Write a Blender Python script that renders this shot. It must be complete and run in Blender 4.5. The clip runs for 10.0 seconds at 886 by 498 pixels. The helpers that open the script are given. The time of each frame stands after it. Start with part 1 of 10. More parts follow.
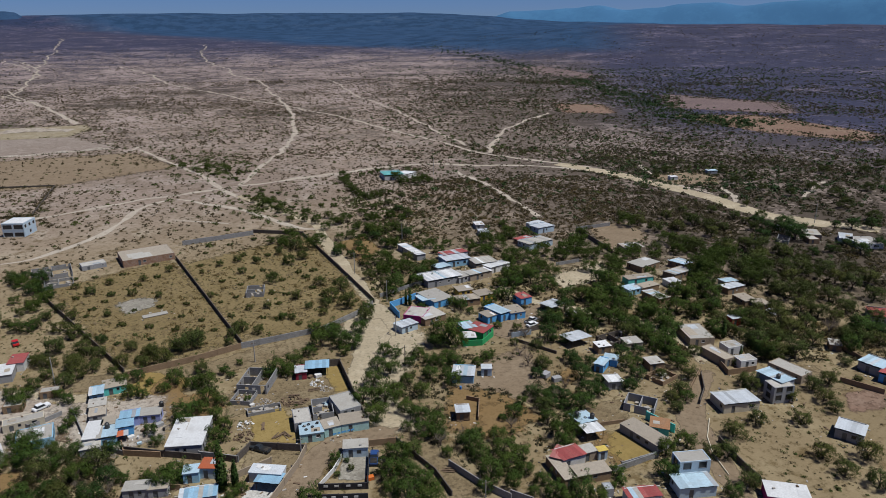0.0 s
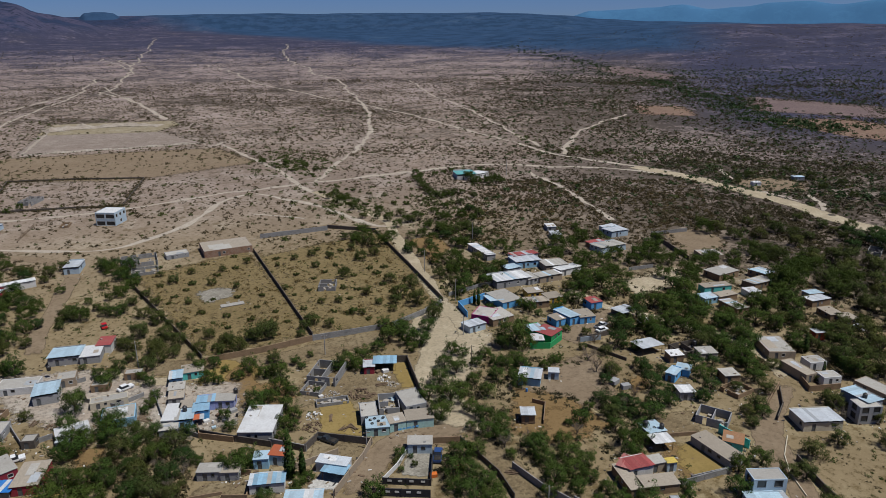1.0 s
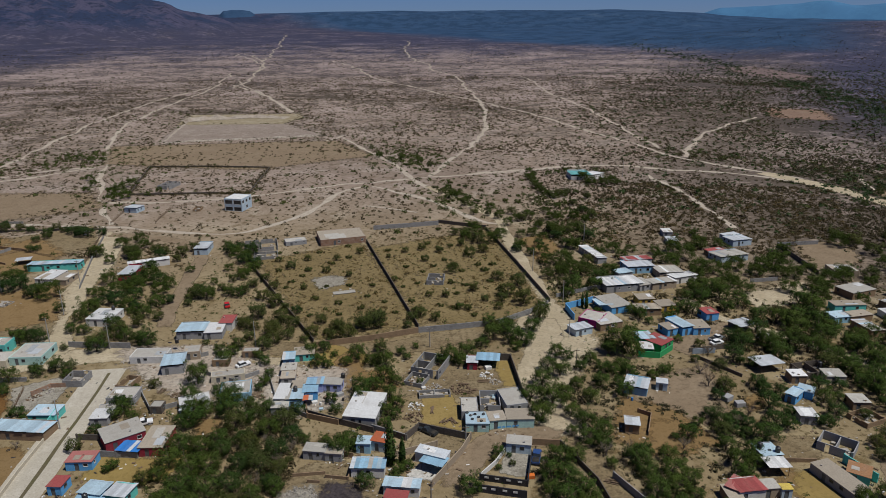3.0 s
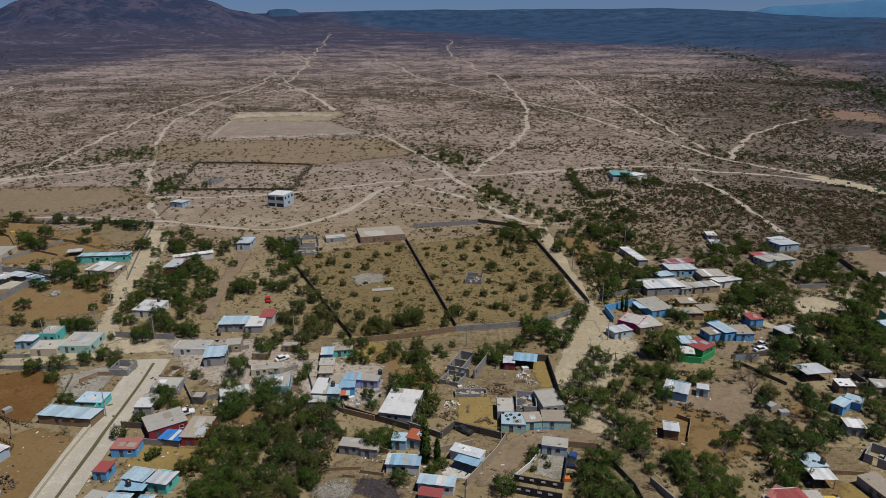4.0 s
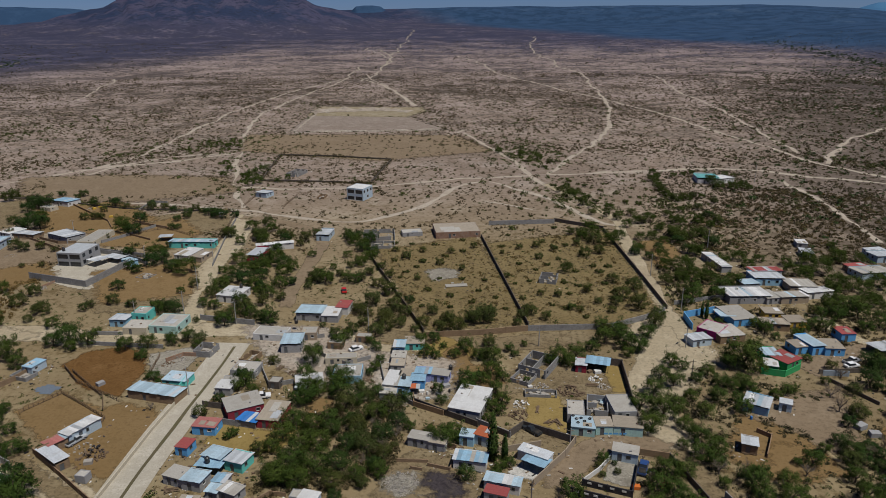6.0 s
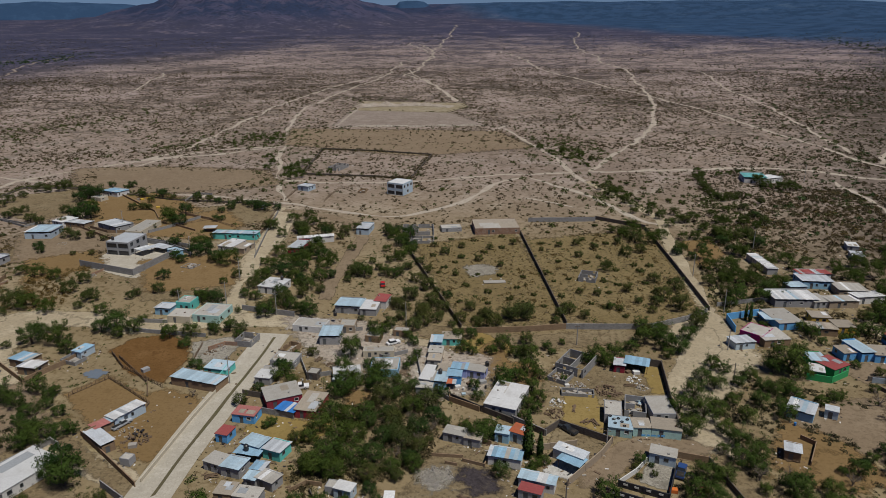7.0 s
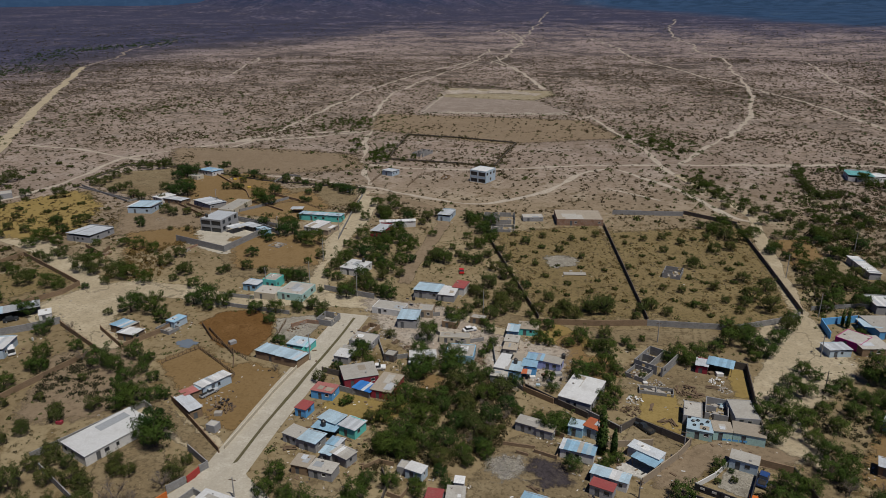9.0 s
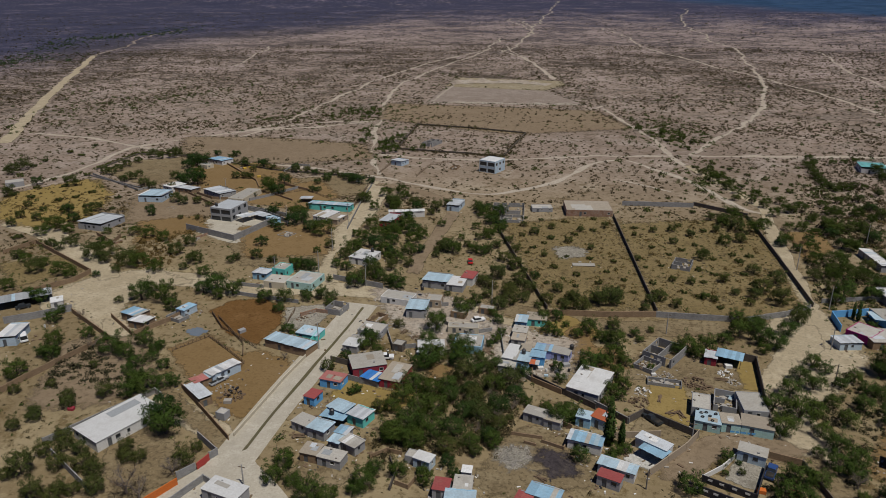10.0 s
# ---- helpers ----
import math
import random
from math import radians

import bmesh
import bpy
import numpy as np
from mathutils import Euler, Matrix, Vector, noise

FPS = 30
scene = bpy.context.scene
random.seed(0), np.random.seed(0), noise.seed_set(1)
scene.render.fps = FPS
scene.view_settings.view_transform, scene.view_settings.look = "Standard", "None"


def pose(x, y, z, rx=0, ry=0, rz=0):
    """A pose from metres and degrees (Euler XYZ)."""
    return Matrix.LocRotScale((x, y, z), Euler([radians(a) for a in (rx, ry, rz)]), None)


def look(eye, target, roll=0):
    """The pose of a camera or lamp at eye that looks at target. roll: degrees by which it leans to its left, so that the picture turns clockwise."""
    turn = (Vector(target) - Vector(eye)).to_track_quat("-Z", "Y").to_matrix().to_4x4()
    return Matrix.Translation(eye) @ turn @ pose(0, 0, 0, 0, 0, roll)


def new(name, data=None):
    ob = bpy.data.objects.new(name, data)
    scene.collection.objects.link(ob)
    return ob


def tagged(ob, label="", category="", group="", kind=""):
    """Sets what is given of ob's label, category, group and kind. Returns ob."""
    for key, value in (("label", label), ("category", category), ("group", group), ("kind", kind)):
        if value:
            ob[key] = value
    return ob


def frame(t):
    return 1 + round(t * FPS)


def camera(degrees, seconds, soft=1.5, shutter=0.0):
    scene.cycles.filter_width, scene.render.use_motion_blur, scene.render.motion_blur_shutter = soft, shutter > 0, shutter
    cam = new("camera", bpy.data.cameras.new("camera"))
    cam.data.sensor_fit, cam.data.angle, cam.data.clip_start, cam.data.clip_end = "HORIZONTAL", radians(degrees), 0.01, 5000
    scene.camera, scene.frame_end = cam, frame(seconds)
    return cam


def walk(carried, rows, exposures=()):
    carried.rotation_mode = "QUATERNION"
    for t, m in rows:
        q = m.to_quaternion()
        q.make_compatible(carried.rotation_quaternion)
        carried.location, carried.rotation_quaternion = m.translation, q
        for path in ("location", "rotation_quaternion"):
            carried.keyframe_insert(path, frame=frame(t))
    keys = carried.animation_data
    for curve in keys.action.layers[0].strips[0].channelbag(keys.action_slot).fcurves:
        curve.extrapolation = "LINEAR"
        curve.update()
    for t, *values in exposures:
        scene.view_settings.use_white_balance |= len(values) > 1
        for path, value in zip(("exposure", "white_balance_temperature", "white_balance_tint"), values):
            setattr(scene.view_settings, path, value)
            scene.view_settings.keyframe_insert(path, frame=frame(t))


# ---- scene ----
# ---- camera: it hovers and pans ----
EYE = 93.0
cam = camera(65.1, 10.0, 0.5)
PATH = [
    (0.0, -20.60, -18.21, -0.12), (0.2, -20.27, -18.20, -0.15), (0.5, -18.32, -18.20, -0.18), (1.0, -14.51, -18.21, -0.20),
    (1.5, -10.85, -18.24, -0.21), (2.0, -7.95, -18.27, -0.20), (2.2, -7.26, -18.28, -0.20), (3.3, -4.13, -18.41, -0.20),
    (3.5, -3.43, -18.42, -0.20), (4.0, -1.68, -18.46, -0.20), (4.5, 0.07, -18.50, -0.19), (5.0, 1.69, -18.53, -0.19),
    (5.5, 3.27, -18.57, -0.18), (5.7, 3.88, -18.61, -0.17), (6.8, 7.54, -18.97, -0.16), (7.0, 8.22, -19.04, -0.16),
    (7.5, 10.01, -19.23, -0.16), (8.0, 11.94, -19.43, -0.15), (8.5, 13.76, -19.63, -0.16), (9.0, 15.22, -20.03, -0.14),
    (9.2, 15.67, -20.23, -0.13), (9.5, 16.00, -20.55, -0.12), (10.0, 16.00, -20.84, -0.09),
]


def aim(yaw, pitch, roll):
    a, p = radians(yaw), radians(pitch)
    way = Vector((-math.sin(a) * math.cos(p), math.cos(a) * math.cos(p), math.sin(p)))
    eye = Vector((0, 0, EYE))
    return look(eye, eye + way, roll)


walk(cam, [(t, aim(a, b, c)) for t, a, b, c in PATH], [(0, -0.18, 6050, 10), (1, -0.27, 6120, 10), (2, -0.34, 6190, 10), (3.5, -0.37, 6320, 10), (7, -0.49, 6430, 10), (10, -0.53, 6500, 10)])

# ---- light: high midday sun, hazy blue sky ----
SUN_EL, SUN_WAY = radians(66), Vector((0.82, -0.57, 0))
world = bpy.data.worlds.new("world")
scene.world = world
world.use_nodes = True
wt = world.node_tree
sky = wt.nodes.new("ShaderNodeTexSky")
sky.sky_type, sky.sun_disc = "NISHITA", False
sky.sun_elevation, sky.sun_rotation = SUN_EL, math.atan2(SUN_WAY.x, SUN_WAY.y)
sky.air_density, sky.dust_density, sky.ozone_density, sky.altitude = 0.85, 0.45, 2.0, 1900
tint = wt.nodes.new("ShaderNodeMix")
tint.data_type, tint.blend_type = "RGBA", "MULTIPLY"
tint.inputs[0].default_value, tint.inputs[7].default_value = 1.0, (0.66, 0.91, 1.6, 1)
wt.links.new(sky.outputs[0], tint.inputs[6])
wt.links.new(tint.outputs[2], wt.nodes["Background"].inputs[0])
wt.nodes["Background"].inputs[1].default_value = 0.039
sun = new("sun", bpy.data.lights.new("sun", "SUN"))
sun.data.energy, sun.data.angle, sun.data.color = 5.15, radians(0.6), (1.0, 0.965, 0.895)
to_sun = SUN_WAY.normalized() * math.cos(SUN_EL) + Vector((0, 0, math.sin(SUN_EL)))
sun.matrix_world = look(to_sun * 400, Vector((0, 0, 0)))

# ---- materials ----
MATS = {}


def node(nt, kind, **sets):
    n = nt.nodes.new(kind)
    for k, v in sets.items():
        n.inputs[k].default_value = v
    return n


def mix(nt, fac, a, b, blend="MIX"):
    m = nt.nodes.new("ShaderNodeMix")
    m.data_type, m.blend_type = "RGBA", blend
    for socket, value in ((m.inputs[0], fac), (m.inputs[6], a), (m.inputs[7], b)):
        if hasattr(value, "is_output"):
            nt.links.new(value, socket)
        elif isinstance(value, (int, float)):
            socket.default_value = value
        else:
            socket.default_value = (*value, 1)
    return m.outputs[2]


def ramp(nt, value, lo, hi):
    r = nt.nodes.new("ShaderNodeMapRange")
    r.interpolation_type = "SMOOTHSTEP"
    nt.links.new(value, r.inputs[0])
    r.inputs[1].default_value, r.inputs[2].default_value = lo, hi
    return r.outputs[0]


def noise_of(nt, vec, scale, detail=4.0, rough=0.55):
    n = node(nt, "ShaderNodeTexNoise", Scale=scale, Detail=detail, Roughness=rough)
    nt.links.new(vec, n.inputs["Vector"])
    return n.outputs["Fac"]


def begin(name):
    m = bpy.data.materials.new(name)
    m.use_nodes = True
    nt = m.node_tree
    geo = nt.nodes.new("ShaderNodeNewGeometry")
    nt.nodes["Principled BSDF"].inputs["Specular IOR Level"].default_value = 0.08
    return m, nt, nt.nodes["Principled BSDF"], geo.outputs["Position"]


def surface(name, color, rough=0.85, stain=0.35, dirt=(0.25, 0.19, 0.13), scale=0.7, grain=6.0, metal=0.0, vary=0.12, bump=0.15):
    """A weathered surface: stains at metre size, grain at hand size, a small tint from object to object."""
    m, nt, bsdf, pos = begin(name)
    big = noise_of(nt, pos, scale, 5.0, 0.65)
    fine = noise_of(nt, pos, grain, 3.0)
    info = nt.nodes.new("ShaderNodeObjectInfo")
    base = mix(nt, ramp(nt, big, 0.45, 0.75), color, tuple(c * (1 - stain) + d * stain for c, d in zip(color, dirt)))
    base = mix(nt, ramp(nt, fine, 0.3, 0.8), base, tuple(c * 0.72 for c in color))
    dark = tuple(c * (1 - 2 * vary) for c in color)
    base = mix(nt, info.outputs["Random"], base, mix(nt, 0.5, base, dark))
    nt.links.new(base, bsdf.inputs["Base Color"])
    bsdf.inputs["Roughness"].default_value, bsdf.inputs["Metallic"].default_value = rough, metal
    bsdf.inputs["Specular IOR Level"].default_value = 0.5 if rough < 0.8 else 0.2
    b = node(nt, "ShaderNodeBump", Strength=bump, Distance=0.05)
    nt.links.new(fine, b.inputs["Height"])
    nt.links.new(b.outputs[0], bsdf.inputs["Normal"])
    MATS[name] = m
    return m


def masonry(name, color, joint, bw=0.4, bh=0.2, rough=0.9):
    """Rendered or bare block and brick walls, courses along the height."""
    m, nt, bsdf, pos = begin(name)
    tc = nt.nodes.new("ShaderNodeTexCoord")
    sep = nt.nodes.new("ShaderNodeSeparateXYZ")
    nt.links.new(tc.outputs["Object"], sep.inputs[0])
    add = nt.nodes.new("ShaderNodeMath")
    nt.links.new(sep.outputs[0], add.inputs[0])
    nt.links.new(sep.outputs[1], add.inputs[1])
    comb = nt.nodes.new("ShaderNodeCombineXYZ")
    nt.links.new(add.outputs[0], comb.inputs[0])
    nt.links.new(sep.outputs[2], comb.inputs[1])
    br = node(nt, "ShaderNodeTexBrick", Scale=1.0)
    br.inputs["Brick Width"].default_value, br.inputs["Row Height"].default_value = bw, bh
    br.inputs["Mortar Size"].default_value = 0.018
    br.inputs["Color1"].default_value = (*color, 1)
    br.inputs["Color2"].default_value = (*[c * 0.72 for c in color], 1)
    br.inputs["Mortar"].default_value = (*joint, 1)
    nt.links.new(comb.outputs[0], br.inputs["Vector"])
    stain = noise_of(nt, pos, 0.5, 5.0, 0.65)
    base = mix(nt, ramp(nt, stain, 0.45, 0.8), br.outputs["Color"], tuple(c * 0.55 for c in color))
    nt.links.new(base, bsdf.inputs["Base Color"])
    bsdf.inputs["Roughness"].default_value = rough
    MATS[name] = m
    return m


def earth(name, a, b, c, s1=0.06, s2=0.6, s3=0.012, rough=0.95, fade=True, worn=1.0):
    """Dry soil: two tones at tens of metres, pebbly grain, pale trodden patches; it thins out raggedly towards its rim."""
    m, nt, bsdf, pos = begin(name)
    broad = noise_of(nt, pos, s3, 6.0, 0.6)
    mid = noise_of(nt, pos, s1, 7.0, 0.65)
    fine = noise_of(nt, pos, s2, 6.0, 0.7)
    base = mix(nt, ramp(nt, broad, 0.36, 0.62), a, b)
    base = mix(nt, ramp(nt, mid, 0.45, 0.68), base, c)
    worn = worn if fade else 0.3
    base = mix(nt, ramp(nt, noise_of(nt, pos, 0.22, 7.0, 0.72), 0.5, 0.66), base, tuple(v * (1 - 0.28 * worn) for v in a))
    base = mix(nt, ramp(nt, fine, 0.46, 0.68), base, tuple(v * (1 - 0.5 * worn) for v in a))
    base = mix(nt, ramp(nt, noise_of(nt, pos, 1.7, 4.0, 0.7), 0.58, 0.7), base, tuple(v * (1 + 0.2 * worn) for v in c))
    nt.links.new(base, bsdf.inputs["Base Color"])
    bsdf.inputs["Roughness"].default_value = rough
    bump = node(nt, "ShaderNodeBump", Strength=0.35, Distance=0.3)
    nt.links.new(fine, bump.inputs["Height"])
    nt.links.new(bump.outputs[0], bsdf.inputs["Normal"])
    if fade:
        at = nt.nodes.new("ShaderNodeAttribute")
        at.attribute_name = "cover"
        ragged = noise_of(nt, pos, 0.4, 5.0, 0.7)
        add = nt.nodes.new("ShaderNodeMath")
        add.operation = "ADD"
        nt.links.new(at.outputs["Fac"], add.inputs[0])
        nt.links.new(ragged, add.inputs[1])
        bare = nt.nodes.new("ShaderNodeBsdfTransparent")
        ms = nt.nodes.new("ShaderNodeMixShader")
        nt.links.new(ramp(nt, add.outputs[0], 0.72, 1.0), ms.inputs[0])
        nt.links.new(bare.outputs[0], ms.inputs[1])
        nt.links.new(bsdf.outputs[0], ms.inputs[2])
        nt.links.new(ms.outputs[0], nt.nodes["Material Output"].inputs[0])
    MATS[name] = m
    return m


def leaves(name, a, b, rough=0.7):
    m, nt, bsdf, pos = begin(name)
    geo = nt.nodes.new("ShaderNodeNewGeometry")
    info = nt.nodes.new("ShaderNodeObjectInfo")
    base = mix(nt, ramp(nt, geo.outputs["Random Per Island"], -0.2, 1.2), a, b)
    base = mix(nt, info.outputs["Random"], base, mix(nt, 0.65, base, (b[0] * 1.25, b[1] * 0.95, b[2] * 0.8)))
    base = mix(nt, ramp(nt, noise_of(nt, pos, 0.35, 3.0), 0.4, 0.7), base, mix(nt, 0.45, base, a))
    nt.links.new(base, bsdf.inputs["Base Color"])
    bsdf.inputs["Roughness"].default_value = rough
    MATS[name] = m
    return m


earth("road_dirt", (0.326, 0.270, 0.180), (0.365, 0.306, 0.206), (0.431, 0.366, 0.258), 0.12, 1.1, worn=0.5)
earth("track_dirt", (0.350, 0.298, 0.234), (0.378, 0.326, 0.260), (0.425, 0.372, 0.300), 0.12, 1.1, worn=0.45)
earth("yard_dirt", (0.171, 0.128, 0.072), (0.197, 0.151, 0.086), (0.227, 0.180, 0.107), 0.10, 1.0)
earth("corral_soil", (0.121, 0.063, 0.021), (0.142, 0.076, 0.027), (0.173, 0.097, 0.038), 0.08, 1.2, worn=0.4)
earth("brown_soil", (0.180, 0.117, 0.051), (0.208, 0.139, 0.066), (0.195, 0.131, 0.062), 0.08, 1.2, worn=0.4)
earth("dry_grass", (0.180, 0.134, 0.064), (0.204, 0.155, 0.075), (0.157, 0.118, 0.052), 0.10, 1.2)
earth("straw_soil", (0.238, 0.171, 0.059), (0.264, 0.193, 0.074), (0.211, 0.150, 0.056), 0.10, 1.2, worn=0.4)
earth("plain_soil", (0.232, 0.186, 0.150), (0.252, 0.206, 0.170), (0.300, 0.252, 0.205), 0.08, 0.8)
earth("pale_soil", (0.323, 0.267, 0.210), (0.347, 0.299, 0.242), (0.371, 0.331, 0.275), 0.10, 0.9)
earth("bank_soil", (0.250, 0.205, 0.125), (0.275, 0.228, 0.150), (0.33, 0.285, 0.205), 0.10, 0.9)
earth("field_soil", (0.150, 0.108, 0.100), (0.165, 0.120, 0.110), (0.185, 0.138, 0.125), 0.03, 0.5)
earth("plain_tan", (0.195, 0.145, 0.093), (0.211, 0.159, 0.104), (0.231, 0.177, 0.118), 0.08, 0.8, worn=0.6)
earth("red_soil", (0.190, 0.122, 0.085), (0.210, 0.140, 0.100), (0.235, 0.170, 0.125), 0.05, 0.7)
earth("concrete_road", (0.370, 0.335, 0.268), (0.410, 0.372, 0.301), (0.450, 0.412, 0.340), 0.25, 2.2, fade=False)
earth("rubble", (0.225, 0.203, 0.162), (0.285, 0.261, 0.214), (0.337, 0.313, 0.260), 0.9, 3.0)
WALLS = dict(white=(0.66, 0.65, 0.62), cream=(0.56, 0.50, 0.38), grey=(0.33, 0.33, 0.33), tan=(0.36, 0.29, 0.21),
             blue=(0.13, 0.40, 0.74), skyblue=(0.30, 0.52, 0.68), teal=(0.14, 0.58, 0.52), green=(0.04, 0.33, 0.11),
             magenta=(0.42, 0.03, 0.20), crimson=(0.30, 0.03, 0.05), yellow=(0.55, 0.36, 0.06), lavender=(0.33, 0.36, 0.60),
             orange=(0.62, 0.16, 0.03), black=(0.035, 0.035, 0.04), slate=(0.30, 0.35, 0.40), paleblue=(0.45, 0.55, 0.62), paleteal=(0.40, 0.60, 0.56), red=(0.42, 0.06, 0.05))
for key, col in WALLS.items():
    surface("wall_" + key, col, 0.9, 0.35, (0.2, 0.16, 0.12), 0.6, 5.0)
masonry("block", (0.30, 0.295, 0.285), (0.20, 0.195, 0.19))
masonry("brick", (0.32, 0.155, 0.085), (0.30, 0.25, 0.2), 0.28, 0.08)
masonry("adobe", (0.29, 0.20, 0.125), (0.22, 0.16, 0.10), 0.4, 0.14)
masonry("dark_block", (0.135, 0.115, 0.098), (0.09, 0.08, 0.07))
ROOFS = dict(white=(0.74, 0.74, 0.72), concrete=(0.46, 0.435, 0.385), tan=(0.40, 0.345, 0.27), blue=(0.29, 0.48, 0.62), skyblue=(0.44, 0.58, 0.66),
             red=(0.36, 0.085, 0.08), pink=(0.45, 0.17, 0.15), orange=(0.52, 0.14, 0.06), grey=(0.36, 0.38, 0.39), zinc=(0.55, 0.58, 0.60),
             rust=(0.30, 0.16, 0.08), cobalt=(0.04, 0.2, 0.55), yellow=(0.6, 0.45, 0.1), teal=(0.15, 0.42, 0.42))
for key, col in ROOFS.items():
    surface("roof_" + key, col, 0.6 if key in ("blue", "skyblue", "zinc", "white") else 0.85, 0.45, (0.24, 0.19, 0.14), 0.45, 3.0, 0.0, 0.3)
surface("glass_dark", (0.03, 0.035, 0.04), 0.2, 0.1)
surface("door_metal", (0.10, 0.11, 0.12), 0.5)
surface("frame_white", (0.6, 0.6, 0.58), 0.6)
surface("timber", (0.16, 0.11, 0.07), 0.9)
surface("pole_wood", (0.17, 0.15, 0.13), 0.9)
surface("pole_concrete", (0.36, 0.35, 0.33), 0.85)
surface("bark", (0.11, 0.085, 0.065), 0.95)
surface("dry_twig", (0.17, 0.14, 0.12), 0.95)
surface("tank_black", (0.02, 0.02, 0.022), 0.45)
surface("tyre", (0.02, 0.02, 0.02), 0.8)
surface("water", (0.16, 0.19, 0.22), 0.15, 0.2)
earth("ash", (0.05, 0.042, 0.045), (0.06, 0.05, 0.052), (0.085, 0.07, 0.06), 0.3, 1.6)
surface("stone", (0.36, 0.33, 0.29), 0.9)
for key, col in dict(red=(0.5, 0.02, 0.02), dark=(0.03, 0.035, 0.04), white=(0.75, 0.75, 0.75), blue=(0.03, 0.07, 0.2), silver=(0.4, 0.42, 0.44)).items():
    surface("car_" + key, col, 0.25, 0.1, (0.3, 0.26, 0.2), 0.8, 4.0, 0.0, 0.0, 0.0)
leaves("leaf_green", (0.026, 0.051, 0.008), (0.050, 0.084, 0.016))
leaves("leaf_olive", (0.036, 0.051, 0.012), (0.063, 0.081, 0.021))
leaves("leaf_dark", (0.016, 0.038, 0.008), (0.034, 0.066, 0.014))
leaves("leaf_scrub", (0.016, 0.018, 0.009), (0.075, 0.066, 0.032))
leaves("leaf_brown", (0.048, 0.038, 0.013), (0.128, 0.100, 0.036))
leaves("leaf_far", (0.014, 0.034, 0.010), (0.042, 0.074, 0.024))
leaves("leaf_dry", (0.10, 0.085, 0.055), (0.19, 0.16, 0.10))

# ---- mesh helpers ----


def link_mesh(name, bm, material, parent=None, label=""):
    me = bpy.data.meshes.new(name)
    bm.to_mesh(me)
    bm.free()
    me.materials.append(MATS[material])
    ob = new(name, me)
    if parent:
        ob.parent = parent
    if label:
        tagged(ob, label)
    return ob


part = link_mesh


def add_box(bm, x0, y0, z0, x1, y1, z1, m=None):
    r = bmesh.ops.create_cube(bm, size=1.0, matrix=Matrix.LocRotScale(((x0 + x1) / 2, (y0 + y1) / 2, (z0 + z1) / 2), None, (abs(x1 - x0), abs(y1 - y0), abs(z1 - z0))))
    if m:
        bmesh.ops.transform(bm, matrix=m, verts=r["verts"])
    return r["verts"]


def box_mesh(name, x0, y0, z0, x1, y1, z1, material, parent, label="", m=None, bevel=0.0):
    bm = bmesh.new()
    add_box(bm, x0, y0, z0, x1, y1, z1, m)
    if bevel:
        bmesh.ops.bevel(bm, geom=bm.edges[:], offset=bevel, segments=1, affect="EDGES")
    return link_mesh(name, bm, material, parent, label)


def add_tube(bm, p, q, r0, r1, n=7):
    p, q = Vector(p), Vector(q)
    m = Matrix.Translation((p + q) / 2) @ (q - p).to_track_quat("Z", "Y").to_matrix().to_4x4()
    return bmesh.ops.create_cone(bm, cap_ends=True, segments=n, radius1=r0, radius2=r1, depth=(q - p).length, matrix=m)["verts"]


UNIT = {}


def unit_piece(name, material, parent, m):
    """One shared box mesh a material, scaled into place: sheets, panels and boards."""
    if material not in UNIT:
        bm = bmesh.new()
        bmesh.ops.create_cube(bm, size=1.0)
        me = bpy.data.meshes.new("piece_" + material)
        bm.to_mesh(me)
        bm.free()
        me.materials.append(MATS[material])
        UNIT[material] = me
    ob = new(name, UNIT[material])
    ob.parent = parent
    ob.matrix_basis = m
    return ob


def thing(name, x, y, z, rot, label, category, group=""):
    ob = new(name)
    ob.matrix_world = pose(x, y, z, 0, 0, rot)
    return tagged(ob, label, category, group)


# ---- ground: one sheet to the hills ----


# Each rise: name, azimuth where it begins and ends (degrees, left positive), distance of its crest, crest heights along it,
# distance of its foot along it, how hollow its slope is, and how broken.
RISES = [
    ("mountain", 46, 8, 3900, [26, 26, 32, 36, 34, 44, 62, 96, 126, 178, 210, 226, 230, 222, 205, 182, 130, 104, 74, 56], [2300, 2200, 2000, 2000, 2300, 3200], 2.3, 9),
    ("plateau", 20, -44, 4720, [100, 108, 116, 122, 130, 137, 139, 138, 139, 140, 140, 141, 138, 122, 100, 86, 80, 78, 78, 78], [3700, 3600, 3300, 3000, 3000], 1.5, 5),
    ("hillside", -8, -72, 2900, [-6, 4, 26, 44, 62, 74, 78, 77, 77, 77, 76, 76, 76, 76, 75], [2400, 2200, 1900, 1500, 1250, 1100, 1000, 950, 900], 1.0, 6),
]


def along(values, u):
    k = u * (len(values) - 1)
    j = min(int(k), len(values) - 2)
    f = k - j
    f = f * f * (3 - 2 * f)
    return values[j] * (1 - f) + values[j + 1] * f


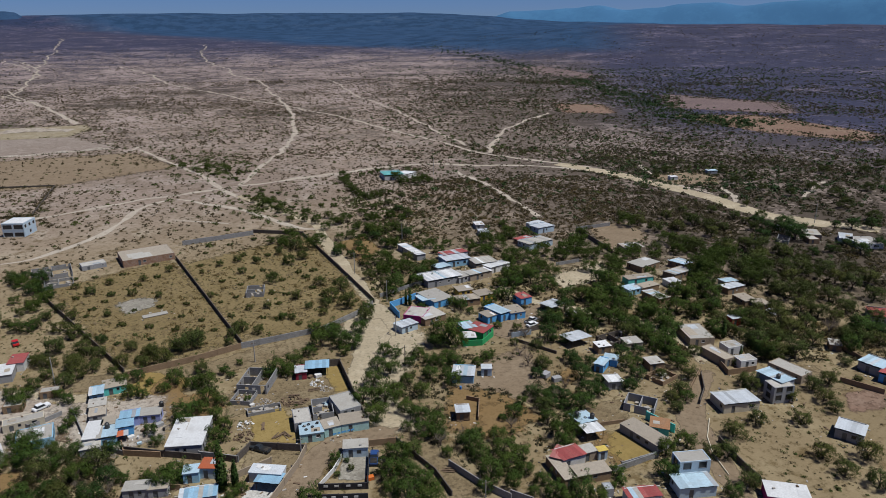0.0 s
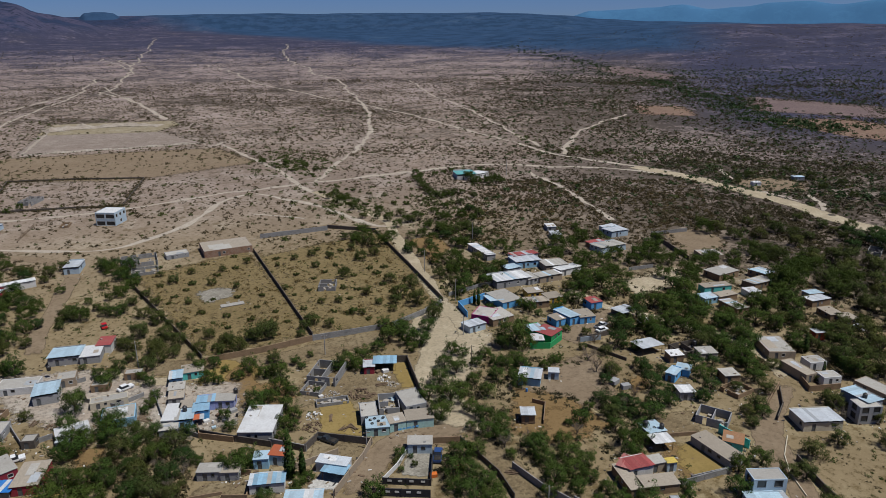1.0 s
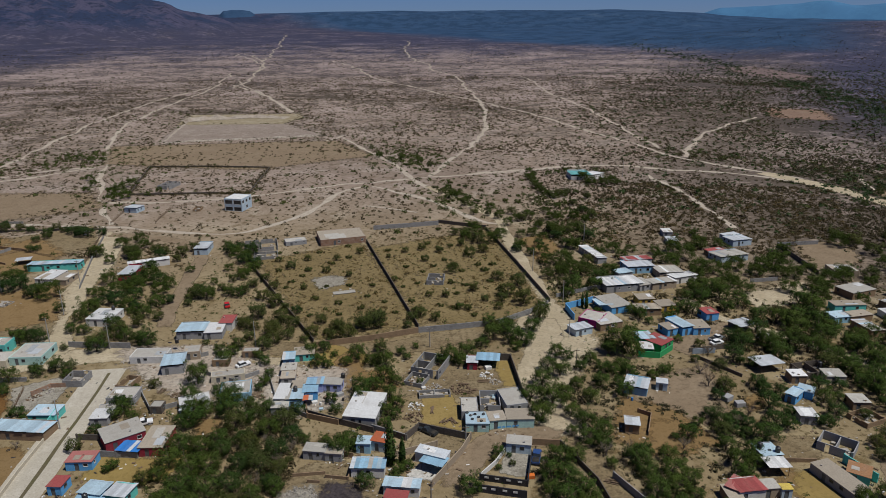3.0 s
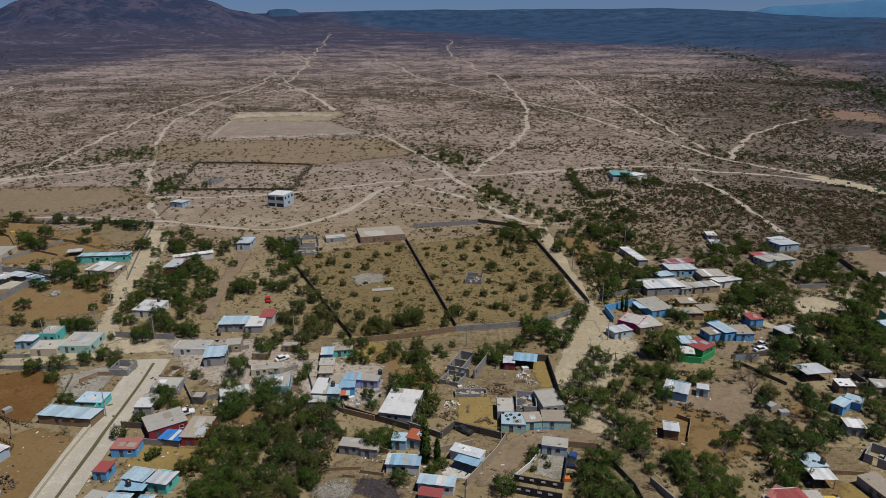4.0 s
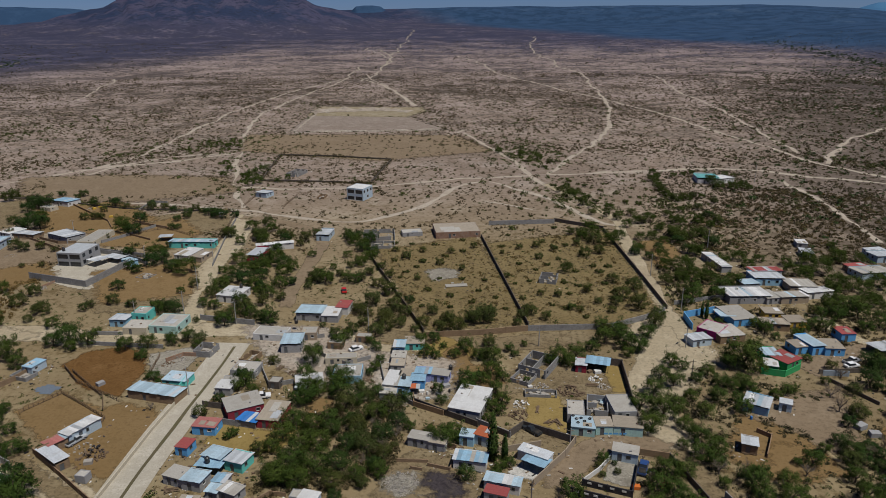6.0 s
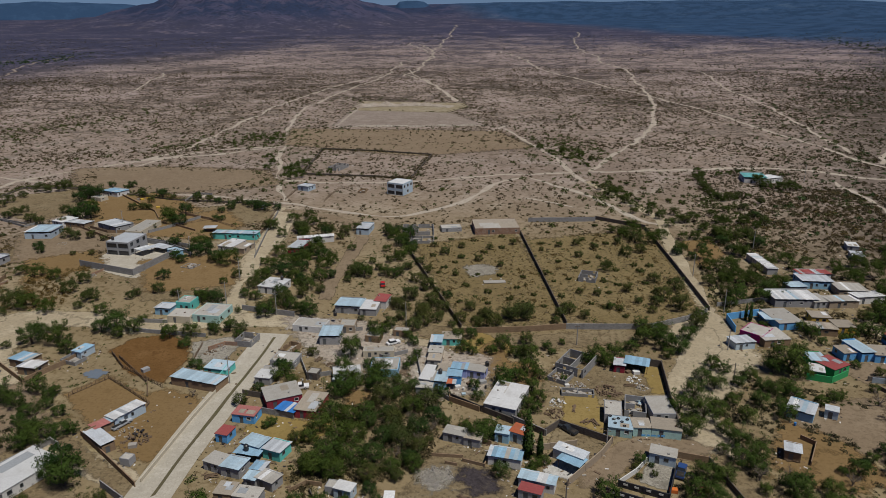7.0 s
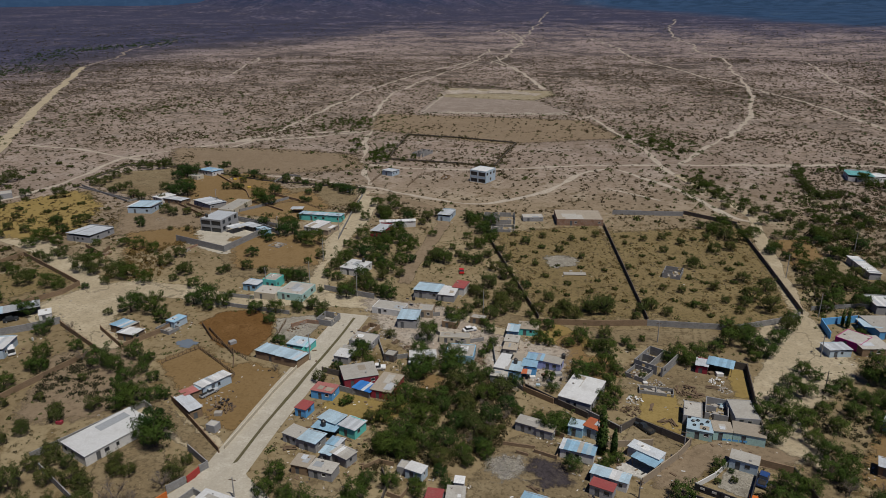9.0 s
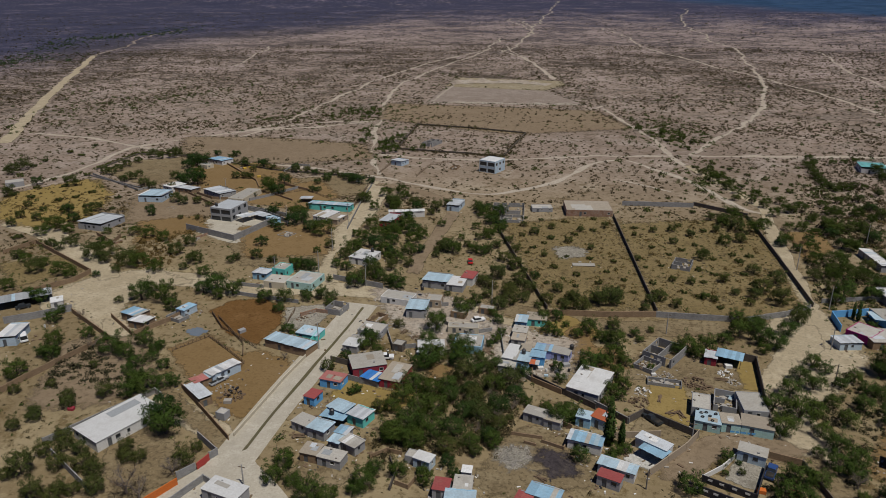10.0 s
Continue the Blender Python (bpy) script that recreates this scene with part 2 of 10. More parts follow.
def land(x, y):
    """Height of the land and the rise it belongs to: level round the village, low rolls far out, hills at the rim."""
    r = math.hypot(x, y)
    if r < 880:
        return 0.0, ""
    k = min(1.0, max(0.0, (r - 1500) / 2000))
    base = k * 7.0 * noise.noise(Vector((x / 420, y / 420, 0.3))) + k * 2.0 * noise.noise(Vector((x / 150, y / 150, 7.3)))
    k = min(1.0, max(0.0, (r - 2000) / 2600))
    base += 50 * k * k * (3 - 2 * k)
    best, of = base, ""
    a = math.degrees(math.atan2(-x, y))
    for name, az0, az1, dist, heights, feet, hollow, rough in RISES:
        u = (az0 - a) / (az0 - az1)
        if not 0 < u < 1:
            continue
        foot = along(feet, u)
        if r < foot:
            continue
        v = min(1.0, (r - foot) / (dist - foot)) if r < dist else max(0.0, 1 - (r - dist) / 700)
        fall = (0.5 - 0.5 * math.cos(math.pi * v)) ** hollow
        z = along(heights, u) * fall
        p = Vector((x, y, 0))
        z += rough * fall * (noise.noise(p / 260 + Vector((0, 0, 2))) + 0.5 * noise.noise(p / 110 + Vector((0, 0, 5))))
        if name == "mountain":
            gully = abs(noise.noise(Vector((a * 0.55, r / 1500, 4.4)))) + 0.5 * abs(noise.noise(Vector((a * 1.3, r / 700, 9.1))))
            z -= 26 * min(1.0, z / 110) * (1 - min(1.0, gully * 2.6)) * (0.25 + 0.75 * min(1.0, (dist - r) / 250)) if r < dist else 0
        z = min(1.0, 9 * min(u, 1 - u)) * (z - base) + base if name != "plateau" else z * min(1.0, 9 * min(u, 1 - u))
        if z > best:
            best, of = z, name
    return best, of


def swell(x, y):
    return land(x, y)[0]


def over(x, y):
    """How far a sheet must lie above the land so as not to cut into it."""
    return min(0.6, max(0.0, (math.hypot(x, y) - 850) * 0.0012))


RISE_WORDS = {"mountain": "purple-brown scrub-covered mountain with a broad summit", "plateau": "long level wooded plateau on the horizon",
              "hillside": "dark purple-brown scrubby hillside beyond a valley"}


def make_ground():
    """One sheet out to the rim, finer in front; the rises in it are objects of their own that share its edges."""
    angles = [-66 + 0.4 * i for i in range(331)] + [66 + 6 * i for i in range(1, 38)]
    radii = [20.0 * (850 / 20.0) ** (i / 59) for i in range(60)] + [850.0 + 24 * i for i in range(1, 170)] + [4950.0]
    n = len(angles)
    co, of = [(0.0, 0.0, 0.0)], [""]
    for r in radii:
        for a in angles:
            x, y = -r * math.sin(radians(a)), r * math.cos(radians(a))
            z, name = land(x, y)
            co.append((x, y, z))
            of.append(name)
    faces = {"": [(0, 1 + s, 1 + (s + 1) % n) for s in range(n)]}
    for i in range(len(radii) - 1):
        for s in range(n):
            p, q = 1 + i * n + s, 1 + i * n + (s + 1) % n
            owners = [of[k] for k in (p, q, p + n, q + n)]
            faces.setdefault(owners[0] if owners.count(owners[0]) == 4 else "", []).append((q, p, p + n, q + n))
    for name, polys in faces.items():
        used = sorted({k for f in polys for k in f})
        index = {k: i for i, k in enumerate(used)}
        me = bpy.data.meshes.new(name or "ground")
        me.from_pydata([co[k] for k in used], [], [tuple(index[k] for k in f) for f in polys])
        me.materials.append(MATS["ground"])
        me.polygons.foreach_set("use_smooth", [True] * len(me.polygons))
        ob = new(name or "ground", me)
        if name:
            tagged(ob, RISE_WORDS[name], "hill", kind="structure")
        else:
            tagged(ob, "dry stony semi-desert plain with pale soil and sparse scrub", "ground", kind="structure")


# far soil, brush and wood tones have distance haze mixed into the colour
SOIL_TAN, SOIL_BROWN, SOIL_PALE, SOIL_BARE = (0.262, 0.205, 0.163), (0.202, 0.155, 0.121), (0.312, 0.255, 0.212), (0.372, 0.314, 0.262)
SOIL_PINK_HAZE, SOIL_GLARE = (0.234, 0.182, 0.172), (0.37, 0.302, 0.284)
SOIL_BLUE_HAZE = (0.102, 0.092, 0.138)
BRUSH_NEAR, BRUSH_HAZE = (0.056, 0.044, 0.032), (0.028, 0.031, 0.055)
WOOD_HAZE_PALE, WOOD_HAZE_DARK = (0.027, 0.060, 0.118), (0.017, 0.042, 0.084)


def ground_material():
    m, nt, bsdf, pos = begin("ground")
    sep = nt.nodes.new("ShaderNodeSeparateXYZ")
    nt.links.new(pos, sep.inputs[0])
    flat = nt.nodes.new("ShaderNodeCombineXYZ")
    nt.links.new(sep.outputs[0], flat.inputs[0])
    nt.links.new(sep.outputs[1], flat.inputs[1])
    ground = flat.outputs[0]

    def sums(kind, p, q, r=None):
        n = nt.nodes.new("ShaderNodeMath")
        n.operation = kind
        for socket, v in zip(n.inputs, (p, q, r)):
            if hasattr(v, "is_output"):
                nt.links.new(v, socket)
            elif v is not None:
                socket.default_value = v
        return n.outputs[0]

    length = nt.nodes.new("ShaderNodeVectorMath")
    length.operation = "LENGTH"
    nt.links.new(ground, length.inputs[0])
    far = length.outputs["Value"]
    broad = noise_of(nt, ground, 0.0035, 8.0, 0.62)
    belt = noise_of(nt, ground, 0.0013, 5.0, 0.6)
    mid = noise_of(nt, ground, 0.035, 8.0, 0.65)
    fine = noise_of(nt, ground, 0.5, 6.0, 0.7)
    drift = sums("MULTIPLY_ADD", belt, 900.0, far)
    # soil: tan near the village; out on the plain haze painted in, paler and pinker
    base = mix(nt, ramp(nt, broad, 0.40, 0.60), SOIL_TAN, SOIL_BROWN)
    base = mix(nt, ramp(nt, mid, 0.46, 0.66), base, SOIL_PALE)
    base = mix(nt, ramp(nt, noise_of(nt, ground, 0.055, 6.0, 0.7), 0.53, 0.65), base, SOIL_BARE)
    base = mix(nt, ramp(nt, noise_of(nt, ground, 0.11, 8.0, 0.7), 0.52, 0.64), base, (0.150, 0.110, 0.074))
    base = mix(nt, ramp(nt, fine, 0.50, 0.68), base, (0.105, 0.078, 0.052))
    base = mix(nt, ramp(nt, noise_of(nt, ground, 2.2, 4.0, 0.7), 0.56, 0.72), base, (0.36, 0.295, 0.23))
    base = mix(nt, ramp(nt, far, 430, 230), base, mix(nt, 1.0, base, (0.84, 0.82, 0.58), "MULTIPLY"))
    base = mix(nt, ramp(nt, drift, 900, 2200), base, mix(nt, 0.72, base, SOIL_PINK_HAZE))
    # zones of thicker growth and painted haze: the eastern slope, the western edge, the distance
    slope = ramp(nt, sums("MULTIPLY_ADD", sep.outputs[1], -0.42, sums("MULTIPLY_ADD", belt, 260.0, sep.outputs[0])), 30, 250)
    west = ramp(nt, sums("MULTIPLY_ADD", belt, 420.0, sums("MULTIPLY", sep.outputs[0], -1.0)), 760, 1180)
    slope = sums("MULTIPLY", slope, ramp(nt, far, 235, 300))
    slope = sums("MAXIMUM", slope, west)
    base = mix(nt, slope, base, mix(nt, 0.55, base, (0.150, 0.122, 0.108)))
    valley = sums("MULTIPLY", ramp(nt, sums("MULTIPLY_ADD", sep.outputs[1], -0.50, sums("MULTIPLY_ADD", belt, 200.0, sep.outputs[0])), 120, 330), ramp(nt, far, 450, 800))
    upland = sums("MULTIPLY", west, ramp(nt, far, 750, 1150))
    haze_zone = sums("MAXIMUM", sums("MAXIMUM", valley, upland), ramp(nt, drift, 2000, 3400))
    dense = sums("MAXIMUM", sums("MULTIPLY", slope, 0.75), haze_zone)
    # bluish haze put into the soil colour far out
    base = mix(nt, sums("MULTIPLY", haze_zone, ramp(nt, noise_of(nt, ground, 0.009, 8.0, 0.75), 0.74, 0.46)), base, mix(nt, 0.9, base, SOIL_BLUE_HAZE))
    reach = sums("MAXIMUM", ramp(nt, far, 300, 800), slope)
    # low scrub: single bushes, clumps of them, long belts of thicket
    single = noise_of(nt, ground, 0.30, 3.0, 0.6)
    clump = noise_of(nt, ground, 0.055, 5.0, 0.7)
    thicket = noise_of(nt, ground, 0.0075, 7.0, 0.68)
    cover = sums("MULTIPLY_ADD", dense, 0.05, sums("MULTIPLY_ADD", thicket, 0.34, sums("MULTIPLY_ADD", clump, 0.36, sums("MULTIPLY", single, 0.30))))
    # brush goes bluer with distance, haze in its base colour
    brush = mix(nt, sums("MAXIMUM", haze_zone, ramp(nt, drift, 1200, 2600)), BRUSH_NEAR, BRUSH_HAZE)
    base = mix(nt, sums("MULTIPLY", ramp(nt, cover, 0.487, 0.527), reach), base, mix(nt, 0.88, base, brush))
    base = mix(nt, sums("MULTIPLY", sums("MULTIPLY", ramp(nt, cover, 0.465, 0.43), reach), ramp(nt, drift, 700, 1500)), base, mix(nt, sums("MULTIPLY_ADD", haze_zone, -0.3, 0.6), base, SOIL_GLARE))
    # the mountain's slopes: bare rock and dark growth higher up, purple-blue haze painted in
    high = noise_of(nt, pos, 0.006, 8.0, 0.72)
    hazed_rock = mix(nt, ramp(nt, high, 0.46, 0.56), (0.022, 0.034, 0.070), (0.058, 0.056, 0.094))
    hazed_rock = mix(nt, ramp(nt, noise_of(nt, pos, 0.03, 6.0, 0.7), 0.52, 0.6), hazed_rock, (0.018, 0.025, 0.048))
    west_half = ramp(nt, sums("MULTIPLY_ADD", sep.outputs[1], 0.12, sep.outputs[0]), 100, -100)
    base = mix(nt, sums("MULTIPLY", west_half, ramp(nt, sums("MULTIPLY_ADD", high, 80.0, sep.outputs[2]), 66, 130)), base, mix(nt, 0.9, base, hazed_rock))
    # wooded land towards the plateau, its blue being distance haze painted into the colour
    wood = mix(nt, ramp(nt, noise_of(nt, ground, 0.011, 7.0, 0.7), 0.44, 0.58), WOOD_HAZE_PALE, WOOD_HAZE_DARK)
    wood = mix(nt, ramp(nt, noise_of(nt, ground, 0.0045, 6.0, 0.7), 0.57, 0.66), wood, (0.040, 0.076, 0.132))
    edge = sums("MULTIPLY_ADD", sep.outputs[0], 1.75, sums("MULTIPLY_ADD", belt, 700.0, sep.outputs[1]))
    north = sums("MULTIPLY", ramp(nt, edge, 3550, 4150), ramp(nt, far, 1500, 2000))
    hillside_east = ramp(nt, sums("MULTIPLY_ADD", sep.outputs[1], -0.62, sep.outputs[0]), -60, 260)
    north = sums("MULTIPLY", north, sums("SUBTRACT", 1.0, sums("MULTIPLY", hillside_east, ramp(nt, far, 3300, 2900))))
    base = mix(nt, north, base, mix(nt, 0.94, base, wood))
    nt.links.new(base, bsdf.inputs["Base Color"])
    bsdf.inputs["Roughness"].default_value = 0.95
    bump = node(nt, "ShaderNodeBump", Strength=0.4, Distance=0.35)
    nt.links.new(fine, bump.inputs["Height"])
    nt.links.new(bump.outputs[0], bsdf.inputs["Normal"])
    MATS["ground"] = m


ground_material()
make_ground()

LIFT = [0.02]
KEEP = set()


def keep_clear(x, y, r):
    """Mark ground on which no wild bush grows."""
    for i in range(int((x - r) // 2), int((x + r) // 2) + 1):
        for j in range(int((y - r) // 2), int((y + r) // 2) + 1):
            KEEP.add((i, j))




def with_cover(name, verts, faces, cover, material):
    """A mesh whose vertices say how fully the soil covers the ground there."""
    me = bpy.data.meshes.new(name)
    me.from_pydata(verts, [], faces)
    me.attributes.new("cover", "FLOAT", "POINT").data.foreach_set("value", cover)
    me.materials.append(MATS[material])
    return new(name, me)


def patch(name, material, outline, label, category="ground", wobble=1.0, kind="structure"):
    """A sheet of other soil on the ground, thinning out over its rim."""
    LIFT[0] += 0.001
    o = np.array(outline)
    lo, hi = o.min(0) - 3, o.max(0) + 3
    step = max(0.8, (hi - lo).max() / 70)
    xs, ys = np.arange(lo[0], hi[0] + step, step), np.arange(lo[1], hi[1] + step, step)
    gx, gy = np.meshgrid(xs, ys, indexing="ij")
    inside = np.zeros(gx.shape, bool)
    near = np.full(gx.shape, 1e9)
    for (x0, y0), (x1, y1) in zip(o, np.roll(o, -1, 0)):
        dy = y1 - y0 if abs(y1 - y0) > 1e-6 else 1e-6
        inside ^= ((y0 > gy) != (y1 > gy)) & (gx < (x1 - x0) * (gy - y0) / dy + x0)
        u = np.clip(((gx - x0) * (x1 - x0) + (gy - y0) * (y1 - y0)) / ((x1 - x0) ** 2 + (y1 - y0) ** 2 + 1e-9), 0, 1)
        near = np.minimum(near, np.hypot(gx - x0 - u * (x1 - x0), gy - y0 - u * (y1 - y0)))
    rim = max(1.2, 2.2 * wobble)
    cover = np.clip(0.5 + np.where(inside, near, -near) / rim * 0.5, 0, 1)
    verts = [(x, y, swell(x, y) + over(x, y) + LIFT[0]) for x, y in zip(gx.ravel().tolist(), gy.ravel().tolist())]
    ny = len(ys)
    faces = [(i * ny + j, (i + 1) * ny + j, (i + 1) * ny + j + 1, i * ny + j + 1) for i in range(len(xs) - 1) for j in range(ny - 1)
             if cover[i:i + 2, j:j + 2].max() > (0.55 if material == "water" else 0)]
    ob = with_cover(name, verts, faces, cover.ravel(), material)
    if name != "dry_field":
        for x, y, c in zip(gx.ravel().tolist(), gy.ravel().tolist(), cover.ravel().tolist()):
            if c > 0.8:
                keep_clear(x, y, 0.1 if name == "bare_ground" else 1.0)
    return tagged(ob, label, category, kind=kind)


def track(name, material, points, width, label, ragged=0.25, category="road"):
    """A road or footpath along a curve through the points, with worn sides."""
    LIFT[0] += 0.001
    pts = [Vector((*p, 0)) for p in points]
    line = []
    for i in range(len(pts) - 1):
        p0, p1, p2, p3 = pts[max(i - 1, 0)], pts[i], pts[i + 1], pts[min(i + 2, len(pts) - 1)]
        steps = max(2, int((p2 - p1).length / 4))
        for s in range(steps):
            u = s / steps
            line.append(0.5 * ((2 * p1) + (p2 - p0) * u + (2 * p0 - 5 * p1 + 4 * p2 - p3) * u * u + (3 * p1 - p0 - 3 * p2 + p3) * u ** 3))
    line.append(pts[-1])
    verts, faces, cover = [], [], []
    for i, v in enumerate(line):
        along = (line[min(i + 1, len(line) - 1)] - line[max(i - 1, 0)]).normalized()
        side = Vector((-along.y, along.x, 0))
        if ragged > 0.1:
            v = v + side * (1.7 if ragged > 0.5 else 1.0) * min(width, 3.5) * (0.9 * noise.noise(v * 0.02) + 0.45 * noise.noise(v * 0.07 + Vector((4, 8, 1))))
            reach = min(1.0, max(0.0, (v.length - 600) / 900)) if ragged > 0.5 else 0.0
            v = v + side * reach * (17 * noise.noise(v * 0.0055) + 7 * noise.noise(v * 0.017 + Vector((2, 5, 0))))
        wide = width / 2 * (1 + ragged * 1.6 * noise.noise(v * 0.06))
        keep_clear(v.x, v.y, width * 0.42)
        for k, c in ((-1.35, 0.0), (-0.6, 1.0), (0.0, 0.75), (0.6, 1.0), (1.35, 0.0)) if ragged > 0.1 else ((-1, 1), (-0.5, 1), (0, 1), (0.5, 1), (1, 1)):
            w = v + side * wide * k
            verts.append((w.x, w.y, swell(w.x, w.y) + over(w.x, w.y) + LIFT[0]))
            cover.append(c * min(1.0, i / 2, (len(line) - 1 - i) / 2) if ragged > 0.1 else c)
    for i in range(len(line) - 1):
        for k in range(4):
            a = i * 5 + k
            faces.append((a, a + 1, a + 6, a + 5))
    ob = with_cover(name, verts, faces, cover, material)
    return tagged(ob, label, category, kind="structure")


def berm(points, width, height, material, label):
    """A bank of loose earth along the points, uneven in height and width."""
    LIFT[0] += 0.001
    pts = [Vector((*p, 0)) for p in points]
    line = [p.lerp(q, i / 24) for p, q in zip(pts, pts[1:]) for i in range(24)] + [pts[-1]]
    verts, faces, cover = [], [], []
    for i, v in enumerate(line):
        way = (line[min(i + 1, len(line) - 1)] - line[max(i - 1, 0)]).normalized()
        side = Vector((-way.y, way.x, 0))
        ends = min(1.0, i / 5, (len(line) - 1 - i) / 5)
        wide = width / 2 * (0.8 + 0.5 * noise.noise(v * 0.05))
        high = height * ends * max(0.15, 0.8 + 1.1 * noise.noise(v * 0.09 + Vector((3, 1, 7))))
        for k, lift, c in ((-1.0, 0.0, 0.1), (-0.6, 0.35, 0.8), (-0.2, 0.9, 1.0), (0.15, 1.0, 1.0), (0.6, 0.5, 0.8), (1.0, 0.0, 0.1)):
            w = v + side * wide * k
            verts.append((w.x, w.y, LIFT[0] + high * lift * (1 + 0.3 * noise.noise(w * 0.3))))
            cover.append(c)
        keep_clear(v.x, v.y, width * 0.2)
    faces = [(i * 6 + k, i * 6 + k + 1, i * 6 + k + 7, i * 6 + k + 6) for i in range(len(line) - 1) for k in range(5)]
    return tagged(with_cover("earth_bank", verts, faces, cover, material), label, "bank", kind="structure")


# ---- distance ----


def ridge(name, az0, az1, dist, heights, material, label, feet, depth=300.0, rough=6.0, hollow=1.0):
    """A far hill: a crest whose height runs through the given values, falling off to both sides."""
    bm = bmesh.new()
    cols, rows = 150, 40
    grid = []
    for i in range(cols + 1):
        u = i / cols
        k = u * (len(heights) - 1)
        j = min(int(k), len(heights) - 2)
        f = k - j
        f = f * f * (3 - 2 * f)
        top = heights[j] * (1 - f) + heights[j + 1] * f
        a = radians(az0 + (az1 - az0) * u)
        k = u * (len(feet) - 1)
        j = min(int(k), len(feet) - 2)
        front = dist - feet[j] * (1 - k + j) - feet[j + 1] * (k - j)
        line = []
        for r in range(rows + 1):
            v = r / rows
            d = dist - front + (front + depth) * v
            x, y = -d * math.sin(a), d * math.cos(a)
            peak = front / (front + depth)
            fall = 0.5 - 0.5 * math.cos(math.pi * (v / peak if v < peak else (1 - v) / (1 - peak)))
            fall = fall ** hollow
            z = -6 + (top + 6) * fall + rough * fall * noise.noise(Vector((x / 160, y / 160, 2.0))) + rough * 0.5 * fall * noise.noise(Vector((x / 55, y / 55, 5.0)))
            z = -6 + (z + 6) * min(1.0, 8 * min(u, 1 - u))
            line.append(bm.verts.new((x, y, z)))
        grid.append(line)
    for a, b in zip(grid, grid[1:]):
        for r in range(rows):
            bm.faces.new((a[r], b[r], b[r + 1], a[r + 1]))
    for f in bm.faces:
        f.normal_update()
        if f.normal.z < 0:
            f.normal_flip()
        f.smooth = True
    ob = link_mesh(name, bm, material)
    return tagged(ob, label, "hill", kind="structure")


def hillside(name, soil, brush, dark, s1, s2, edge=0.5):
    """Far slopes in haze-tinted colours: soil freckled with dry brush, dark belts of thicker growth."""
    m, nt, bsdf, pos = begin(name)
    spots = noise_of(nt, pos, s1, 6.0, 0.8)
    belts = noise_of(nt, pos, s2, 6.0, 0.65)
    base = mix(nt, ramp(nt, spots, edge - 0.09, edge + 0.05), soil, brush)
    base = mix(nt, ramp(nt, belts, 0.48, 0.62), base, mix(nt, 0.75, base, dark))
    nt.links.new(base, bsdf.inputs["Base Color"])
    bsdf.inputs["Roughness"].default_value = 0.95
    MATS[name] = m


# distance haze is painted into these blues, paler for the farthest range
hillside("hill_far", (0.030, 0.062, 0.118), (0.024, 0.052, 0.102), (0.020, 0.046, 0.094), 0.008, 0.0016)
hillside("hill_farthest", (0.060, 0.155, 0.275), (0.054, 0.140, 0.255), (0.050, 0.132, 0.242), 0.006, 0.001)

# ---- kinds of things ----


def wall_with_openings(parent, name, length, h, t, m, material, openings, label=""):
    """A wall slab along x from 0, pierced by openings (u0, u1, z0, z1)."""
    bm = bmesh.new()
    us = sorted({0.0, length, *[v for o in openings for v in o[:2]]})
    for a, b in zip(us, us[1:]):
        inside = [o for o in openings if o[0] <= a + 1e-4 and o[1] >= b - 1e-4]
        if not inside:
            add_box(bm, a, 0, 0, b, t, h)
        z = 0.0
        for o in sorted(inside, key=lambda q: q[2]):
            if o[2] > z + 0.02:
                add_box(bm, a, 0, z, b, t, o[2])
            z = o[3]
        if inside:
            add_box(bm, a, 0, z, b, t, h)
    bmesh.ops.remove_doubles(bm, verts=bm.verts[:], dist=0.0005)
    ob = link_mesh(name, bm, material, parent, label)
    ob.matrix_basis = m
    return ob


def openings_for(rnd, length, h, door):
    found = []
    if length < 2.2:
        return found
    if door:
        u = length * rnd.uniform(0.15, 0.35) if length > 4 else length * 0.25
        found.append((u, u + 0.95, 0.0, min(2.1, h - 0.35)))
    u = (found[0][1] + 0.9) if found else 1.0
    while u + 1.1 < length - 0.5 and len(found) < 4 and u < 40:
        if rnd.random() < 0.6 or h > 4:
            found.append((u, u + rnd.choice((0.7, 1.0, 1.1)), 1.0, min(1.95, h - 0.3)))
        u += rnd.uniform(2.4, 3.8)
    return found


